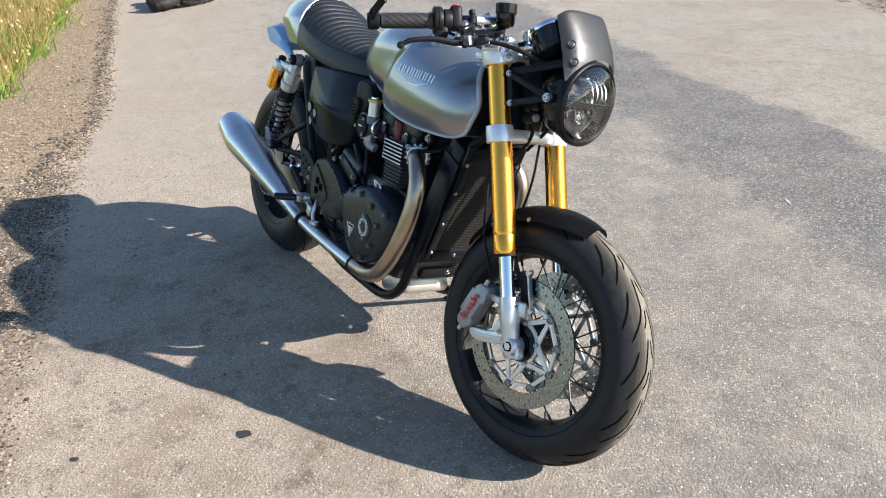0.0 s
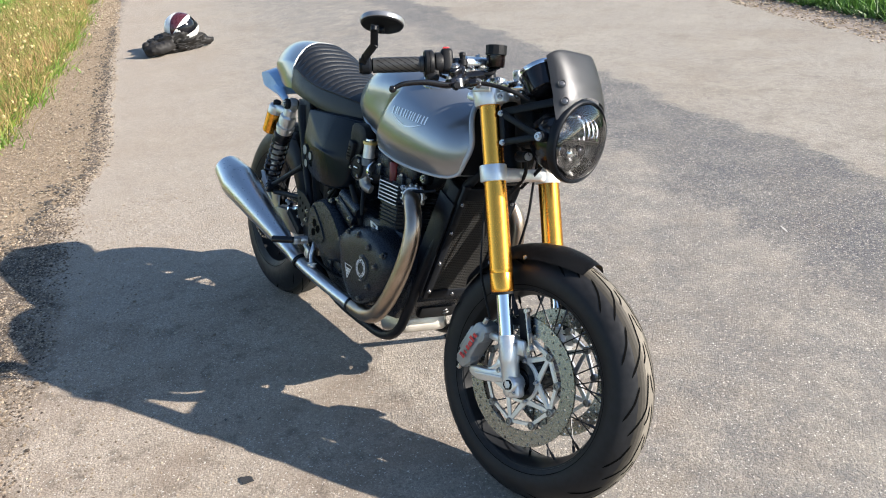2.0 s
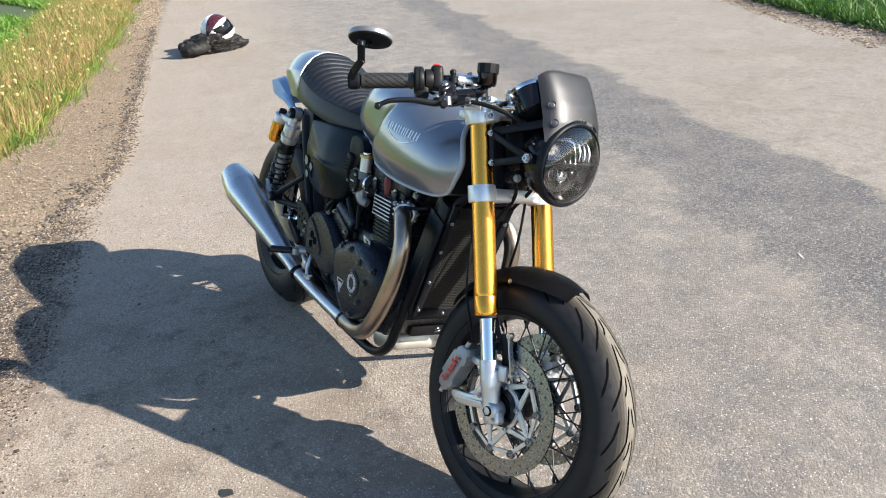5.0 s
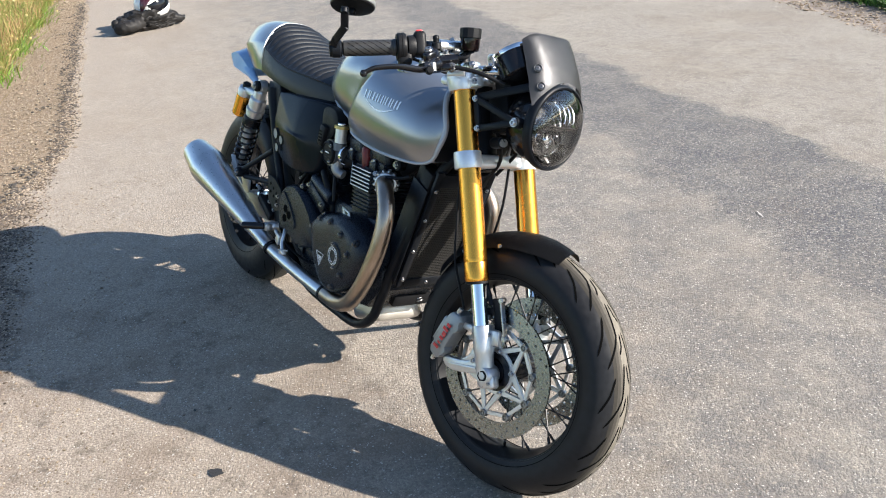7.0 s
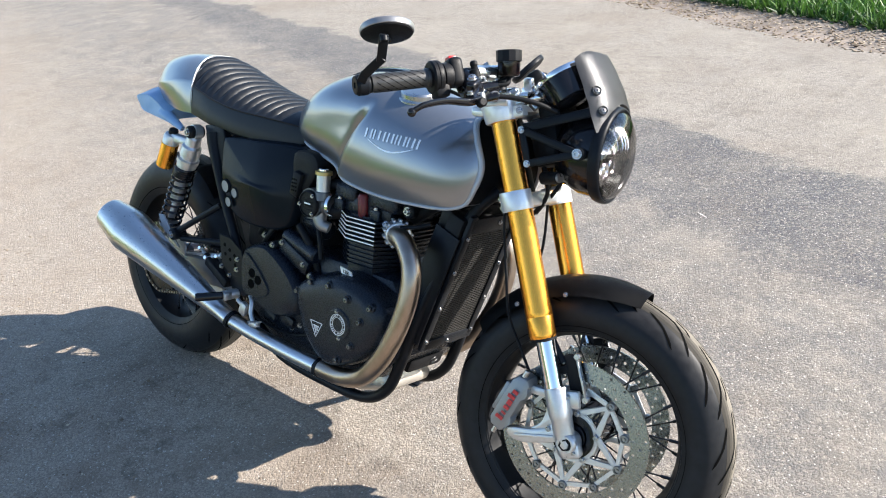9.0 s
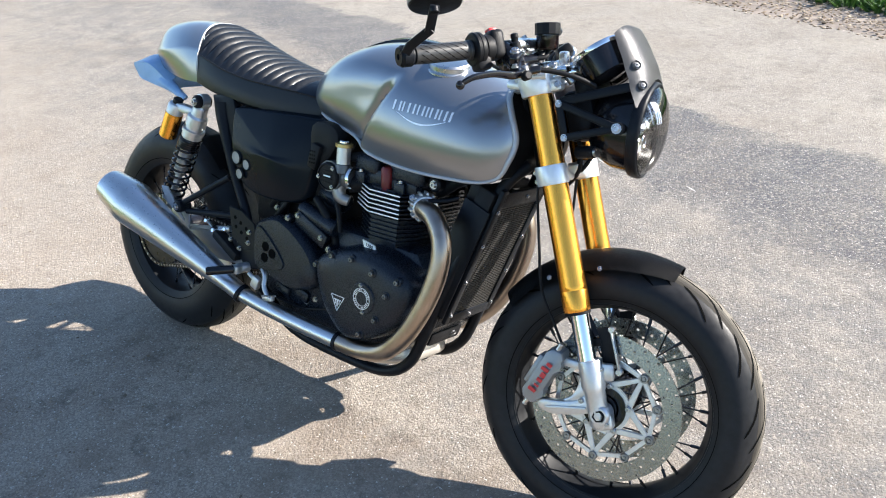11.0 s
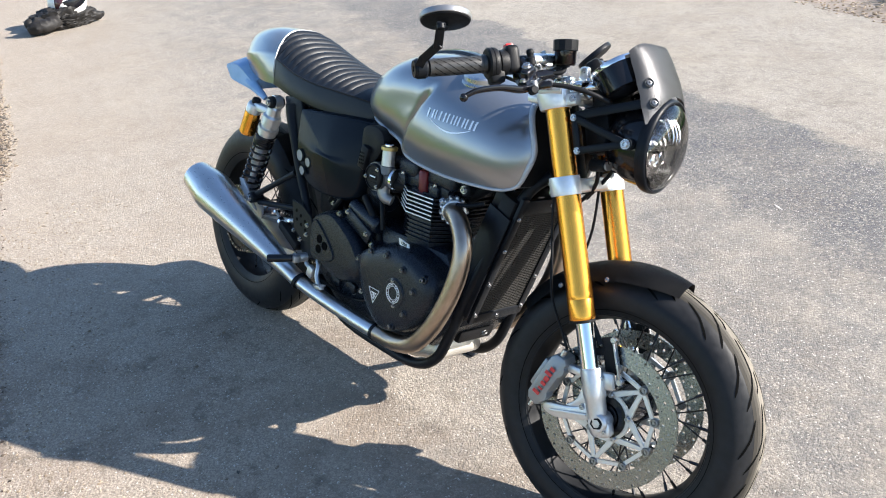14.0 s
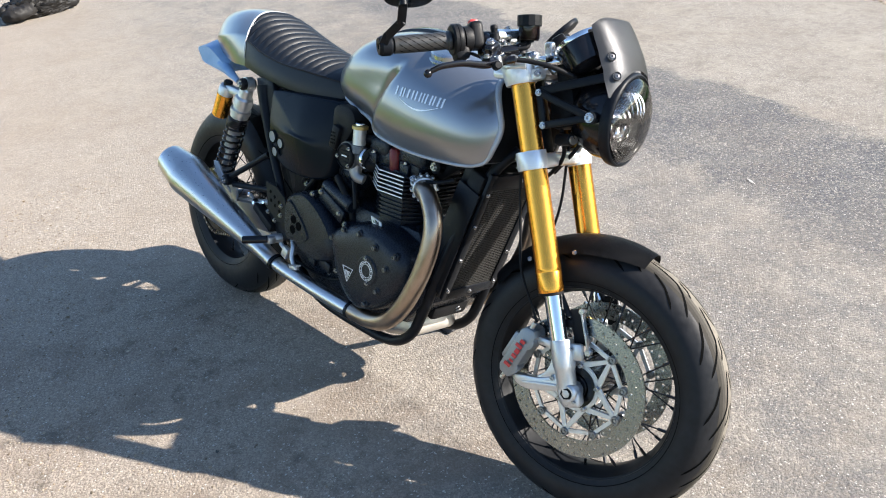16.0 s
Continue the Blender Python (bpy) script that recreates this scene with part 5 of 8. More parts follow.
# handlebars
for s in (-1, 1):
    def H(x, y, z, s=s):
        return F(x, s * y, z)
    bm = bmesh.new()
    sweep(bm, [H(0.012, 0.098, 0.250), H(-0.006, 0.150, 0.251), H(-0.03, 0.196, 0.250), H(-0.0625, 0.239, 0.250), H(-0.142, 0.343, 0.251)], 0.0115, 14, 5)
    lathe(bm, [(0.012, 0.205), (0.016, 0.206), (0.016, 0.240), (0.012, 0.242)], FORK @ Matrix.Translation((0.006, s * 0.099, 0)), 28, True)
    bar = part("handlebar", bm, SATIN, bike, "black clip-on handlebar")
    d = (H(-0.142, 0.343, 0.251) - H(-0.0625, 0.239, 0.25)).normalized()
    g0 = H(-0.0625, 0.239, 0.25)
    glen = 0.118
    bm = bmesh.new()
    prof = [(0.0125, 0), (0.0185, 0.001), (0.0185, 0.007), (0.0165, 0.009)]
    prof += [(0.0168, 0.012), (0.0172, 0.03), (0.0172, glen - 0.03), (0.0168, glen - 0.008)]
    prof += [(0.0165, glen - 0.004), (0.0125, glen - 0.002)]
    lathe(bm, prof, along(g0, d), 24, True)
    part("grip", bm, GRIP, bar, "dark grey rubber grip with slanting slots", 30)
    bm = bmesh.new()
    gm = along(g0, d)
    for i in range(11):
        for j in range(9):
            a0 = 2 * math.pi * (j + 0.5 * (i % 2)) / 9
            h0 = 0.018 + i * 0.0085
            q = []
            for da, dh in ((-0.17, -0.0030), (-0.10, -0.0038), (0.17, 0.0030), (0.10, 0.0038)):
                q.append(bm.verts.new(gm @ Vector((0.01745 * math.cos(a0 + da), 0.01745 * math.sin(a0 + da), h0 + dh))))
            bm.faces.new(q)
    tagged(part("grip_slot", bm, GROOVE, bar, "dark slanting slots"), kind="stuff")
    bm = bmesh.new()
    lathe(bm, [(0.012, glen - 0.002), (0.0175, glen), (0.0180, glen + 0.004), (0.0180, glen + 0.022), (0.0160, glen + 0.026), (0.006, glen + 0.026), (0.005, glen + 0.022), (0, glen + 0.022)], along(g0, d), 24, False)
    part("bar_end", bm, SATIN, bar, "black bar end weight")
    bm = bmesh.new()
    rod(bm, H(0.016, 0.086, 0.250), H(-0.010, 0.162, 0.251), 0.0150, seg=24, bev=0.002)
    rod(bm, H(0.004, 0.100, 0.200), H(0.006, 0.104, 0.244), 0.0150, 0.0135, 20, 0.002)
    box(bm, 0.050, 0.030, 0.018, FORK @ Matrix.Translation((0.022, s * 0.099, 0.207)) @ pose(0, 0, 0, 0, 8, 0), 0.006)
    part("clip_on_clamp", bm, POLISHED, bar, "polished aluminium clip-on clamp")
    # switch and throttle housing
    bm = bmesh.new()
    lathe(bm, [(0.012, -0.044), (0.022, -0.043), (0.025, -0.038), (0.025, -0.026), (0.020, -0.024), (0.028, -0.022), (0.0310, -0.018), (0.0310, -0.012), (0.0300, -0.011), (0.0310, -0.010), (0.0310, -0.004), (0.028, -0.001), (0.014, 0.0)], along(g0, d), 26, False)
    box(bm, 0.034, 0.040, 0.030, along(g0 - d * 0.018, d, FD(0, 0, 1)) @ Matrix.Translation((0, -0.020, 0)), 0.007)
    part("switch_housing", bm, PLASTIC, bar, "black switch housing")
    bm = bmesh.new()
    box(bm, 0.020, 0.014, 0.016, along(g0 - d * 0.052 + FD(-0.006, -s * 0.006, 0.031), d, FD(0, 0, 1)), 0.003)
    bb = bmesh.new()
    box(bb, 0.038, 0.054, 0.028, along(g0 - d * 0.052, d, FD(0, 0, 1)) @ Matrix.Translation((0, 0.005, 0)), 0.009, 3)
    part("switch_block", bb, PLASTIC, bar, "black switch block")
    part("kill_switch" if s < 0 else "light_switch", bm, RED if s < 0 else PLASTIC, bar, "red switch" if s < 0 else "")
    # master cylinder, lever
    bm = bmesh.new()
    rod(bm, H(-0.030, 0.186, 0.216), H(0.020, 0.126, 0.222), 0.0125, 0.0105, 20, 0.003)
    box(bm, 0.026, 0.030, 0.040, FORK @ Matrix.Translation((-0.026, s * 0.176, 0.234)), 0.008)
    box(bm, 0.052, 0.026, 0.014, FORK @ Matrix.Translation((0.018, s * 0.186, 0.194)) @ pose(0, 0, 0, 0, 0, s * -24), 0.005)
    part("master_cylinder", bm, GLOSS, bar, "black brake master cylinder")
    bolt(bar, H(-0.024, 0.168, 0.2545), FD(0.2, s * 0.3, 1), BOLT_M)
    bolt(bar, H(0.004, 0.150, 0.2330), FD(0.2, s * 0.3, 1), BOLT_M)
    eye = along(H(0.006, 0.198, 0.2160), FD(0.45, s * 0.75, 0.42))
    bm = bmesh.new()
    sweep(bm, [H(-0.024, 0.182, 0.248), H(-0.008, 0.186, 0.232), H(0.004, 0.198, 0.212), H(0.014, 0.222, 0.198), H(0.016, 0.244, 0.190)], [0.016, 0.018, 0.0175, 0.0135, 0.0105], 18, 6, 0.82)
    box(bm, 0.020, 0.030, 0.020, along(H(0.012, 0.214, 0.219), FD(0.3, s * 0.5, 0.8)), 0.006, 3)
    part("lever_perch", bm, GLOSS, bar, "glossy black cast lever perch", 45)
    bolt(bar, H(0.0136, 0.216, 0.2300), FD(0.3, s * 0.5, 0.8), BOLT_L)
    bolt(bar, H(0.020, 0.246, 0.1985), FD(0.2, s * 0.3, 0.9), BOLT_M)
    bm = bmesh.new()
    lathe(bm, [(0.0075, -0.006), (0.0075, 0.011), (0.0100, 0.013), (0.0135, 0.011), (0.0140, 0.006), (0.0140, -0.006)], eye, 24, False)
    part("ring_eye", bm, GLOSS, bar, "glossy black ring of the master cylinder", 30)
    bm = bmesh.new()
    lathe(bm, [(0.0072, -0.004), (0.0072, 0.003), (0.0050, 0.005), (0.0, 0.005)], eye, 18)
    part("piston_screw", bm, SATIN_BOLT, bar, "dark piston screw", 30)
    bm = bmesh.new()
    short = 1.0 if s < 0 else 0.80
    path = [(0.022, 0.196, 0.200), (0.024, 0.226, 0.190), (0.0155, 0.2527, 0.185), (0.000, 0.298, 0.189), (-0.018, 0.338, 0.186), (-0.030, 0.352, 0.181), (-0.038, 0.358, 0.1765), (-0.039, 0.3585, 0.176)]
    path = [H(x, 0.190 + (y - 0.190) * short, z + (1 - short) * 0.15) for x, y, z in path]
    sweep(bm, path[:7], [0.011, 0.010, 0.009, 0.0075, 0.007, 0.0065, 0.006], 12, 6, 0.75)
    ball(bm, 0.0080, Matrix.Translation(path[7]))
    part("lever", bm, GLOSS, bar, "black brake lever with ball end" if s < 0 else "black clutch lever")
    # bar end mirror; the two are turned differently
    nrm = (Vector((0.376, -0.177, -0.909)) if s < 0 else FD(0.42, 0.284, -0.863)).normalized()
    bm = bmesh.new()
    e = g0 + d * (glen + 0.012)
    rod(bm, e - d * 0.011, e + d * 0.011, 0.0195, seg=24, bev=0.003)
    stem = [H(-0.134, 0.356, 0.252), H(-0.118, 0.362, 0.262), H(-0.069, 0.376, 0.275), H(-0.044, 0.394, 0.304)]
    if s > 0:
        stem = [H(-0.150, 0.357, 0.252), H(-0.142, 0.368, 0.264), H(-0.130, 0.372, 0.288), H(-0.114, 0.356, 0.307)]
    for p, q in zip(stem, stem[1:]):
        box(bm, 0.0165, 0.0070, (q - p).length + 0.011, along((p + q) / 2, q - p, Vector((0.75, -0.65, 0.1))), 0.0022)
    rod(bm, stem[3] - nrm * 0.002, stem[3] + nrm * 0.008, 0.0075, seg=16, bev=0.001)
    mir = part("mirror", bm, SATIN, bike, "round black bar end mirror")
    mc_ = H(-0.058, 0.360, 0.317) if s < 0 else H(-0.112, 0.334, 0.318)
    mm = along(mc_, nrm)
    bm = bmesh.new()
    lathe(bm, [(0.0, 0.004), (0.036, 0.003), (0.0445, 0.0005), (0.0460, -0.002)], mm, 48, False)
    part("mirror_back", bm, PLASTIC, mir, "matt black mirror back", 30)
    bm = bmesh.new()
    lathe(bm, [(0.0460, -0.002), (0.0472, -0.003), (0.0478, -0.010), (0.0465, -0.013), (0.0440, -0.0135), (0.0435, -0.011)], mm, 48, False)
    # the right rim's grey is light on black metal, put into the colour
    part("mirror_rim", bm, RIM_GREY if s < 0 else SATIN, mir, "satin mirror rim, its grey standing for light" if s < 0 else "black mirror rim", 30)
    bm = bmesh.new()
    lathe(bm, [(0.0438, -0.0115), (0.0, -0.0113)], mm, 36, False)
    part("mirror_glass", bm, MIRROR, mir, "mirror glass")
    bm = bmesh.new()
    ball(bm, 0.007, Matrix.Translation(mc_ + nrm * 0.010))
    part("pivot", bm, SATIN, mir)

# brake fluid reservoir
mm = along(F(0.0435, -0.1135, 0.258), FD(0.20, -0.03, 1))
bm = bmesh.new()
lathe(bm, [(0.0, -0.024), (0.018, -0.024), (0.0208, -0.020), (0.0222, 0.008), (0.0, 0.008)], mm, 28, False)
res = part("fluid_reservoir", bm, SMOKE, bike, "smoked brake fluid reservoir with ribbed black cap")
bm = bmesh.new()
lathe(bm, [(0.0, -0.021), (0.0180, -0.021), (0.0205, 0.003), (0.0, 0.003)], mm, 24, False)
part("fluid", bm, CRIMSON, res, "dark fluid")
bm = bmesh.new()
prism(bm, [((0.0238 + 0.0007 * (i % 3 == 1)) * math.cos(i * math.pi / 18), (0.0238 + 0.0007 * (i % 3 == 1)) * math.sin(i * math.pi / 18)) for i in range(36)], 0.004, 0.026, 0.0014, m=mm @ Matrix(((1, 0, 0, 0), (0, 0, 1, 0), (0, 1, 0, 0), (0, 0, 0, 1))))
part("cap", bm, PLASTIC, res, "black ribbed cap", 20)
bm = bmesh.new()
box(bm, 0.040, 0.012, 0.005, FORK @ Matrix.Translation((0.026, -0.110, 0.2335)), 0.002)
part("reservoir_bracket", bm, SATIN, res)
# ignition barrel and brackets between the bars
bm = bmesh.new()
lathe(bm, [(0.018, 0.0), (0.018, 0.022), (0.016, 0.026), (0.006, 0.026), (0.006, 0.022), (0, 0.022)], along(F(0.028, 0.0, 0.186), FD(0, 0, 1)), 24)
part("ignition_lock", bm, CHROME, bike, "bright ignition lock")

# hoses and cables
for name, pts, r, lab in (
    ("brake_hose", [F(-0.030, -0.070, 0.03), F(-0.045, -0.080, -0.04), F(-0.058, -0.086, -0.14), F(-0.066, -0.092, -0.22), F(-0.050, -0.098, -0.29), F(-0.040, -0.100, -0.335)], 0.0030, "black brake hose"),
    ("throttle_cable", [F(-0.05, -0.21, 0.228), F(-0.055, -0.13, 0.216), F(-0.055, -0.05, 0.190), F(-0.060, -0.01, 0.08), F(-0.06, 0.01, -0.01)], 0.0035, "black throttle cable"),
    ("clutch_cable", [F(0.02, 0.17, 0.226), F(0.075, 0.10, 0.19), F(0.02, 0.05, 0.05), F(-0.03, 0.05, -0.10), F(-0.10, 0.07, -0.20)], 0.0032, "black clutch cable"),
    ("wiring_loom", [F(0.06, -0.03, 0.14), F(0.05, -0.05, 0.08), F(0.03, -0.02, 0.0), F(-0.05, 0.0, -0.05)], 0.0045, "black wiring loom"),
    ("wiring_loom", [F(0.08, 0.02, 0.16), F(0.07, -0.02, 0.10), F(0.05, 0.03, 0.03), F(-0.02, 0.02, -0.03)], 0.0045, "black wiring loom")):
    bm = bmesh.new()
    sweep(bm, pts, r, 8, 6)
    part(name, bm, PLASTIC, bike, lab)
bm = bmesh.new()
sweep(bm, [F(0.022, -0.156, 0.199), F(0.050, -0.138, 0.190), F(0.085, -0.116, 0.172), F(0.112, -0.090, 0.150)], 0.0050, 10, 6)
part("brake_line", bm, PLASTIC, bike, "thick black brake line")
bm = bmesh.new()
box(bm, 0.06, 0.11, 0.10, FORK @ Matrix.Translation((0.060, 0, 0.105)), 0.012)
part("headlight_shroud", bm, PLASTIC, bike, "black shroud behind the headlight")

# small pieces of the lever and yoke cluster
for name, m_, prof, mat, lab in (
    ("banjo_bolt", along(F(0.022, -0.156, 0.199), FD(0.6, -0.6, 0.3)), [(0.008, -0.008), (0.0095, -0.006), (0.0095, 0.004), (0.007, 0.005), (0.0065, 0.009), (0.0, 0.009)], SATIN_BOLT, "dark banjo bolt"),
    ("lever_pivot", along(F(0.026, -0.222, 0.197), FD(0, 0, 1)), [(0.010, -0.016), (0.010, 0.002), (0.007, 0.004), (0.003, 0.004), (0.003, 0.0), (0, 0.0)], SATIN_BOLT, "dark lever pivot screw"),
    ("adjuster_knob", along(F(0.034, -0.240, 0.180), FD(0.7, -0.5, 0)), [(0.006, -0.004), (0.0085, -0.003), (0.0085, 0.009), (0.006, 0.011), (0.0, 0.011)], PLASTIC, "black lever adjuster"),
    ("mirror_socket", along(F(0.002, -0.179, 0.250), FD(0.1, -0.1, 1)), [(0.010, -0.01), (0.010, 0.002), (0.0065, 0.005), (0.0065, 0.010), (0.0075, 0.012), (0.0070, 0.018), (0.004, 0.020), (0.0, 0.020)], PLASTIC, "black screw cap"),
    ("clamp_screw", along(F(0.002, -0.128, 0.266), FD(-0.2, -0.2, 0.9)), [(0.006, -0.004), (0.006, 0.004), (0.003, 0.004), (0.003, 0.001), (0, 0.001)], BOLT, "bright clamp screw"),
    ("bar_riser", along(F(0.0, -0.099, 0.190), FD(0, 0, 1)), [(0.022, 0.0), (0.0265, 0.003), (0.0265, 0.010), (0.023, 0.014), (0.010, 0.014)], POLISHED, "polished clip-on clamp"),
    ("cable_nut", along(F(0.058, -0.066, 0.176), FD(0.4, 0.2, -0.8)), [(0.0065, -0.01), (0.008, -0.008), (0.008, 0.008), (0.0055, 0.010), (0.0, 0.010)], BOLT, "bright cable nut")):
    bm = bmesh.new()
    lathe(bm, prof, m_, 18)
    part(name, bm, mat, bike, lab, 30)
for name, pts, r, mat, lab in (
    ("reservoir_hose", [F(0.040, -0.113, 0.236), F(0.036, -0.122, 0.222), F(0.018, -0.136, 0.222), F(0.004, -0.148, 0.224)], 0.0050, PLASTIC, "black reservoir hose"),
    ("switch_wire", [F(-0.030, -0.205, 0.236), F(-0.052, -0.150, 0.226), F(-0.058, -0.110, 0.212), F(-0.050, -0.05, 0.196), F(-0.03, -0.02, 0.15)], 0.0028, PLASTIC, "thin black switch wire"),
    ("yoke_arm", [F(0.020, -0.094, 0.186), F(0.062, -0.070, 0.190), F(0.088, -0.046, 0.186)], 0.010, CHROME, "polished instrument arm"),
    ("yoke_arm", [F(0.020, 0.094, 0.186), F(0.062, 0.070, 0.190), F(0.088, 0.046, 0.186)], 0.010, CHROME, "polished instrument arm"),
    ("yoke_rib", [F(-0.034, -0.104, 0.196), F(-0.006, -0.128, 0.192), F(0.030, -0.122, 0.188)], 0.008, ALLOY, "polished yoke edge")):
    bm = bmesh.new()
    sweep(bm, pts, r, 10, 6)
    part(name, bm, mat, bike, lab)

for p, d_, size in (((0.040, -0.082, 0.198), (0.12, -0.1, 1), (0.056, 0.050, 0.014)), ((0.047, -0.046, 0.222), (0.3, -0.3, 1), (0.020, 0.016, 0.026)), ((0.020, 0.010, 0.216), (0.2, -0.2, 1), (0.024, 0.030, 0.024)), ((0.058, -0.050, 0.196), (0.2, 0.1, 1), (0.052, 0.036, 0.014)), ((0.058, 0.050, 0.196), (0.2, -0.1, 1), (0.052, 0.036, 0.014)), ((-0.018, -0.070, 0.200), (-0.1, -0.2, 1), (0.036, 0.030, 0.012))):
    bm = bmesh.new()
    box(bm, *size, along(F(*p), FD(*d_), FD(0, 1, 0)), 0.005)
    part("polished_lug", bm, POLISHED, upper, "polished yoke lug")
for p in ((0.070, -0.082, 0.199), (0.076, -0.050, 0.206), (-0.018, -0.070, 0.208)):
    bolt(upper, F(*p), FD(0, 0, 1), BOLT_M)
bm = bmesh.new()
box(bm, 0.034, 0.040, 0.026, FORK @ Matrix.Translation((0.016, 0.060, 0.250)) @ pose(0, 0, 0, 0, -20, 20), 0.009)
part("clutch_switch", bm, PLASTIC, bike, "black clutch switch block")
bm = bmesh.new()
box(bm, 0.050, 0.130, 0.050, FORK @ Matrix.Translation((0.085, 0.0, 0.158)), 0.012)
part("wiring_cover", bm, PLASTIC, bike, "black covers round the instrument wiring")


# tank
def curve(xs, ys):
    """A smooth curve through knots (monotone enough for body lines)."""
    def f(x):
        i = int(np.clip(np.searchsorted(xs, x) - 1, 0, len(xs) - 2))
        t = (x - xs[i]) / (xs[i + 1] - xs[i])
        p1, p2 = ys[i], ys[i + 1]
        m1 = (ys[i + 1] - ys[max(i - 1, 0)]) / (xs[i + 1] - xs[max(i - 1, 0)]) * (xs[i + 1] - xs[i])
        m2 = (ys[min(i + 2, len(ys) - 1)] - ys[i]) / (xs[min(i + 2, len(xs) - 1)] - xs[i]) * (xs[i + 1] - xs[i])
        return (2 * t ** 3 - 3 * t * t + 1) * p1 + (t ** 3 - 2 * t * t + t) * m1 + (-2 * t ** 3 + 3 * t * t) * p2 + (t ** 3 - t * t) * m2
    return f


TX = [-0.150, -0.135, -0.10, -0.04, 0.03, 0.10, 0.17, 0.25, 0.33, 0.40, 0.445, 0.470, 0.480]
tank_low = curve(TX, [0.790, 0.775, 0.762, 0.748, 0.733, 0.708, 0.698, 0.694, 0.696, 0.700, 0.712, 0.738, 0.780])
tank_top = curve(TX, [0.800, 0.828, 0.874, 0.913, 0.938, 0.949, 0.947, 0.932, 0.913, 0.893, 0.872, 0.846, 0.814])
tank_half = curve(TX, [0.050, 0.080, 0.112, 0.136, 0.152, 0.162, 0.168, 0.170, 0.166, 0.152, 0.128, 0.098, 0.060])


def smooth01(t):
    t = min(1.0, max(0.0, t))
    return t * t * (3 - 2 * t)


RING = 52


def tank_point(x, i, grow=0.0):
    """Point i of the tank's section at x, from its lower edge on one side over the crest to the other."""
    zb, zt, hw = tank_low(x), tank_top(x), tank_half(x) + grow
    zc = zb + 0.36 * (zt - zb)
    a = radians(-38 + (256 * i / RING))
    c, s = math.cos(a), math.sin(a)
    y = -hw * math.copysign(abs(c) ** 0.80, c)
    z = zc + (zt - zc + grow) * abs(s) ** 0.92 if s >= 0 else zc + (zc - zb) * s / math.sin(radians(38))
    if s < 0:
        y = -hw * math.copysign(1 - 0.16 * (s / math.sin(radians(38))) ** 2, c)
    # knee hollow behind a slanting edge
    d = x - (0.086 + (z - 0.732) * 0.68)
    fade = smooth01((0.905 - z) / 0.09)
    dip = 0.022 * smooth01((0.010 - d) / 0.020) * fade * (1 - 0.55 * smooth01((-d - 0.03) / 0.20))
    dip += 0.013 * math.exp(-(((d + 0.010) / 0.011) ** 2)) * smooth01((0.900 - z) / 0.06) * smooth01((z - 0.735) / 0.05)
    y -= math.copysign(min(dip, abs(y) * 0.6), y)
    return (x, y, z)


def tank_ring(x, grow=0.0):
    return [tank_point(x, i, grow) for i in range(RING + 1)]


# where the front seam crosses each line of the section
front_seam = curve([0, 2, 4, 6, 9, 12, 15, 18, 20, 22, 24, 26.5], [0.447, 0.453, 0.461, 0.466, 0.469, 0.467, 0.457, 0.441, 0.427, 0.414, 0.407, 0.404])


bm = bmesh.new()
txs = [-0.150 + 0.62 * (i / 110) for i in range(111)]
hull = [[tank_point(-0.150 + (front_seam(min(i, RING - i)) + 0.150) * k / 110, i) for i in range(RING + 1)] for k in range(111)]
skin = loft(bm, hull, True, False)
bm.faces.new(skin[0])
tank = part("fuel_tank", bm, PAINT, bike, "metallic grey fuel tank with knee hollows", 50)
bm = bmesh.new()
mid = sum((Vector(p) for p in hull[-1]), Vector()) / (RING + 1)
loft(bm, [[Vector(p).lerp(mid, q) + Vector((-dx, 0, 0)) for p in hull[-1]] for q, dx in ((0.0, 0.001), (0.03, 0.006), (0.10, 0.012), (0.9, 0.016))])
part("tank_nose", bm, PLASTIC, tank, "black recessed front of the tank", 40)
for s in (-1, 1):
    bm = bmesh.new()
    pts = []
    for x in txs[1::4]:
        if x < 0.44:
            p = tank_point(x, 0 if s < 0 else RING)
            pts.append((p[0], p[1], p[2] - 0.002))
    low = len(pts)
    for i in range(0, 27, 2):
        p = Vector(tank_point(front_seam(i) - 0.001, i if s < 0 else RING - i))
        pts.append(tuple(p + (p - mid).normalized() * 0.0012))
    pts = [pts[0]] + [tuple((a + 2 * b + c) / 4 for a, b, c in zip(*tri_)) for tri_ in zip(pts, pts[1:], pts[2:])] + [pts[-1]]
    sweep(bm, pts, [0.0038] * low + [0.0042, 0.0048, 0.0056, 0.0062, 0.0066, 0.0068] + [0.0068] * 6 + [0.0060, 0.0050], 10, 3)
    part("tank_seam", bm, PINSTRIPE, tank, "pale lower seam of the tank")
# badge on the flank: plain bars over a bow
BADGE = material("silver_badge", (0.82, 0.84, 0.88), 0.36, 0.30, vary=0.05)


def on_flank(x, z, s):
    """The tank's flank at x and height z."""
    ring = tank_ring(x)
    half = [p for p in ring if p[1] * s > 0]
    p = min(half, key=lambda q: abs(q[2] - z))
    q = sorted(half, key=lambda q: abs(q[2] - z))[1]
    t = 0 if abs(q[2] - p[2]) < 1e-6 else (z - p[2]) / (q[2] - p[2])
    return Vector((x, p[1] + (q[1] - p[1]) * t, z))


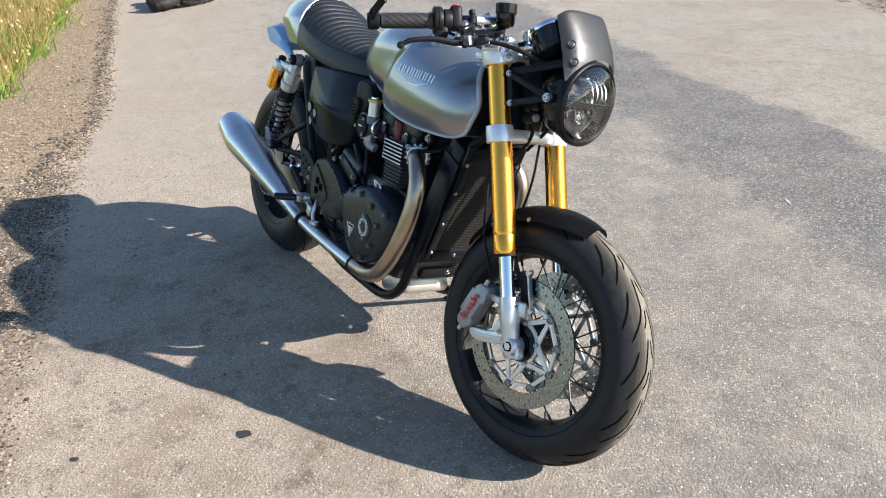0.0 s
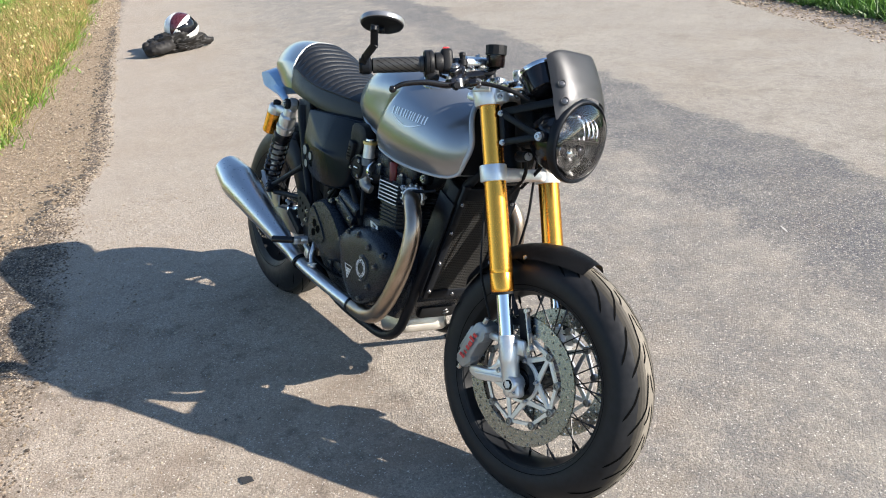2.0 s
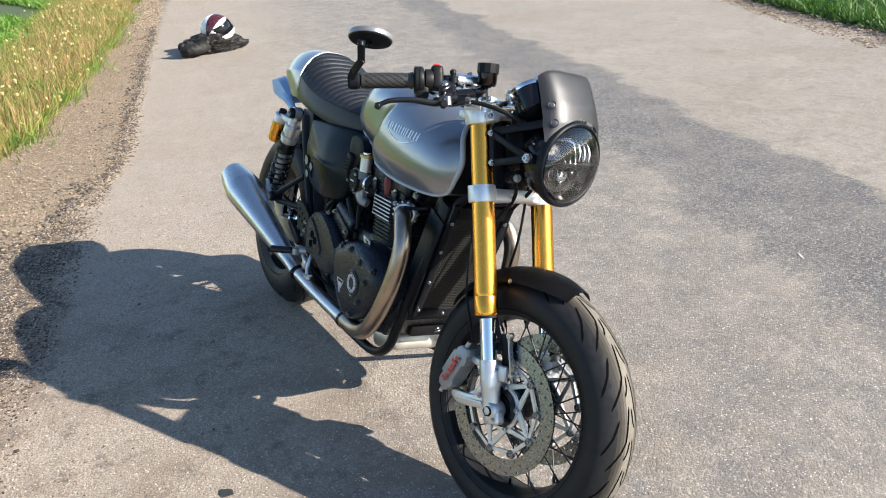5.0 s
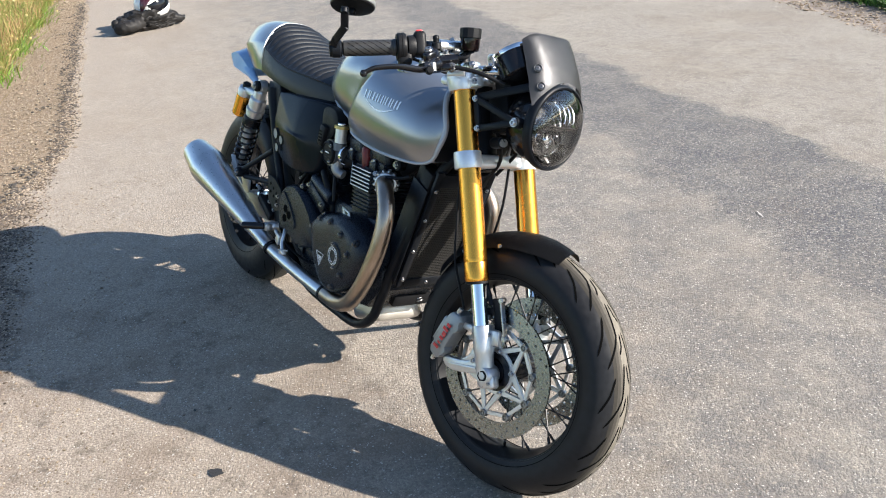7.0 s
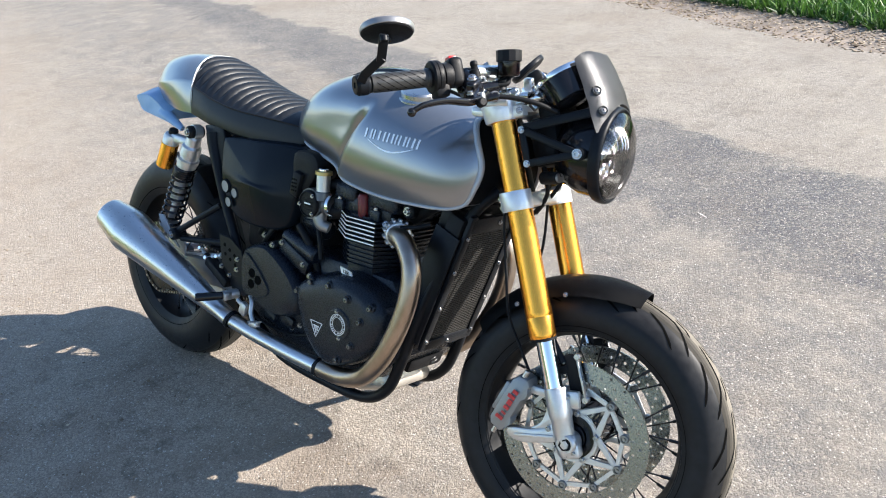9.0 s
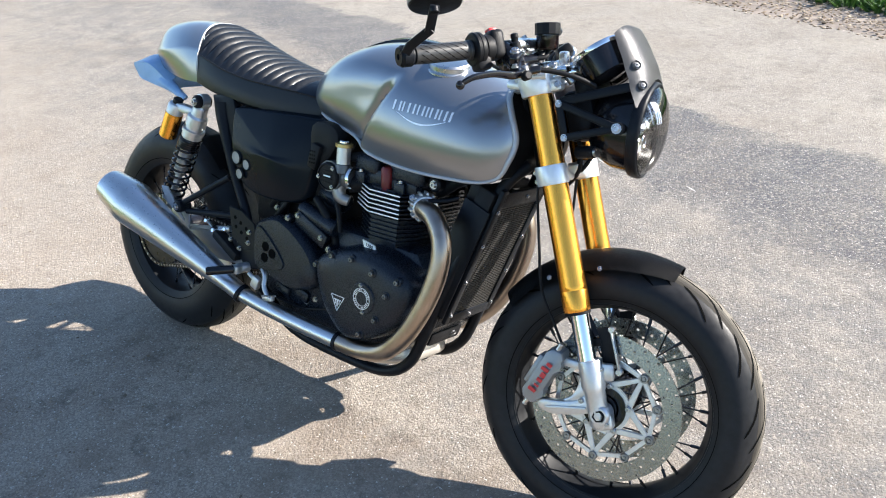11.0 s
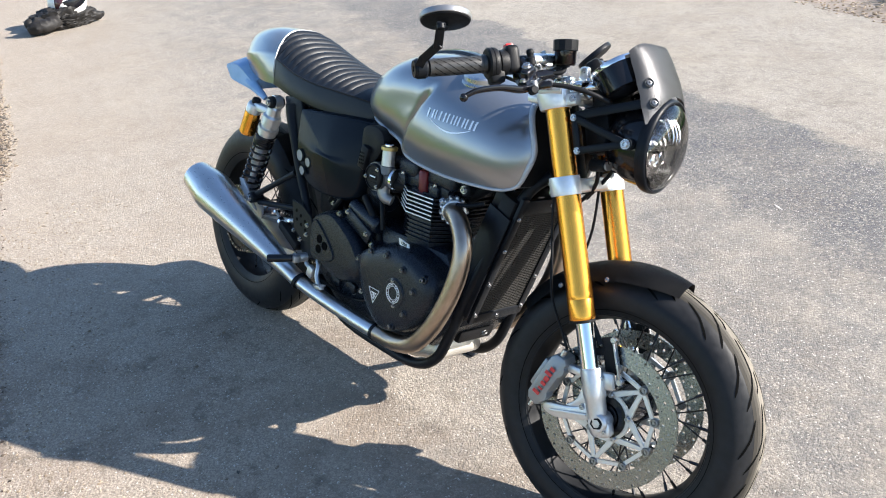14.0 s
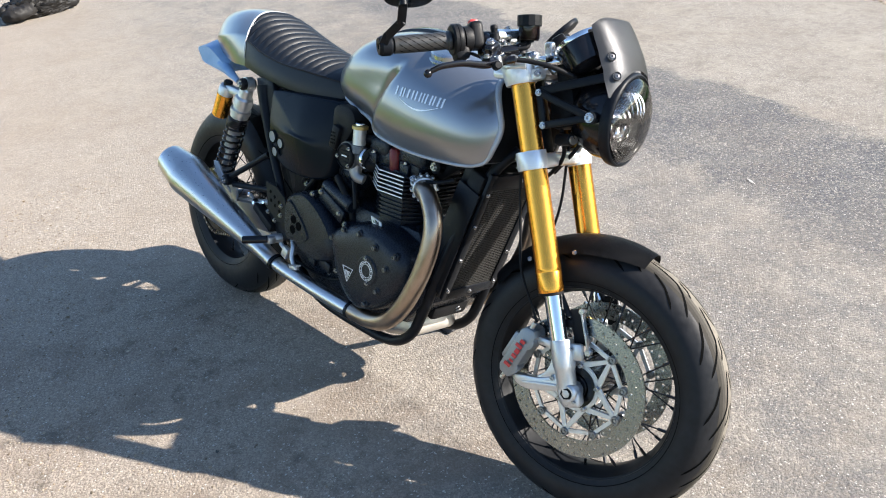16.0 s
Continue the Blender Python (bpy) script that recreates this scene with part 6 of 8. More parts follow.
for s in (-1, 1):
    for x0, w in ((0.198, 0.0054), (0.214, 0.0051), (0.223, 0.0044), (0.238, 0.0054), (0.252, 0.0049), (0.263, 0.0044), (0.276, 0.0049), (0.286, 0.0041), (0.2955, 0.0046), (0.309, 0.0051), (0.318, 0.0041), (0.331, 0.0051), (0.3425, 0.0049)):
        z = 0.828 - 0.0007 * (x0 - 0.197) / 0.0222
        h = 0.020
        bm = bmesh.new()
        grid = []
        for i in range(3):
            col = []
            for j in range(4):
                zz = z - h / 2 + h * j / 3
                p = on_flank(x0 + w * (i / 2 - 0.5) + 0.1 * (zz - z), zz, s)
                col.append((p.x, p.y + s * 0.0012, p.z))
            grid.append(col)
        loft(bm, grid, closed=False, cap=False)
        part("badge_bar", bm, BADGE, tank, "plain silver badge bar")
    bm = bmesh.new()
    rows = []
    for i in range(19):
        u = i / 18
        x = 0.206 + 0.128 * u
        z = 0.815 - 0.016 * math.sin(math.pi * u) - 0.003 * u
        w = 0.0013 * math.sin(math.pi * u) + 0.0005
        rows.append([on_flank(x, z - w, s) + Vector((0, s * 0.0012, 0)), on_flank(x, z + w, s) + Vector((0, s * 0.0012, 0))])
    loft(bm, rows, closed=False, cap=False)
    part("badge_bow", bm, BADGE, tank, "silver badge bow")
mm = along((0.262, -0.072, 0.908), (0.12, -0.25, 1))
bm = bmesh.new()
lathe(bm, [(0.050, -0.010), (0.050, 0.003), (0.047, 0.006), (0.044, 0.006), (0.044, 0.016), (0.041, 0.020), (0.014, 0.023), (0.0, 0.023)], mm, 44, False)
part("fuel_cap", bm, CAPMETAL, tank, "bright round fuel cap", 30)
bm = bmesh.new()
rows = []
for x in (0.0 + 0.02 * i for i in range(-6, 10)):
    z = tank_top(x) - 0.002
    rows.append([(x, -0.016, z - 0.002), (x, -0.014, z + 0.009), (x, 0, z + 0.013), (x, 0.014, z + 0.009), (x, 0.016, z - 0.002)])
loft(bm, rows, closed=False, cap=False)
part("tank_strap", bm, GLOSS, tank, "black strap along the tank crest")

# seat and cowl
SX = [-0.62, -0.55, -0.48, -0.42, -0.33, -0.24, -0.16, -0.11, -0.085]
seat_top = curve(SX, [0.922, 0.926, 0.914, 0.892, 0.859, 0.838, 0.826, 0.826, 0.815])
seat_low = curve(SX, [0.780, 0.776, 0.768, 0.759, 0.749, 0.742, 0.740, 0.745, 0.762])
seat_half = curve(SX, [0.118, 0.130, 0.138, 0.140, 0.136, 0.124, 0.108, 0.094, 0.084])


def seat_shear(x):
    return 0.062 * smooth01((-x - 0.20) / 0.30)


seam_z = curve(SX, [0.860, 0.852, 0.838, 0.822, 0.808, 0.803, 0.798, 0.793, 0.790])


def seat_ring(x, rib=0.0, n=56, grow=0.0):
    """Upright vinyl sides up to a seam, and a domed top with ribs across."""
    zb, zt, hw, zs, sh = seat_low(x), seat_top(x) + grow, seat_half(x) + grow, seam_z(x), seat_shear(x)
    side = [(1.03 - 0.06 * (1 - t) ** 3 - 0.10 * t, zb + (zs - zb) * t) for t in (i / 10 for i in range(11))]
    top = []
    for i in range(1, n):
        v = 0.93 * math.cos(math.pi * i / n)
        top.append((v, zs + (zt - zs) * (1 - abs(v / 0.93) ** 2.6)))
    pts = [(-y, z) for y, z in side] + [(-y, z) for y, z in top] + [(y, z) for y, z in reversed(side)]
    ring = []
    for k, (v, z) in enumerate(pts):
        xx = x - sh * (1 - min(1.0, abs(v)) ** 2)
        y = v * hw
        if rib and 11 <= k < 11 + n - 1:
            w = smooth01((0.93 - abs(v)) / 0.22) * smooth01((-0.160 - xx) / 0.03) * smooth01((x + 0.522) / 0.016)
            lift = 0.0145 * w * (abs(math.sin(math.pi * xx / rib)) ** 0.62 - 0.66)
            y, z = y + 0.5 * v * lift, z + lift * (1 - 0.5 * v * v)
        ring.append((xx, y, z))
    return ring


bm = bmesh.new()
sxs = [-0.520 + 0.435 * i / 290 for i in range(291)]
loft(bm, [seat_ring(x, 0.0290) for x in sxs], True, True)
seat = part("seat", bm, LEATHER, bike, "black ribbed bench seat", 80)
bm = bmesh.new()
for s in (-1, 1):
    pts = []
    for x in sxs[4::15]:
        r = seat_ring(x)
        p = r[10] if s < 0 else r[-11]
        pts.append((p[0], p[1] + s * 0.0002, p[2]))
    sweep(bm, pts, 0.0022, 6, 3)
part("seat_welt", bm, LEATHER, seat, "stitched seam welt")
bm = bmesh.new()
sweep(bm, seat_ring(-0.521, grow=0.0020)[3:-3], 0.0012, 8, 2)
part("piping", bm, PIPING, seat, "white piping at the cowl")
CX = [-0.826, -0.810, -0.770, -0.710, -0.64, -0.58, -0.522]
cowl_top = curve(CX, [0.824, 0.852, 0.880, 0.905, 0.920, 0.925, 0.9235])
cowl_low = curve(CX, [0.814, 0.805, 0.794, 0.782, 0.774, 0.771, 0.773])
cowl_half = curve(CX, [0.030, 0.054, 0.084, 0.108, 0.124, 0.131, 0.1315])
bm = bmesh.new()
cxs = [-0.826 + 0.304 * (i / 50) ** 1.3 for i in range(51)]


def cowl_ring(x, n=44):
    """The seat's section, growing rounder towards the tip."""
    zb, zt, hw = cowl_low(x), cowl_top(x), cowl_half(x)
    u = smooth01((x + 0.815) / 0.29)
    zs = zb + (0.40 + 0.185 * u) * (zt - zb)
    half = [(1.0 - (0.35 - 0.30 * u) * (1 - t) ** 2 - 0.07 * t ** 2 * u, zb + (zs - zb) * t) for t in (i / 10 for i in range(11))]
    edge = half[-1][0]
    for i in range(1, n // 2 + 1):
        v = math.cos(math.pi * i / n)
        half.append((edge * v, zs + (zt - zs) * (1 - v ** (2.6 - 0.4 * (1 - u)))))
    pts = [(-v, z) for v, z in half] + [(v, z) for v, z in reversed(half[:-1])]
    sh = 0.062 * smooth01((x + 0.815) / 0.10)
    return [(x - sh * (1 - min(1.0, abs(v)) ** 2), v * hw, z) for v, z in pts]


loft(bm, [cowl_ring(x) for x in cxs], True, True)
part("seat_cowl", bm, PAINT, bike, "metallic grey humped seat cowl", 60)
# blue panel below the tail: a wide, slightly crumpled wedge with an arched top and square rear corners
bm = bmesh.new()
BX = [-0.862, -0.830, -0.783, -0.729, -0.659, -0.616]
blue_low = curve(BX, [0.775, 0.7465, 0.737, 0.730, 0.7185, 0.711])
blue_edge = curve(BX, [0.783, 0.789, 0.788, 0.763, 0.731, 0.720])
blue_crest = curve(BX, [0.797, 0.812, 0.815, 0.795, 0.765, 0.742])
blue_half = curve(BX, [0.098, 0.100, 0.100, 0.098, 0.094, 0.088])
rows = []
for i in range(29):
    x = -0.862 + 0.166 * i / 28
    zl, ze, zt, hy = blue_low(x), blue_edge(x), blue_crest(x), blue_half(x)
    sec = [(-1.0, zl + (ze - zl) * k / 5) for k in range(5)] + [(u / 10, ze + (zt - ze) * (1 - (u / 10) ** 2)) for u in range(-10, 11)]
    sec += [(1.0, ze + (zl - ze) * k / 5) for k in range(1, 6)] + [(u / 8, zl + 0.012 * (1 - (u / 8) ** 2)) for u in range(7, -8, -1)]
    row = []
    for u, z in sec:
        p = Vector((x - 0.020 * (1 - u * u) * (1 - i / 28), u * hy, z))
        row.append(p + Vector((0, u, 0.4)) * (0.003 * noise.noise(p * 24) + 0.003 * abs(noise.noise(Vector((p.x * 8, p.y * 30, p.z * 34))))))
    rows.append(row)
loft(bm, rows)
# its two arms run forward along the flanks
for s in (-1, 1):
    sweep(bm, [(-0.735, s * 0.088, 0.752), (-0.700, s * 0.091, 0.742), (-0.655, s * 0.095, 0.728), (-0.616, s * 0.098, 0.716)], [0.020, 0.017, 0.012, 0.008], 14, 5, 0.6)
part("tail_panel", bm, BLUE, bike, "pale blue creased panel under the tail", 40)


def pillow(bm, outline, levels):
    """A domed cover: its outline shrinks towards its middle, level by level (y, scale)."""
    cx = sum(p[0] for p in outline) / len(outline)
    cz = sum(p[1] for p in outline) / len(outline)
    loft(bm, [[(cx + (x - cx) * k, y, cz + (z - cz) * k) for x, z in outline] for y, k in levels])


VENT = material("grey_vent_mesh", (0.36, 0.36, 0.34), 0.5, 0.3, vary=0.3, grain=700, bump=0.6, bump_scale=900)
# side covers
SIDE_LINE = rounded([(-0.366, 0.722), (-0.345, 0.740), (-0.22, 0.748), (-0.10, 0.752), (-0.050, 0.742), (-0.040, 0.705), (-0.066, 0.635), (-0.088, 0.560), (-0.125, 0.532), (-0.20, 0.524), (-0.275, 0.530), (-0.322, 0.556), (-0.352, 0.630)], 4)
for s in (-1, 1):
    bm = bmesh.new()
    tb = bmesh.new()
    pillow(tb, SIDE_LINE, [(s * 0.070, 0.98), (s * 0.125, 1.0), (s * 0.140, 0.985), (s * 0.150, 0.955)] + [(s * (0.1535 + 0.0110 * math.sin(k / 34 * math.pi / 2)), 0.93 - 0.92 * k / 34) for k in range(35)])
    for v in tb.verts:
        # a crease across: the upper part leans in
        if abs(v.co.y) > 0.12:
            crease = 0.648 - 0.08 * (v.co.x + 0.32)
            h = v.co.z - crease
            fade = smooth01((-0.10 - v.co.x) / 0.08)
            v.co.y -= s * (0.0035 * fade * smooth01((h + 0.002) / 0.008) + (0.14 * h if h > 0 else 0.07 * -h))
            v.co.y -= s * 0.034 * smooth01((v.co.x + 0.21) / 0.20)
    merge(bm, tb)
    cover = part("side_cover", bm, SIDE, bike, "glossy dark side cover with three round vents", 40)
    if s < 0:
        for x, z, r in ((-0.319, 0.613, 0.0165), (-0.279, 0.602, 0.0135), (-0.304, 0.574, 0.0135)):
            bm = bmesh.new()
            lathe(bm, [(r + 0.0025, 0.0), (r + 0.001, 0.003), (r - 0.001, 0.003), (r - 0.001, -0.002)], along((x, -0.1570, z), (0, -1, -0.06)), 26, False)
            part("vent_rim", bm, SIDE, cover)
            bm = bmesh.new()
            lathe(bm, [(r - 0.0005, 0.0012), (0, 0.0014)], along((x, -0.1570, z), (0, -1, -0.06)), 24, False)
            part("vent_mesh", bm, VENT, cover, "grey vent mesh")

    bm = bmesh.new()
    pillow(bm, rounded([(-0.085, 0.735), (-0.02, 0.745), (0.005, 0.715), (-0.015, 0.675), (-0.040, 0.650), (-0.075, 0.64)], 4), [(s * 0.06, 1.0), (s * 0.118, 1.0), (s * 0.127, 0.96), (s * 0.130, 0.8), (s * 0.130, 0.4)])
    part("intake_cover", bm, PLASTIC, bike, "black plastic intake cover")

# frame
for name, pts, r in (
    ("top_tube", [(0.48, 0, 0.80), (0.30, 0, 0.76), (0.05, 0, 0.735), (-0.20, 0, 0.735)], 0.024),
    ("cross_tube", [(-0.42, -0.13, 0.735), (-0.42, 0.13, 0.735)], 0.010),
    ("cross_tube", [(-0.55, -0.100, 0.775), (-0.55, 0.100, 0.775)], 0.010)):
    bm = bmesh.new()
    sweep(bm, pts, r, 14, 5)
    part(name, bm, SATIN, bike, "black frame tube")
for s in (-1, 1):
    for name, pts, r in (
        ("down_tube", [(0.465, s * 0.03, 0.74), (0.425, s * 0.065, 0.68), (0.345, s * 0.09, 0.480), (0.290, s * 0.10, 0.310), (0.255, s * 0.10, 0.235), (0.190, s * 0.10, 0.192), (0.08, s * 0.10, 0.182), (-0.12, s * 0.11, 0.20), (-0.24, s * 0.12, 0.28)], 0.0135),
        ("seat_rail", [(0.05, s * 0.06, 0.725), (-0.12, s * 0.085, 0.745), (-0.30, s * 0.112, 0.748), (-0.46, s * 0.112, 0.762), (-0.60, s * 0.100, 0.790)], 0.011),
        ("rear_strut", [(-0.418, s * 0.128, 0.735), (-0.405, s * 0.130, 0.690), (-0.345, s * 0.135, 0.560), (-0.290, s * 0.140, 0.470), (-0.27, s * 0.135, 0.40)], [0.021, 0.019, 0.014, 0.0115, 0.0105]),
        ("side_tube", [(0.20, s * 0.05, 0.70), (0.10, s * 0.09, 0.690), (-0.02, s * 0.10, 0.66), (-0.16, s * 0.10, 0.56), (-0.22, s * 0.11, 0.42)], 0.012)):
        bm = bmesh.new()
        sweep(bm, pts, r, 14, 6)
        part(name, bm, SATIN, bike, "black frame tube")
    bm = bmesh.new()
    prism(bm, [(-0.452, 0.752), (-0.372, 0.762), (-0.362, 0.735), (-0.352, 0.690), (-0.348, 0.620), (-0.366, 0.600), (-0.392, 0.650), (-0.425, 0.695), (-0.444, 0.722)], s * 0.112, s * 0.134, 0.004)
    part("frame_gusset", bm, SATIN, bike, "black frame plate below the seat")
    bm = bmesh.new()
    for p, q in (((-0.365, s * 0.138, 0.550), (-0.520, s * 0.172, 0.448)), ((-0.500, s * 0.168, 0.432), (-0.345, s * 0.142, 0.452)), ((-0.345, s * 0.142, 0.452), (-0.290, s * 0.140, 0.440))):
        sweep(bm, [p, (Vector(p) + Vector(q)) / 2, q], 0.0085, 12, 4)
    rod(bm, (-0.520, s * 0.150, 0.442), (-0.520, s * 0.190, 0.442), 0.0165, seg=20, bev=0.003)
    rb = part("rear_bracket", bm, SATIN, bike, "black forked silencer bracket")
    bolt(rb, (-0.520, s * 0.190, 0.442), (0, s, 0), BOLT_L)

for s in (-1, 1):
    bm = bmesh.new()
    prism(bm, rounded([(-0.652, 0.410), (-0.578, 0.433), (-0.548, 0.418), (-0.540, 0.378), (-0.560, 0.350), (-0.640, 0.350)], 3), min(s * 0.128, s * 0.134), max(s * 0.128, s * 0.134), 0.0015)
    part("hanger_plate", bm, YOKE_METAL, bike, "pale aluminium plate inside the silencer")
# swing arm
bm = bmesh.new()
for s in (-1, 1):
    prism(bm, [(-0.18, 0.335), (-0.18, 0.395), (-0.30, 0.400), (-0.52, 0.372), (-0.70, 0.345), (-0.765, 0.335), (-0.765, 0.290), (-0.70, 0.282), (-0.45, 0.310)], s * 0.105, s * 0.135, 0.006)
box(bm, 0.10, 0.22, 0.07, Matrix.Translation((-0.33, 0, 0.36)), 0.012)
arm = part("swing_arm", bm, material("grey_cast_arm", (0.36, 0.365, 0.37), 0.45, 0.7, vary=0.1, grain=120), bike, "grey cast aluminium swing arm")
for s in (-1, 1):
    bm = bmesh.new()
    rod(bm, (-0.715, s * 0.09, 0.314), (-0.715, s * 0.152, 0.314), 0.015, seg=6)
    part("axle_nut", bm, BOLT, arm)
# chain
bm = bmesh.new()
loop = [(-0.715 + 0.105 * math.cos(a), 0.314 + 0.105 * math.sin(a)) for a in (math.pi / 2 + math.pi * i / 16 for i in range(17))] + [(-0.20 + 0.035 * math.cos(a), 0.36 + 0.035 * math.sin(a)) for a in (-math.pi / 2 + math.pi * i / 8 for i in range(9))]
full = []
for (x0, z0), (x1, z1) in zip(loop, loop[1:] + loop[:1]):
    k = max(1, int(math.hypot(x1 - x0, z1 - z0) / 0.0135))
    full += [((x0 + (x1 - x0) * i / k), (z0 + (z1 - z0) * i / k)) for i in range(k)]
for (x0, z0), (x1, z1) in zip(full, full[1:] + full[:1]):
    mid = Vector(((x0 + x1) / 2, -0.101, (z0 + z1) / 2))
    box(bm, math.hypot(x1 - x0, z1 - z0) * 0.92, 0.012, 0.0105, Matrix.Translation(mid) @ Matrix.Rotation(-math.atan2(z1 - z0, x1 - x0), 4, "Y"), 0)
part("chain", bm, SPOKE, bike, "dark steel drive chain")
bm = bmesh.new()
for x0, z0 in full:
    rod(bm, (x0, -0.1085, z0), (x0, -0.094, z0), 0.0033, seg=8)
tagged(part("chain_pin", bm, BOLT, bike, "bright chain pins"), kind="stuff")

LABEL = material("violet_label", (0.12, 0.08, 0.10), 0.5, vary=0.3, grain=200)
# shock absorbers
for s in (-1, 1):
    top, low = Vector((-0.480, s * 0.142, 0.729)), Vector((-0.614, s * 0.150, 0.408))
    d = (low - top).normalized()
    L = (low - top).length
    mm = along(top, d, (0, 1, 0))
    bm = bmesh.new()
    lathe(bm, [(0.016, 0.012), (0.020, 0.018), (0.021, 0.040), (0.0265, 0.046), (0.0275, 0.060), (0.0275, 0.072), (0.0235, 0.075), (0.0235, 0.082), (0.0300, 0.084), (0.0300, 0.094), (0.0270, 0.096), (0.0270, 0.108), (0.018, 0.109)], mm, 32)
    lathe(bm, [(0.0115, -0.012), (0.0200, -0.011), (0.0200, 0.011), (0.0115, 0.012)], along(top, (0, 1, 0)), 26, False, True)
    shock = part("shock_absorber", bm, ALLOY, bike, "aluminium shock absorber with black spring", 30)
    bm = bmesh.new()
    lathe(bm, [(0.0195, 0.105), (0.0195, 0.158), (0.0185, 0.160), (0.0185, 0.214), (0.0150, 0.217), (0.0150, 0.226), (0.0095, 0.228), (0.0095, L)], mm, 24)
    lathe(bm, [(0.019, L - 0.052), (0.028, L - 0.050), (0.028, L - 0.042), (0.019, L - 0.040)], mm, 24)
    part("damper", bm, ALLOY, shock, "bright damper body")
    bm = bmesh.new()
    turns, z0, z1 = 13, 0.108, L - 0.050
    pts = []
    for i in range(turns * 20 + 1):
        t = i / (turns * 20)
        # close coils above, open ones below
        zz = z0 + (z1 - z0) * (0.42 * t if t < 0.42 else 0.1764 + 0.8236 * (t - 0.42) / 0.58)
        a = 2 * math.pi * turns * t
        pts.append(mm @ Vector((0.0280 * math.cos(a), 0.0280 * math.sin(a), zz)))
    sweep(bm, pts, 0.0036, 7, 1)
    part("spring", bm, GLOSS, shock, "black coil spring")
    bm = bmesh.new()
    rod(bm, top + Vector((0, s * -0.020, 0)), top + Vector((0, s * 0.026, 0)), 0.017, seg=24, bev=0.004)
    part("top_bush", bm, PLASTIC, shock, "black rubber bush")
    bolt(shock, top + Vector((0, s * 0.026, 0)), (0, s, 0), BOLT_L)
    # reservoir beside it
    rt = top + Vector((-0.088, s * 0.016, -0.019))
    rd = d.copy()
    bm = bmesh.new()
    lathe(bm, [(0.020, 0.026), (0.0235, 0.028), (0.0235, 0.098), (0.021, 0.101), (0, 0.101)], along(rt, rd), 28)
    part("piggyback_reservoir", bm, GOLD, shock, "gold piggyback reservoir", 30)
    bm = bmesh.new()
    lathe_m = along(rt, rd)
    rows = [[lathe_m @ Vector((0.0238 * math.cos(a), 0.0238 * math.sin(a), h)) for a in (radians(v) for v in range(s * -90 - 30 + (180 if s > 0 else 0) * 0, s * -90 + 31, 10))] for h in (0.050, 0.074)]
    loft(bm, rows, closed=False, cap=False)
    part("reservoir_label", bm, LABEL, shock, "small dull violet label")
    bm = bmesh.new()
    lathe(bm, [(0.010, -0.004), (0.020, 0.0), (0.0225, 0.006), (0.0225, 0.027), (0.0, 0.027)], along(rt, rd), 26)
    p, q = rt + rd * 0.006, top + d * 0.036
    box(bm, 0.026, 0.022, (q - p).length, along((p + q) / 2, q - p), 0.005)
    part("reservoir_head", bm, ALLOY, shock, "aluminium reservoir head", 35)
    bm = bmesh.new()
    lathe(bm, [(0.011, -0.016), (0.013, -0.014), (0.013, -0.001), (0.011, 0.0)], along(rt, rd), 20)
    part("reservoir_knob", bm, PLASTIC, shock, "black knob")

BOLT_D = finish("bolt", (lambda b: (lathe(b, [(0.0055, 0), (0.0055, 0.005), (0.0047, 0.006), (0.0028, 0.006), (0.0026, 0.003), (0, 0.003)], None, 12), b)[1])(bmesh.new()), SATIN_BOLT, 30)
# engine
bm = bmesh.new()
prism(bm, [(-0.205, 0.300), (-0.215, 0.42), (-0.16, 0.50), (-0.02, 0.515), (0.05, 0.505), (0.26, 0.505), (0.300, 0.44), (0.300, 0.33), (0.24, 0.262), (0.10, 0.235), (-0.12, 0.245)], -0.115, 0.115, 0.012)
engine = part("engine", bm, POWDER, bike, "black powder coated parallel twin engine")
CLUTCH = rounded([(0.004, 0.437), (0.055, 0.470), (0.135, 0.497), (0.204, 0.497), (0.264, 0.481), (0.300, 0.455), (0.305, 0.410), (0.277, 0.350), (0.223, 0.305), (0.150, 0.272), (0.100, 0.274), (0.045, 0.319), (0.012, 0.380)], 4)
for s in (-1, 1):
    bm = bmesh.new()
    pillow(bm, CLUTCH, [(s * 0.10, 1.0), (s * 0.136, 1.0), (s * 0.152, 0.992), (s * 0.166, 0.970), (s * 0.177, 0.930), (s * 0.185, 0.870), (s * 0.190, 0.79), (s * 0.193, 0.68), (s * 0.194, 0.5), (s * 0.1945, 0.25)])
    part("clutch_cover" if s < 0 else "alternator_cover", bm, POWDER, engine, "black engine side cover", 40)
for x, z in ((0.012, 0.424), (0.069, 0.462), (0.137, 0.472), (0.203, 0.458), (0.247, 0.418), (0.222, 0.354), (0.176, 0.305), (0.270, 0.455)):
    k = max(0.5, min(0.99, math.hypot(x - 0.160, z - 0.385) / max(math.hypot(p[0] - 0.160, p[1] - 0.385) * (((p[0] - 0.160) * (x - 0.160) + (p[1] - 0.385) * (z - 0.385)) / (math.hypot(p[0] - 0.160, p[1] - 0.385) * math.hypot(x - 0.160, z - 0.385))) ** 9 for p in CLUTCH)))
    yb = -float(np.interp(k, (0.68, 0.79, 0.87, 0.93, 0.97, 0.992), (0.193, 0.190, 0.185, 0.177, 0.166, 0.152))) - 0.004
    bm = bmesh.new()
    lathe(bm, [(0.0115, -0.030), (0.0105, -0.003), (0.0085, -0.001), (0.0, -0.001)], along((x, yb, z), RIGHT), 18)
    part("bolt_boss", bm, POWDER, engine)
    bolt(engine, (x, yb, z), RIGHT, BOLT_D)
bm = bmesh.new()
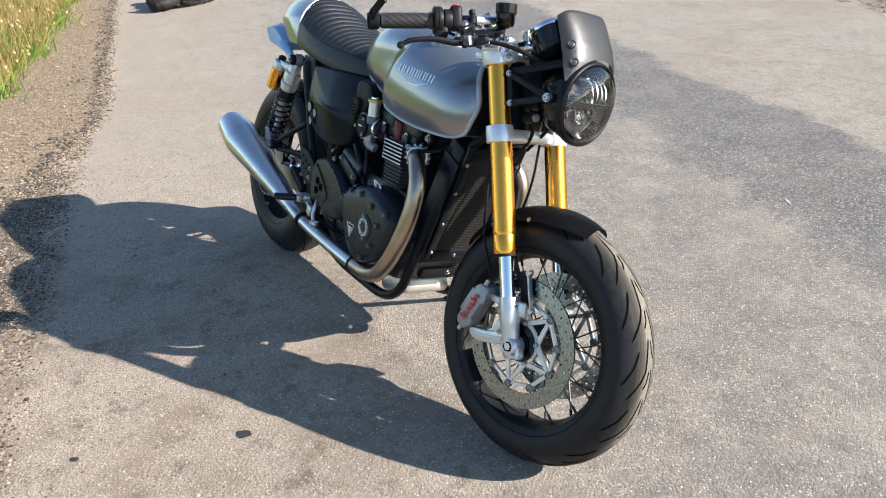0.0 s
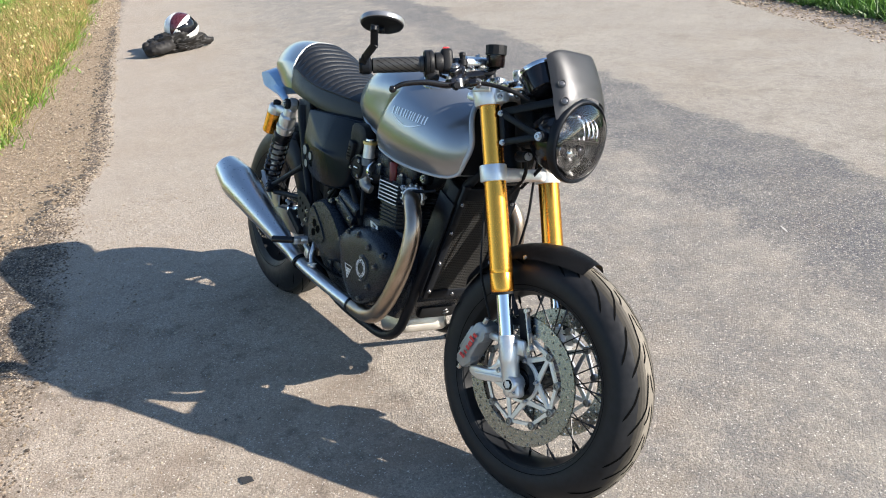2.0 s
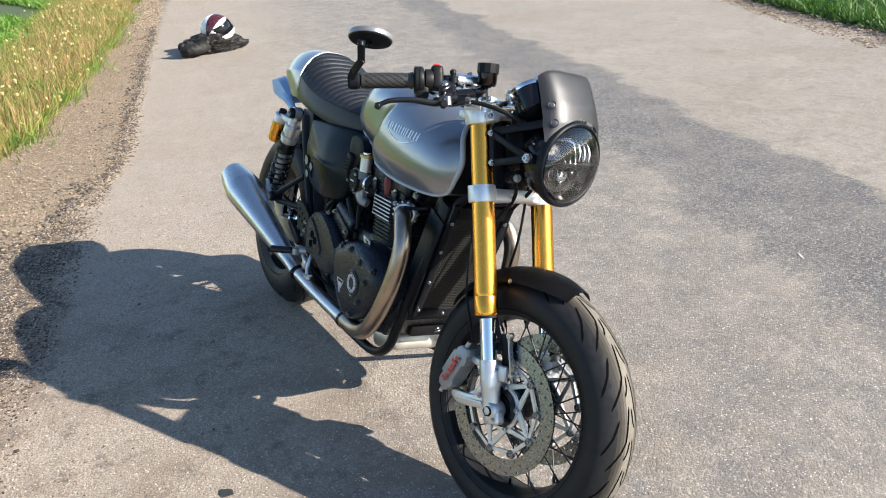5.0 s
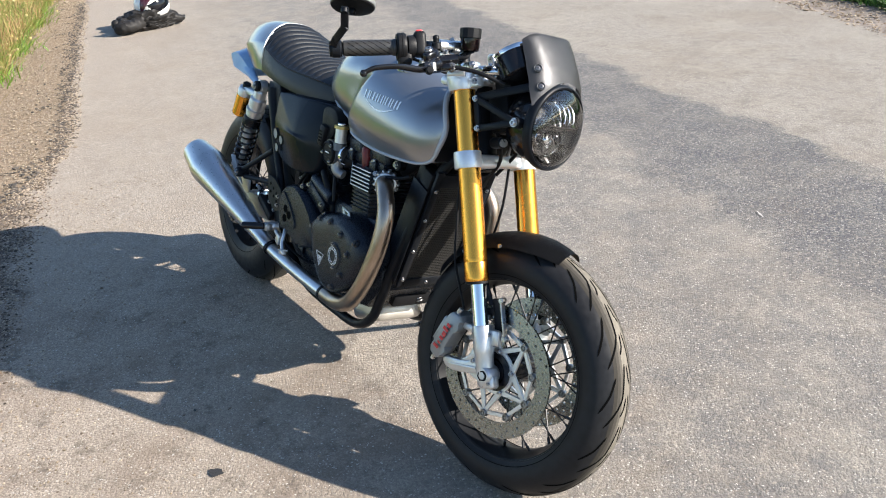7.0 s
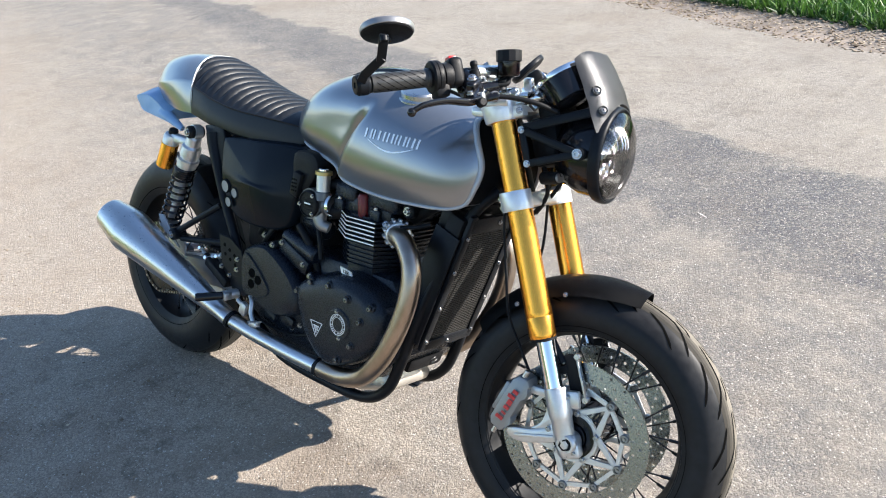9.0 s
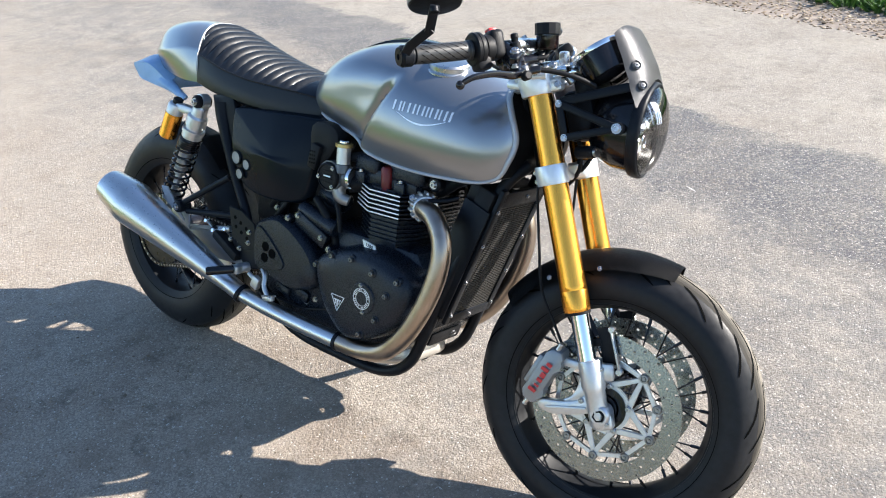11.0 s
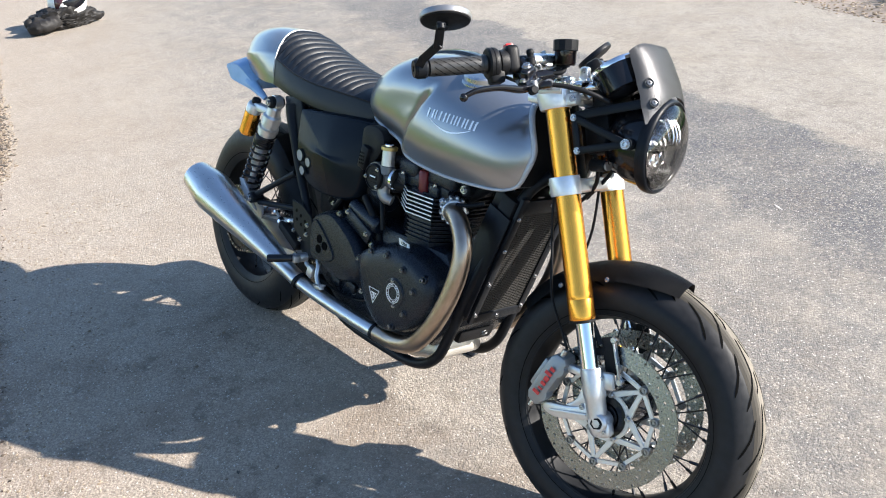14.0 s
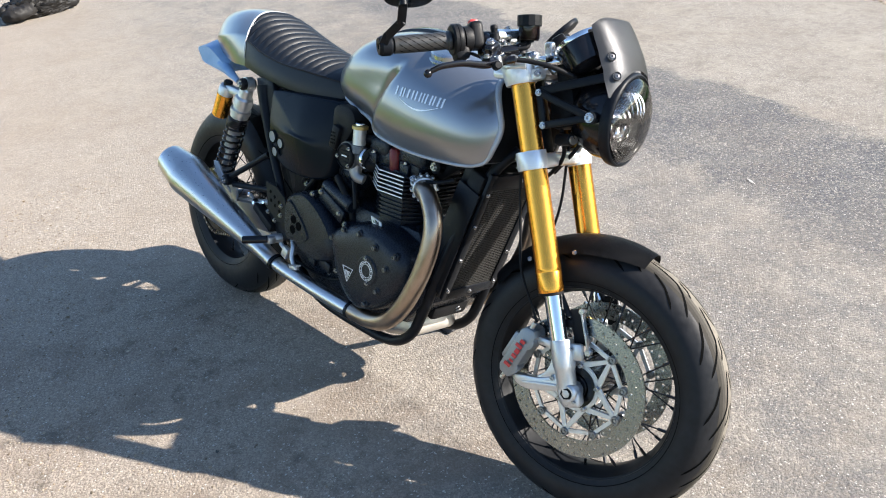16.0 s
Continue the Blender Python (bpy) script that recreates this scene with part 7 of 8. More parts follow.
lathe(bm, [(0.037, -0.008), (0.037, 0.002), (0.034, 0.005), (0.0, 0.005)], along((0.180, -0.193, 0.393), RIGHT), 40, False)
part("inspection_cap", bm, POWDER, engine, "round black inspection cap with silver ring")
bm = bmesh.new()
for r0, r1 in ((0.0235, 0.0250), (0.0160, 0.0172)):
    lathe(bm, [(r0, 0.0052), (r0, 0.0062), (r1, 0.0062), (r1, 0.0052)], along((0.180, -0.193, 0.393), RIGHT), 44, False, True)
mm = along((0.180, -0.193, 0.393), RIGHT)
for k in range(26):
    a = k * 2 * math.pi / 26
    if k % 13 in (0, 6):
        continue
    box(bm, 0.0034, 0.0022, 0.001, mm @ Matrix.Rotation(a, 4, "Z") @ Matrix.Translation((0.0205, 0, 0.0058)), 0)
part("cap_ring", bm, BADGE, engine, "silver ring with plain bars")
for da in (1.75, 4.9):
    bolt(engine, mm @ Vector((0.031 * math.cos(da), 0.031 * math.sin(da), 0.005)), RIGHT)
tri = [(-0.0205, 0.016), (0.0205, 0.016), (0.0, -0.0205)]
bm = bmesh.new()
c = Vector((0.104, -0.1945, 0.3605))
for a, b in ((0, 1), (1, 2), (2, 0)):
    p = Vector((c.x + tri[a][0], c.y, c.z + tri[a][1]))
    q = Vector((c.x + tri[b][0], c.y, c.z + tri[b][1]))
    box(bm, 0.0015, 0.0014, (q - p).length, along((p + q) / 2, q - p, RIGHT), 0)
for dx, dz, w, h in ((0, 0.006, 0.021, 0.0028), (0, -0.003, 0.0036, 0.015), (-0.006, 0.000, 0.002, 0.008), (0.006, 0.000, 0.002, 0.008)):
    box(bm, w, 0.0014, h, Matrix.Translation((c.x + dx, c.y, c.z + dz)), 0)
part("emblem", bm, BADGE, engine, "silver triangular emblem")

GEAR = rounded([(-0.232, 0.462), (-0.185, 0.490), (-0.131, 0.494), (-0.055, 0.456), (-0.010, 0.410), (-0.010, 0.355), (-0.075, 0.326), (-0.150, 0.334), (-0.205, 0.362), (-0.232, 0.41)], 4)
bm = bmesh.new()
pillow(bm, GEAR, [(-0.09, 1.0), (-0.140, 1.0), (-0.158, 0.965), (-0.165, 0.90), (-0.167, 0.6), (-0.167, 0.3)])
gc = part("gear_cover", bm, POWDER, bike, "black domed gear cover", 40)
RECESS = rounded([(-0.221, 0.440), (-0.205, 0.464), (-0.162, 0.440), (-0.120, 0.402), (-0.110, 0.380), (-0.135, 0.364), (-0.200, 0.354), (-0.219, 0.378)], 4)
bm = bmesh.new()
pillow(bm, RECESS, [(-0.15, 1.0), (-0.1665, 1.0), (-0.171, 0.96), (-0.1715, 0.5), (-0.1715, 0.2)])
part("cover_plate", bm, POWDER, gc, "flat black facet of the cover")
bm = bmesh.new()
for x, z in ((-0.176, 0.417), (-0.151, 0.404), (-0.178, 0.388)):
    lathe(bm, [(0.0125, 0.0), (0.0115, 0.0015), (0.0105, 0.0005), (0.0, 0.0003)], along((x, -0.1715, z), RIGHT), 22, False)
part("vent_holes", bm, GROOVE, gc, "three dark round vents")

# barrels with fins
def fin_outline(g):
    right = [(0.226 + g, -0.085 - g), (0.207 + g, -0.128 - g), (0.120, -0.134 - g), (0.048 - g, -0.090 - g)]
    return right + [(x, -y) for x, y in reversed(right)]


def slab(bm, outline, z0, z1, bev=0.0):
    prism(bm, outline, z0, z1, bev, 1, Matrix(((1, 0, 0, 0), (0, 0, 1, 0), (0, 1, 0, 0), (0, 0, 0, 1))))


bm = bmesh.new()
slab(bm, fin_outline(-0.014), 0.49, 0.63)
barrel = part("cylinder_block", bm, POWDER, bike, "black finned cylinder block")
for k in range(12):
    z = 0.514 + 0.0100 * k
    bm = bmesh.new()
    slab(bm, fin_outline(0.0 if k >= 6 else -0.008), z - 0.0017, z + 0.0017)
    part("cooling_fin", bm, POWDER, barrel)
    if k >= 6:
        bm = bmesh.new()
        right = [(0.2068, -0.1293), (0.120, -0.1356), (0.0465, -0.0912)]
        slab(bm, right + [(0.060, -0.080), (0.120, -0.120), (0.200, -0.118)], z - 0.0014, z + 0.0014)
        part("fin_edge", bm, BADGE, barrel, "bright machined fin edge")
# head and cam cover
bm = bmesh.new()
box(bm, 0.185, 0.215, 0.042, Matrix.Translation((0.140, 0, 0.645)), 0.010)
head = part("cylinder_head", bm, POWDER, bike, "black cylinder head")
for s in (-1, 1):
    for x, w in ((0.080, 0.074), (0.198, 0.096)):
        bm = bmesh.new()
        box(bm, w, 0.090, 0.046, Matrix.Translation((x, s * 0.066, 0.670)), 0.013, 3)
        part("cam_cover", bm, POWDER, head, "smooth dark cam cover")
    for x, z in ((0.070, 0.640), (0.190, 0.638)):
        bm = bmesh.new()
        box(bm, 0.030, 0.012, 0.026, Matrix.Translation((x, s * 0.112, z)), 0.003)
        part("head_lug", bm, POWDER, head)
        bolt(head, (x, s * 0.112, z + 0.013), (0, 0, 1), BOLT_M)
bm = bmesh.new()
lathe(bm, [(0.012, -0.03), (0.0135, 0.0), (0.0135, 0.040), (0.010, 0.046), (0, 0.046)], along((0.147, -0.107, 0.634), (0, -0.12, 1)), 20)
part("spark_plug_cap", bm, PLUG_RED, head, "dark red spark plug cap")
for s in (-1, 1):
    bm = bmesh.new()
    rod(bm, (0.269, s * 0.06, 0.662), (0.269, s * 0.094, 0.662), 0.017, seg=22, bev=0.003)
    mt = part("engine_mount", bm, SATIN, bike)
    bolt(mt, (0.269, s * 0.094, 0.662), (0, s, 0), BOLT_L)
    bm = bmesh.new()
    rod(bm, (0.264, s * 0.07, 0.454), (0.264, s * 0.118, 0.454), 0.015, seg=22, bev=0.003)
    mt = part("engine_mount", bm, SATIN, bike)
    bolt(mt, (0.264, s * 0.118, 0.454), (0, s, 0), BOLT_L)
bm = bmesh.new()
prism(bm, [(-0.018, 0.010), (0.020, 0.004), (0.026, -0.010), (-0.012, -0.006)], 0, 0.003, m=Matrix.Translation((0.150, -0.1575, 0.503)))
part("capacity_plate", bm, BADGE, engine, "small silver capacity plate")
txt = bpy.data.curves.new("capacity", "FONT")
txt.body, txt.size, txt.align_x, txt.align_y, txt.extrude = "1200", 0.011, "CENTER", "CENTER", 0.0003
tob = bpy.data.objects.new("capacity", txt)
scene.collection.objects.link(tob)
bpy.context.view_layer.update()
tme = bpy.data.meshes.new_from_object(tob.evaluated_get(bpy.context.evaluated_depsgraph_get()))
bpy.data.objects.remove(tob)
tme.materials.clear()
tme.materials.append(GROOVE)
part("capacity_number", tme, None, engine, "black number 1200", at=Matrix.Translation((0.154, -0.1583, 0.5025)) @ pose(0, 0, 0, 90, 9, 0))
# starter, wiring and hoses in the gap behind the barrels
for p, q, r in (((-0.11, -0.115, 0.525), (0.02, -0.125, 0.500), 0.020), ((-0.10, -0.07, 0.575), (0.0, -0.08, 0.555), 0.026), ((-0.17, -0.05, 0.52), (-0.05, -0.04, 0.60), 0.022)):
    bm = bmesh.new()
    rod(bm, p, q, r, seg=18, bev=0.004)
    part("starter_housing", bm, POWDER, engine, "black cast housing")
bm = bmesh.new()
box(bm, 0.115, 0.030, 0.040, Matrix.Translation((-0.055, -0.128, 0.486)) @ pose(0, 0, 0, 0, 22, 0), 0.008)
br_ = part("breather_box", bm, POWDER, bike, "black cast breather box")
for x, z in ((-0.098, 0.512), (-0.015, 0.476)):
    bolt(br_, (x, -0.143, z), RIGHT, BOLT_M)
GREY_CAST = material("dark_grey_casting", (0.13, 0.133, 0.138), 0.42, 0.6, vary=0.12)
# throttle bodies
for s in (-1, 1):
    bm = bmesh.new()
    rod(bm, (0.020, s * 0.122, 0.655), (0.020, s * 0.122, 0.708), 0.0165, seg=26)
    tbod = part("throttle_body", bm, ALLOY, bike, "grey cast throttle body")
    bm = bmesh.new()
    rod(bm, (-0.026, s * 0.116, 0.628), (0.044, s * 0.108, 0.630), 0.027, 0.025, 24, 0.005)
    lathe(bm, [(0.0, -0.030), (0.036, -0.030), (0.0375, -0.006), (0.0365, -0.002), (0.0, -0.002)], along((-0.007, s * 0.139, 0.628), (0, s, 0)), 36, False)
    rod(bm, (0.020, s * 0.122, 0.640), (0.020, s * 0.122, 0.662), 0.0205, 0.0185, 24, 0.002)
    part("throttle_casting", bm, GREY_CAST, tbod, "dark grey casting")
    bm = bmesh.new()
    sweep(bm, [(0.012, s * 0.119, 0.612), (0.012, s * 0.121, 0.594), (0.020, s * 0.119, 0.580), (0.036, s * 0.110, 0.574)], [0.017, 0.0165, 0.015, 0.013], 20, 5)
    part("drain_stub", bm, RIM_GREY, tbod, "pale grey pipe stub")
    bm = bmesh.new()
    lathe(bm, [(0.0255, -0.004), (0.0290, -0.004), (0.0290, 0.004), (0.0255, 0.004)], along((0.045, s * 0.108, 0.631), (1, -s * 0.1, 0)), 32, False, True)
    part("hose_clamp", bm, CHROME, tbod, "bright hose clamp")
    bm = bmesh.new()
    lathe(bm, [(0.0165, 0.0), (0.0205, 0.001), (0.0205, 0.009), (0.0165, 0.010)], along((0.020, s * 0.122, 0.700), (0, 0, 1)), 26, True)
    part("collar", bm, YELLOWED, tbod, "yellowed collar")
    bm = bmesh.new()
    rod(bm, (0.020, s * 0.122, 0.709), (0.020, s * 0.122, 0.716), 0.013, seg=20, bev=0.002)
    part("top_cap", bm, CHROME, tbod)
    bm = bmesh.new()
    lathe(bm, [(0.031, -0.030), (0.033, -0.004), (0.032, 0.002), (0.0285, 0.004), (0.0275, 0.001), (0.0, 0.001)], along((-0.007, s * 0.1425, 0.628), (0, s, 0)), 36, False)
    for k in range(4):
        box(bm, 0.036 - 0.004 * abs(k - 1.5), 0.002, 0.003, Matrix.Translation((-0.007, s * 0.1440, 0.614 + 0.009 * k)), 0.0008, 1)
    part("throttle_cover", bm, PLASTIC, tbod, "round black ribbed cover")
    for a in (0.9, 3.3, 5.4):
        bolt(tbod, (-0.007 + 0.028 * math.cos(a), s * 0.1455, 0.628 + 0.028 * math.sin(a)), (0, s, 0))
    bm = bmesh.new()
    box(bm, 0.022, 0.0012, 0.0035, Matrix.Translation((-0.006, s * 0.1458, 0.629)), 0.0004, 1)
    part("cover_mark", bm, BADGE, tbod, "plain silver bar")
    bm = bmesh.new()
    rod(bm, (0.030, s * 0.105, 0.615), (0.070, s * 0.080, 0.622), 0.022, 0.020, 22)
    part("intake_rubber", bm, PLASTIC, tbod)
    bm = bmesh.new()
    box(bm, 0.030, 0.030, 0.062, Matrix.Translation((-0.060, s * 0.128, 0.665)) @ pose(0, 0, 0, 0, 14, 0), 0.006)
    vent = part("intake_vent", bm, PLASTIC, bike, "black intake vent with small holes")
    bm = bmesh.new()
    for i in range(4):
        for j in range(3):
            rod(bm, (-0.068 + 0.007 * j, s * 0.1425, 0.650 + 0.009 * i), (-0.068 + 0.007 * j, s * 0.1436, 0.650 + 0.009 * i), 0.0026, seg=6)
    part("vent_hole", bm, GROOVE, vent)

# exhaust
for s in (-1, 1):
    bm = bmesh.new()
    pts = [(0.228, s * 0.085, 0.610), (0.278, s * 0.130, 0.614), (0.328, s * 0.155, 0.606), (0.360, s * 0.166, 0.562), (0.362, s * 0.172, 0.497), (0.338, s * 0.176, 0.415), (0.295, s * 0.176, 0.336), (0.238, s * 0.170, 0.279), (0.168, s * 0.162, 0.253), (0.082, s * 0.156, 0.245)]
    sweep(bm, pts, 0.0218, 22, 7)
    hp = part("header_pipe", bm, HEADER, bike, "heat-tinted stainless header pipe", 60)
    bm = bmesh.new()
    mm = along((0.262, s * 0.112, 0.613), (0.7, s * 0.55, 0.05))
    lathe(bm, [(0.022, -0.018), (0.0285, -0.017), (0.0285, 0.018), (0.0265, 0.021), (0.022, 0.0215)], mm, 26, False)
    fl = part("exhaust_flange", bm, ALLOY, hp, "toothed exhaust clamp nut", 30)
    bm = bmesh.new()
    box(bm, 0.010, 0.0070, 0.030, Matrix.Translation((0.0290, 0, -0.001)), 0.0020, 1)
    fin = finish("flange_fin", bm, ALLOY, 30)
    for k in range(13):
        part("flange_fin", fin, None, fl, at=mm @ Matrix.Rotation(2 * math.pi * k / 13, 4, "Z"))
    bolt(hp, (0.250, s * 0.140, 0.634), (0.2, s, 0.4), BOLT_M)
    bm = bmesh.new()
    sweep(bm, [(0.29, s * 0.135, 0.635), (0.32, s * 0.115, 0.640), (0.345, s * 0.10, 0.65)], 0.0045, 10, 4)
    part("oxygen_sensor", bm, SATIN, hp, "dark sensor")
    bm = bmesh.new()
    sweep(bm, [(0.085, s * 0.156, 0.245), (-0.03, s * 0.158, 0.247), (-0.16, s * 0.162, 0.254), (-0.29, s * 0.168, 0.268)], 0.0200, 22, 6)
    part("link_pipe", bm, STEEL, hp, "brushed steel link pipe", 60)
    bm = bmesh.new()
    lathe(bm, [(0.0215, -0.006), (0.0238, -0.005), (0.0238, 0.005), (0.0215, 0.006)], along((0.082, s * 0.156, 0.245), (1, 0, -0.02)), 26, False, True)
    part("pipe_clamp", bm, SATIN, hp, "dark pipe clamp")
    a, b = Vector((-0.262, s * 0.166, 0.264)), Vector((-0.775, s * 0.250, 0.470))
    L = (b - a).length * 0.945
    bm = bmesh.new()
    lathe(bm, [(0.0235, 0.0), (0.0240, 0.05), (0.0285, 0.10), (0.0385, 0.195), (0.0500, 0.305), (0.0600, 0.402), (0.0628, 0.430), (0.0622, 0.440)], along(a, b - a), 44, False)
    mf = part("silencer", bm, STEEL, bike, "brushed stainless megaphone silencer", 40)
    bm = bmesh.new()
    lathe(bm, [(0.0624, 0.439), (0.0612, 0.449), (0.0480, L - 0.004), (0.0460, L), (0.0300, L), (0.0290, L - 0.06), (0.0, L - 0.06)], along(a, b - a), 44, False)
    part("end_cap", bm, STEEL, mf, "tapered end cap", 40)
    bm = bmesh.new()
    lathe(bm, [(0.0225, -0.004), (0.0262, -0.003), (0.0262, 0.007), (0.0225, 0.008)], along(a, b - a), 26, False, True)
    part("silencer_clamp", bm, SATIN, mf, "dark clamp")
    bm = bmesh.new()
    p = a.lerp(b, 0.52) + Vector((0, -s * 0.03, 0.035))
    prism(bm, [(0.03, 0.0), (-0.05, 0.035), (-0.075, 0.075), (-0.050, 0.078), (0.0, 0.03)], 0, 0.006, 0.001, 1, Matrix.Translation(p))
    part("silencer_bracket", bm, ALLOY, mf, "pale bracket")
    bm = bmesh.new()
    prism(bm, [(-0.655, 0.400), (-0.649, 0.412), (-0.605, 0.429), (-0.541, 0.413), (-0.554, 0.370)], min(s * 0.127, s * 0.132), max(s * 0.127, s * 0.132), 0.002, 1)
    part("silencer_strap", bm, YOKE_METAL, mf, "pale aluminium silencer plate")
bm = bmesh.new()
box(bm, 0.140, 0.158, 0.058, Matrix.Translation((0.160, 0.010, 0.215)) @ pose(0, 0, 0, 0, -18, 0), 0.022, 4)
box(bm, 0.006, 0.140, 0.052, Matrix.Translation((0.186, 0.010, 0.2245)) @ pose(0, 0, 0, 0, -18, 0), 0.002)
part("collector_box", bm, CREAM_STEEL, bike, "bright stainless collector box below the engine", 45)
bm = bmesh.new()
fit_m = along((0.262, 0.030, 0.300), (0.45, 0.25, -0.85))
for k in range(4):
    lathe(bm, [(0.007, 0.007 * k), (0.011, 0.001 + 0.007 * k), (0.011, 0.0035 + 0.007 * k), (0.007, 0.0045 + 0.007 * k)], fit_m, 18, False)
part("oil_pipe_fitting", bm, SATIN_BOLT, bike, "ribbed oil pipe fitting")
bm = bmesh.new()
box(bm, 0.06, 0.12, 0.042, Matrix.Translation((0.246, 0.01, 0.292)) @ pose(0, 0, 0, 0, 18, 0), 0.010)
part("oil_cooler", bm, PLASTIC, bike, "black oil cooler below the radiator")

bm = bmesh.new()
box(bm, 0.20, 0.20, 0.19, Matrix.Translation((-0.180, 0.0, 0.345)), 0.02)
part("gearbox_casing", bm, POWDER, engine, "black rear gearbox casing")
bm = bmesh.new()
box(bm, 0.36, 0.23, 0.10, Matrix.Translation((-0.13, 0.025, 0.252)), 0.02)
part("sump", bm, POWDER, engine, "black sump below the gearbox")
bm = bmesh.new()
box(bm, 0.31, 0.17, 0.13, Matrix.Translation((-0.165, 0.0, 0.510)), 0.015)
part("battery_box", bm, PLASTIC, bike, "black battery box under the side covers")

# small castings, hoses and screws in the gap above the gear cover
for pts, r in (([(-0.24, -0.10, 0.50), (-0.20, -0.115, 0.53), (-0.15, -0.11, 0.555), (-0.10, -0.10, 0.56)], 0.008), ([(-0.06, -0.12, 0.56), (-0.03, -0.125, 0.54), (0.0, -0.12, 0.50), (0.012, -0.115, 0.46)], 0.010), ([(-0.21, -0.12, 0.47), (-0.17, -0.13, 0.51), (-0.14, -0.12, 0.55)], 0.0055), ([(-0.02, -0.10, 0.58), (0.02, -0.125, 0.55), (0.035, -0.13, 0.50)], 0.006)):
    bm = bmesh.new()
    sweep(bm, pts, r, 10, 6)
    part("rubber_hose", bm, PLASTIC, bike, "black rubber hose")
for x, y, z in ((-0.125, -0.150, 0.500), (-0.200, -0.118, 0.505), (0.015, -0.145, 0.455), (-0.045, -0.116, 0.305), (-0.015, -0.116, 0.330), (-0.075, -0.116, 0.290)):
    bm = bmesh.new()
    rod(bm, (x, y + 0.03, z), (x, y, z), 0.009, seg=14, bev=0.001)
    part("screw_boss", bm, POWDER, engine)
    bolt(engine, (x, y, z), RIGHT, BOLT_M)
for x, z, w, h in ((-0.09, 0.305, 0.05, 0.03), (0.01, 0.300, 0.04, 0.05), (-0.16, 0.300, 0.05, 0.025)):
    bm = bmesh.new()
    box(bm, w, 0.03, h, Matrix.Translation((x, -0.110, z)) @ pose(0, 0, 0, 0, 14, 0), 0.006)
    part("casting_rib", bm, POWDER, engine)

# radiator
RAD = Matrix.Translation((0.384, 0.0, 0.510)) @ Matrix.Rotation(math.atan2(0.092, 0.268), 4, "Y")
RW, RH = 0.078, 0.150
bm = bmesh.new()
box(bm, 0.044, 2 * RW + 0.030, 2 * RH + 0.040, RAD @ Matrix.Translation((-0.032, 0, 0)), 0.006)
rad = part("radiator", bm, PLASTIC, bike, "black radiator behind a wire mesh guard")
bm = bmesh.new()
box(bm, 0.004, 2 * RW - 0.008, 2 * RH - 0.02, RAD @ Matrix.Translation((-0.0085, 0, 0)))
for i in range(13):
    box(bm, 0.003, 0.003, 2 * RH - 0.03, RAD @ Matrix.Translation((-0.0060, -RW + 0.012 * (i + 0.5), 0)))
tagged(part("radiator_core", bm, CORE, rad, "dark finned core"), kind="stuff")
bm = bmesh.new()
for y, w in ((-RW, 0.020), (RW, 0.020)):
    box(bm, 0.010, w, 2 * RH + 0.05, RAD @ Matrix.Translation((0.0, y, 0.010)), 0.002)
box(bm, 0.010, 2 * RW, 0.036, RAD @ Matrix.Translation((0.0, 0, RH + 0.012)), 0.002)
box(bm, 0.010, 2 * RW, 0.026, RAD @ Matrix.Translation((0.0, 0, -RH - 0.003)), 0.002)
rf = part("guard_frame", bm, SATIN, rad, "black guard frame")
for s in (-1, 1):
    for z in (-0.140, -0.048, 0.048, 0.134):
        bolt(rf, RAD @ Vector((0.005, s * RW, z)), RAD.to_3x3() @ Vector((1, 0, 0)))
bolt(rf, RAD @ Vector((0.005, 0.0, -RH - 0.004)), RAD.to_3x3() @ Vector((1, 0, 0)))
bolt(rf, RAD @ Vector((0.005, 0.015, RH + 0.014)), RAD.to_3x3() @ Vector((1, 0, 0)))
bm = bmesh.new()
ny, nz = 26, 52
for i in range(ny):
    box(bm, 0.0012, 0.0014, 2 * RH - 0.01, RAD @ Matrix.Translation((0.0, -RW + 0.010 + (2 * RW - 0.02) * i / (ny - 1), 0)))
for i in range(nz):
    box(bm, 0.0013, 2 * RW - 0.02, 0.0013, RAD @ Matrix.Translation((0.0008, 0, -RH + 0.010 + (2 * RH - 0.02) * i / (nz - 1))))
part("guard_mesh", bm, GRILLE, rad, "fine wire mesh")
for s in (-1, 1):
    bm = bmesh.new()
    box(bm, 0.070, 0.005, 2 * RH - 0.02, RAD @ Matrix.Translation((-0.036, s * (RW + 0.018), -0.01)), 0.002)
    box(bm, 0.045, 0.030, 0.050, RAD @ Matrix.Translation((-0.055, s * (RW - 0.005), RH - 0.005)), 0.006)
    part("radiator_shroud", bm, SATIN, rad, "black side shroud")
    bm = bmesh.new()
    sweep(bm, [RAD @ Vector((-0.045, s * RW * 0.7, RH)), RAD @ Vector((-0.10, s * RW * 0.8, RH + 0.005)), (0.26, s * 0.06, 0.64)], 0.014, 14, 5)
    part("coolant_hose", bm, PLASTIC, rad, "black coolant hose")

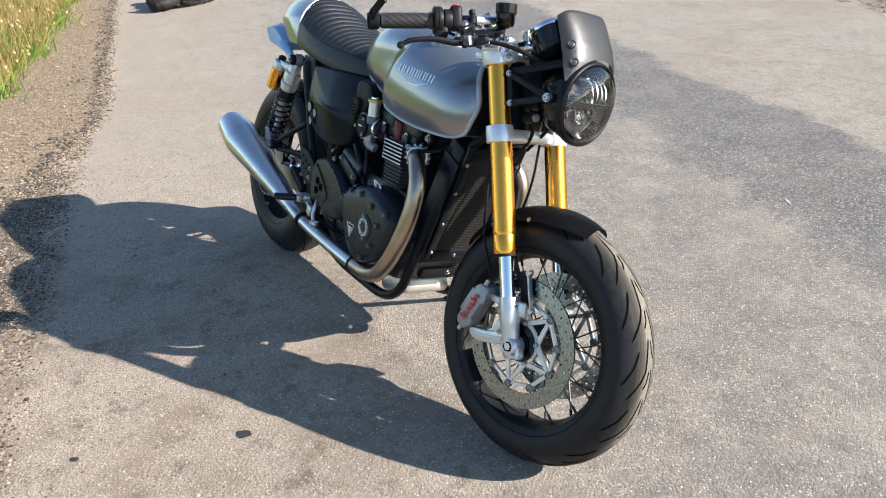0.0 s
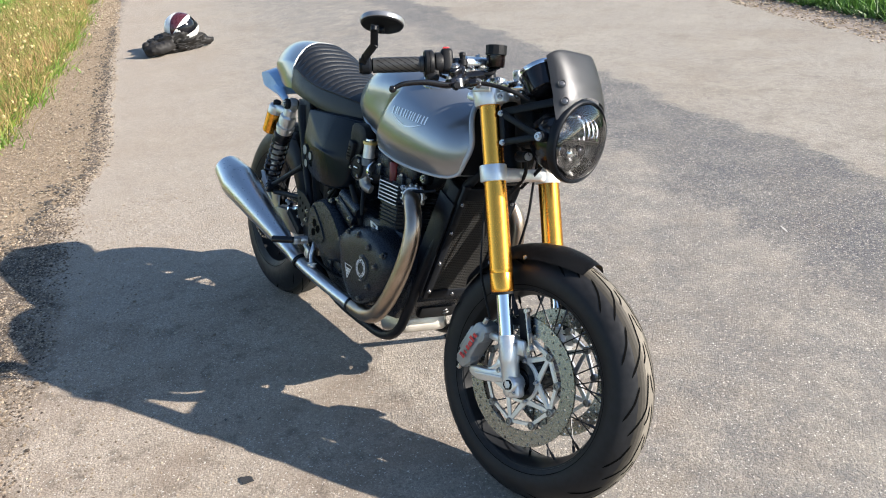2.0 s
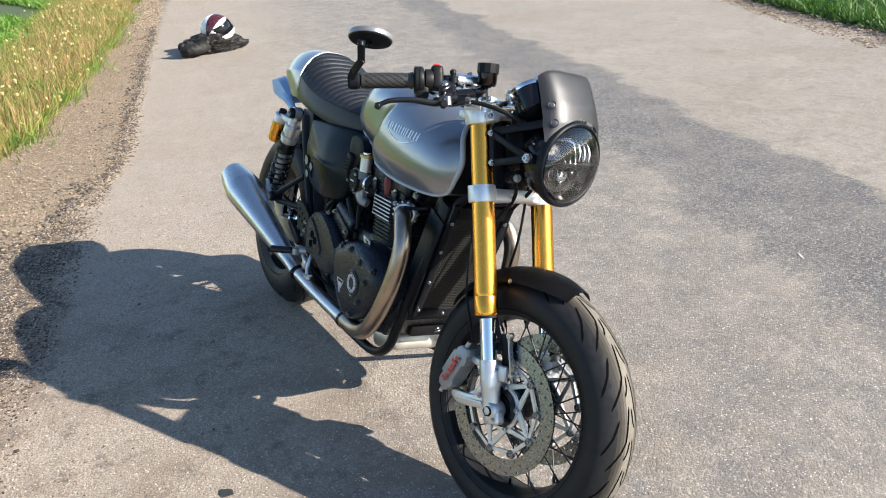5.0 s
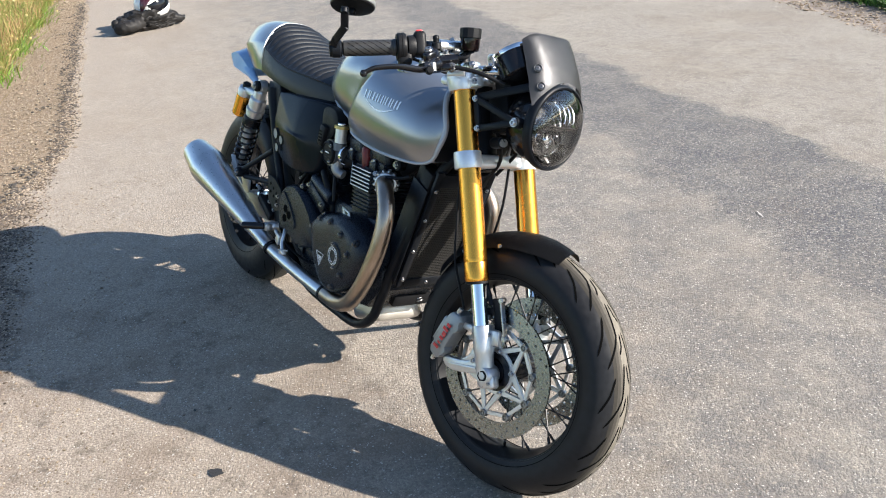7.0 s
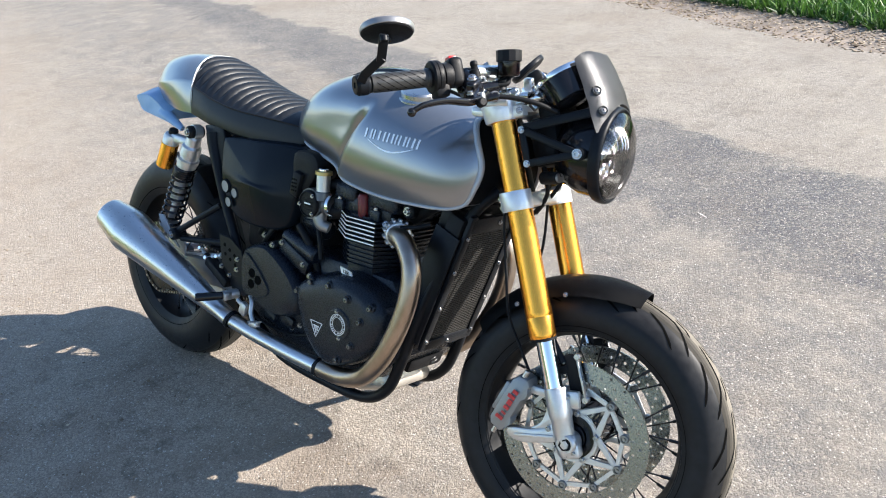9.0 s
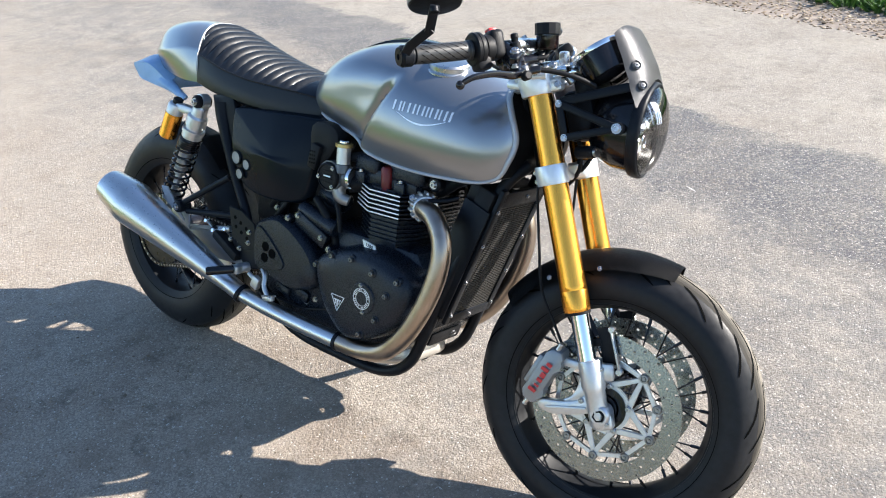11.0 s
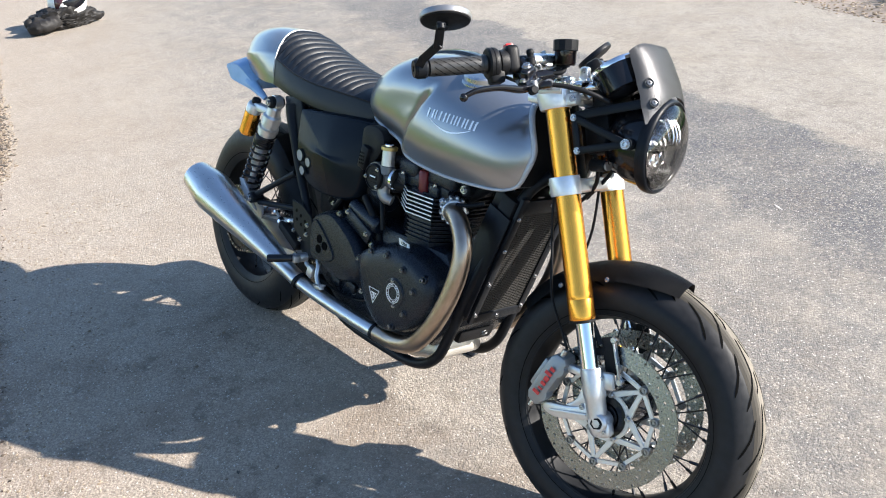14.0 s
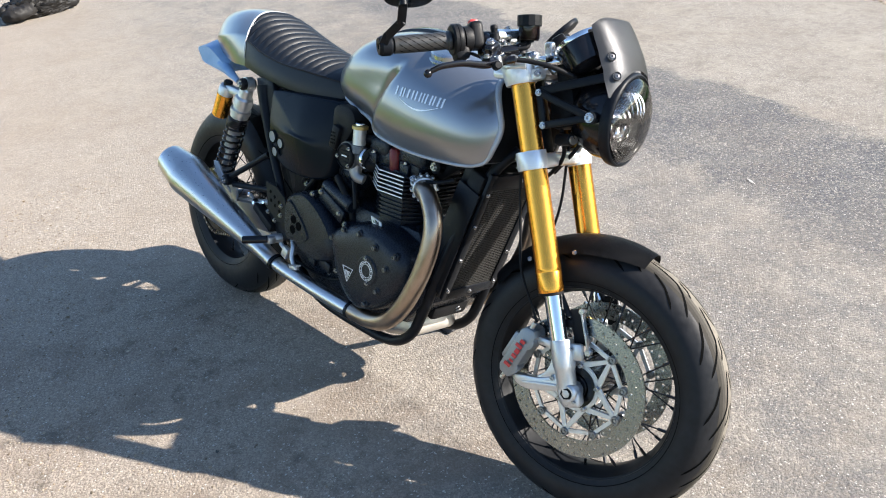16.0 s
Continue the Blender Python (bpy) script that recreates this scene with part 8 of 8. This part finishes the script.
# foot controls
for s in (-1, 1):
    bm = bmesh.new()
    prism(bm, [(-0.600, 0.352), (-0.561, 0.371), (-0.448, 0.395), (-0.425, 0.383), (-0.380, 0.300), (-0.420, 0.285), (-0.488, 0.310)], min(s * 0.106, s * 0.114), max(s * 0.106, s * 0.114), 0.004, 2)
    part("swingarm_plate", bm, YOKE_METAL, bike, "grey aluminium swingarm plate")
    bm = bmesh.new()
    rod(bm, (-0.425, s * 0.140, 0.398), (-0.350, s * 0.140, 0.414), 0.0075, seg=14, bev=0.001)
    box(bm, 0.022, 0.014, 0.020, Matrix.Translation((-0.414, s * 0.142, 0.398)), 0.004)
    part("brake_union", bm, ALLOY, bike, "pale brake line union")
    bm = bmesh.new()
    rod(bm, (-0.240, s * 0.166, 0.328), (-0.214, s * 0.168, 0.318), 0.0060, seg=12, bev=0.001)
    box(bm, 0.026, 0.016, 0.034, Matrix.Translation((-0.209, s * 0.168, 0.312)) @ pose(0, 0, 0, 0, 20, 0), 0.005)
    part("pedal_pivot", bm, ALLOY, bike, "dull alloy pedal pivot")
for s in (-1, 1):
    bm = bmesh.new()
    HEEL = [(-0.327, 0.486), (-0.276, 0.484), (-0.228, 0.462), (-0.206, 0.395), (-0.262, 0.386), (-0.310, 0.407)]
    prism(bm, HEEL, s * 0.163, s * 0.168, 0.0015, 1)
    hpl = part("heel_guard", bm, SATIN, bike, "black drilled heel guard plate")
    bm = bmesh.new()
    for i in range(3):
        for j in range(2):
            lathe(bm, [(0.0052, 0.0), (0.0046, 0.0008), (0, 0.0004)], along((-0.300 + 0.022 * i + 0.004 * j, s * 0.168, 0.462 - 0.024 * j - 0.010 * i), (0, s, 0)), 14, False)
    part("drilled_holes", bm, GROOVE, hpl, "dark round holes")
    bolt(hpl, (-0.243, s * 0.168, 0.436), (0, s, 0), BOLT_M)
    bolt(hpl, (-0.245, s * 0.168, 0.408), (0, s, 0), BOLT_M)
    bm = bmesh.new()
    prism(bm, [(-0.20, 0.345), (-0.215, 0.395), (-0.33, 0.42), (-0.345, 0.40), (-0.275, 0.325)], s * 0.135, s * 0.150, 0.004)
    ph = part("footrest_hanger", bm, SATIN, bike, "black footrest hanger")
    for x, z in ((-0.336, 0.392), (-0.300, 0.376), (-0.215, 0.365)):
        bolt(ph, (x, s * 0.150, z), (0, s, 0), BOLT_M)
    bm = bmesh.new()
    rod(bm, (-0.265, s * 0.145, 0.335), (-0.275, s * 0.180, 0.332), 0.013, seg=18, bev=0.002)
    box(bm, 0.028, 0.026, 0.022, Matrix.Translation((-0.273, s * 0.180, 0.332)), 0.005)
    fp = part("footrest", bm, ALLOY, bike, "folding footrest with black peg")
    bm = bmesh.new()
    prof = [(0.008, 0.0), (0.0105, 0.002), (0.0112, 0.02), (0.0112, 0.066), (0.0090, 0.070), (0, 0.070)]
    lathe(bm, prof, along((-0.270, s * 0.190, 0.334), (-0.75, s, -0.12)), 18)
    part("peg", bm, GLOSS, fp, "black peg")
    bm = bmesh.new()
    sweep(bm, [(-0.205, s * 0.150, 0.345), (-0.176, s * 0.168, 0.338), (-0.166, s * 0.178, 0.314), (-0.145, s * 0.184, 0.296)], [0.008, 0.007, 0.0065, 0.006], 12, 5, 0.8)
    box(bm, 0.040, 0.016, 0.011, Matrix.Translation((-0.137, s * 0.188, 0.294)) @ pose(0, 0, 0, 0, -14, s * 12), 0.003)
    for k in range(5):
        box(bm, 0.003, 0.015, 0.004, Matrix.Translation((-0.153 + 0.0082 * k, s * 0.188, 0.2975 + 0.0018 * k)) @ pose(0, 0, 0, 0, -14, s * 12))
    part("brake_pedal" if s < 0 else "gear_lever", bm, ALLOY, bike, "aluminium pedal with ribbed tip")
bm = bmesh.new()
p, q = Vector((-0.395, -0.150, 0.396)), Vector((-0.300, -0.150, 0.350))
box(bm, 0.026, 0.030, (q - p).length, along((p + q) / 2, q - p, RIGHT), 0.006)
rod(bm, (-0.41, -0.15, 0.405), (-0.38, -0.15, 0.388), 0.009, seg=14)
part("rear_master_cylinder", bm, PLASTIC, bike, "black rear brake cylinder")
bm = bmesh.new()
sweep(bm, [(-0.31, -0.13, 0.36), (-0.24, -0.13, 0.29), (-0.10, -0.12, 0.27), (0.02, -0.125, 0.30)], 0.004, 8, 6)
part("brake_hose", bm, PLASTIC, bike, "black brake hose")

for x, y, z in ((-0.4466, -0.146, 0.4148), (-0.401, -0.158, 0.4005), (-0.3676, -0.146, 0.410)):
    bm = bmesh.new()
    lathe(bm, [(0.0085, -0.012), (0.0085, -0.004), (0.0065, -0.003), (0.0065, 0.003), (0.0050, 0.004), (0.0, 0.004)], along((x, y, z), (0.1, -1, 0.25)), 6)
    part("brake_union_nut", bm, CHROME, bike, "bright union nut", 30)
bm = bmesh.new()
sweep(bm, [(-0.4466, -0.144, 0.4148), (-0.42, -0.150, 0.409), (-0.401, -0.155, 0.4005), (-0.385, -0.150, 0.404), (-0.3676, -0.144, 0.410)], 0.0042, 10, 5)
part("brake_pipe", bm, ALLOY, bike, "pale brake pipe")

# side stand on the far side, resting on the road
bm = bmesh.new()
tan_lean = math.tan(radians(LEAN))
tip = Vector((0.014, 0.270, 0.270 * tan_lean + 0.008))
sweep(bm, [(0.06, 0.105, 0.215), (0.045, 0.17, 0.165), tip], [0.013, 0.012, 0.010], 12, 5)
st = part("side_stand", bm, SATIN, bike, "black side stand resting on the road")
bm = bmesh.new()
box(bm, 0.055, 0.040, 0.006, Matrix.Translation(tip - Vector((0, 0, 0.006))) @ pose(0, 0, 0, LEAN, 0, 0), 0.002, 1)
part("stand_foot", bm, SATIN, st)
# inner mudguard and tail bracket that close the space under the seat
bm = bmesh.new()
rows = []
for i in range(17):
    a = radians(44 + 20 * i / 16)
    rows.append([REAR @ Vector((0.345 * math.cos(a), y, 0.345 * math.sin(a) - 0.010 * (y / 0.09) ** 2)) for y in (-0.09, -0.06, -0.03, 0, 0.03, 0.06, 0.09)])
loft(bm, rows, closed=False, cap=False)
bmesh.ops.solidify(bm, geom=bm.faces[:], thickness=0.003)
part("inner_mudguard", bm, PLASTIC, bike, "black inner rear mudguard")
bm = bmesh.new()
box(bm, 0.30, 0.20, 0.19, Matrix.Translation((-0.20, 0, 0.635)), 0.03)
part("airbox", bm, PLASTIC, bike, "black airbox under the seat")
bm = bmesh.new()
box(bm, 0.30, 0.20, 0.02, Matrix.Translation((-0.45, 0, 0.762)) @ pose(0, 0, 0, 0, 7, 0), 0.006)
part("seat_pan", bm, PLASTIC, bike, "black seat pan")
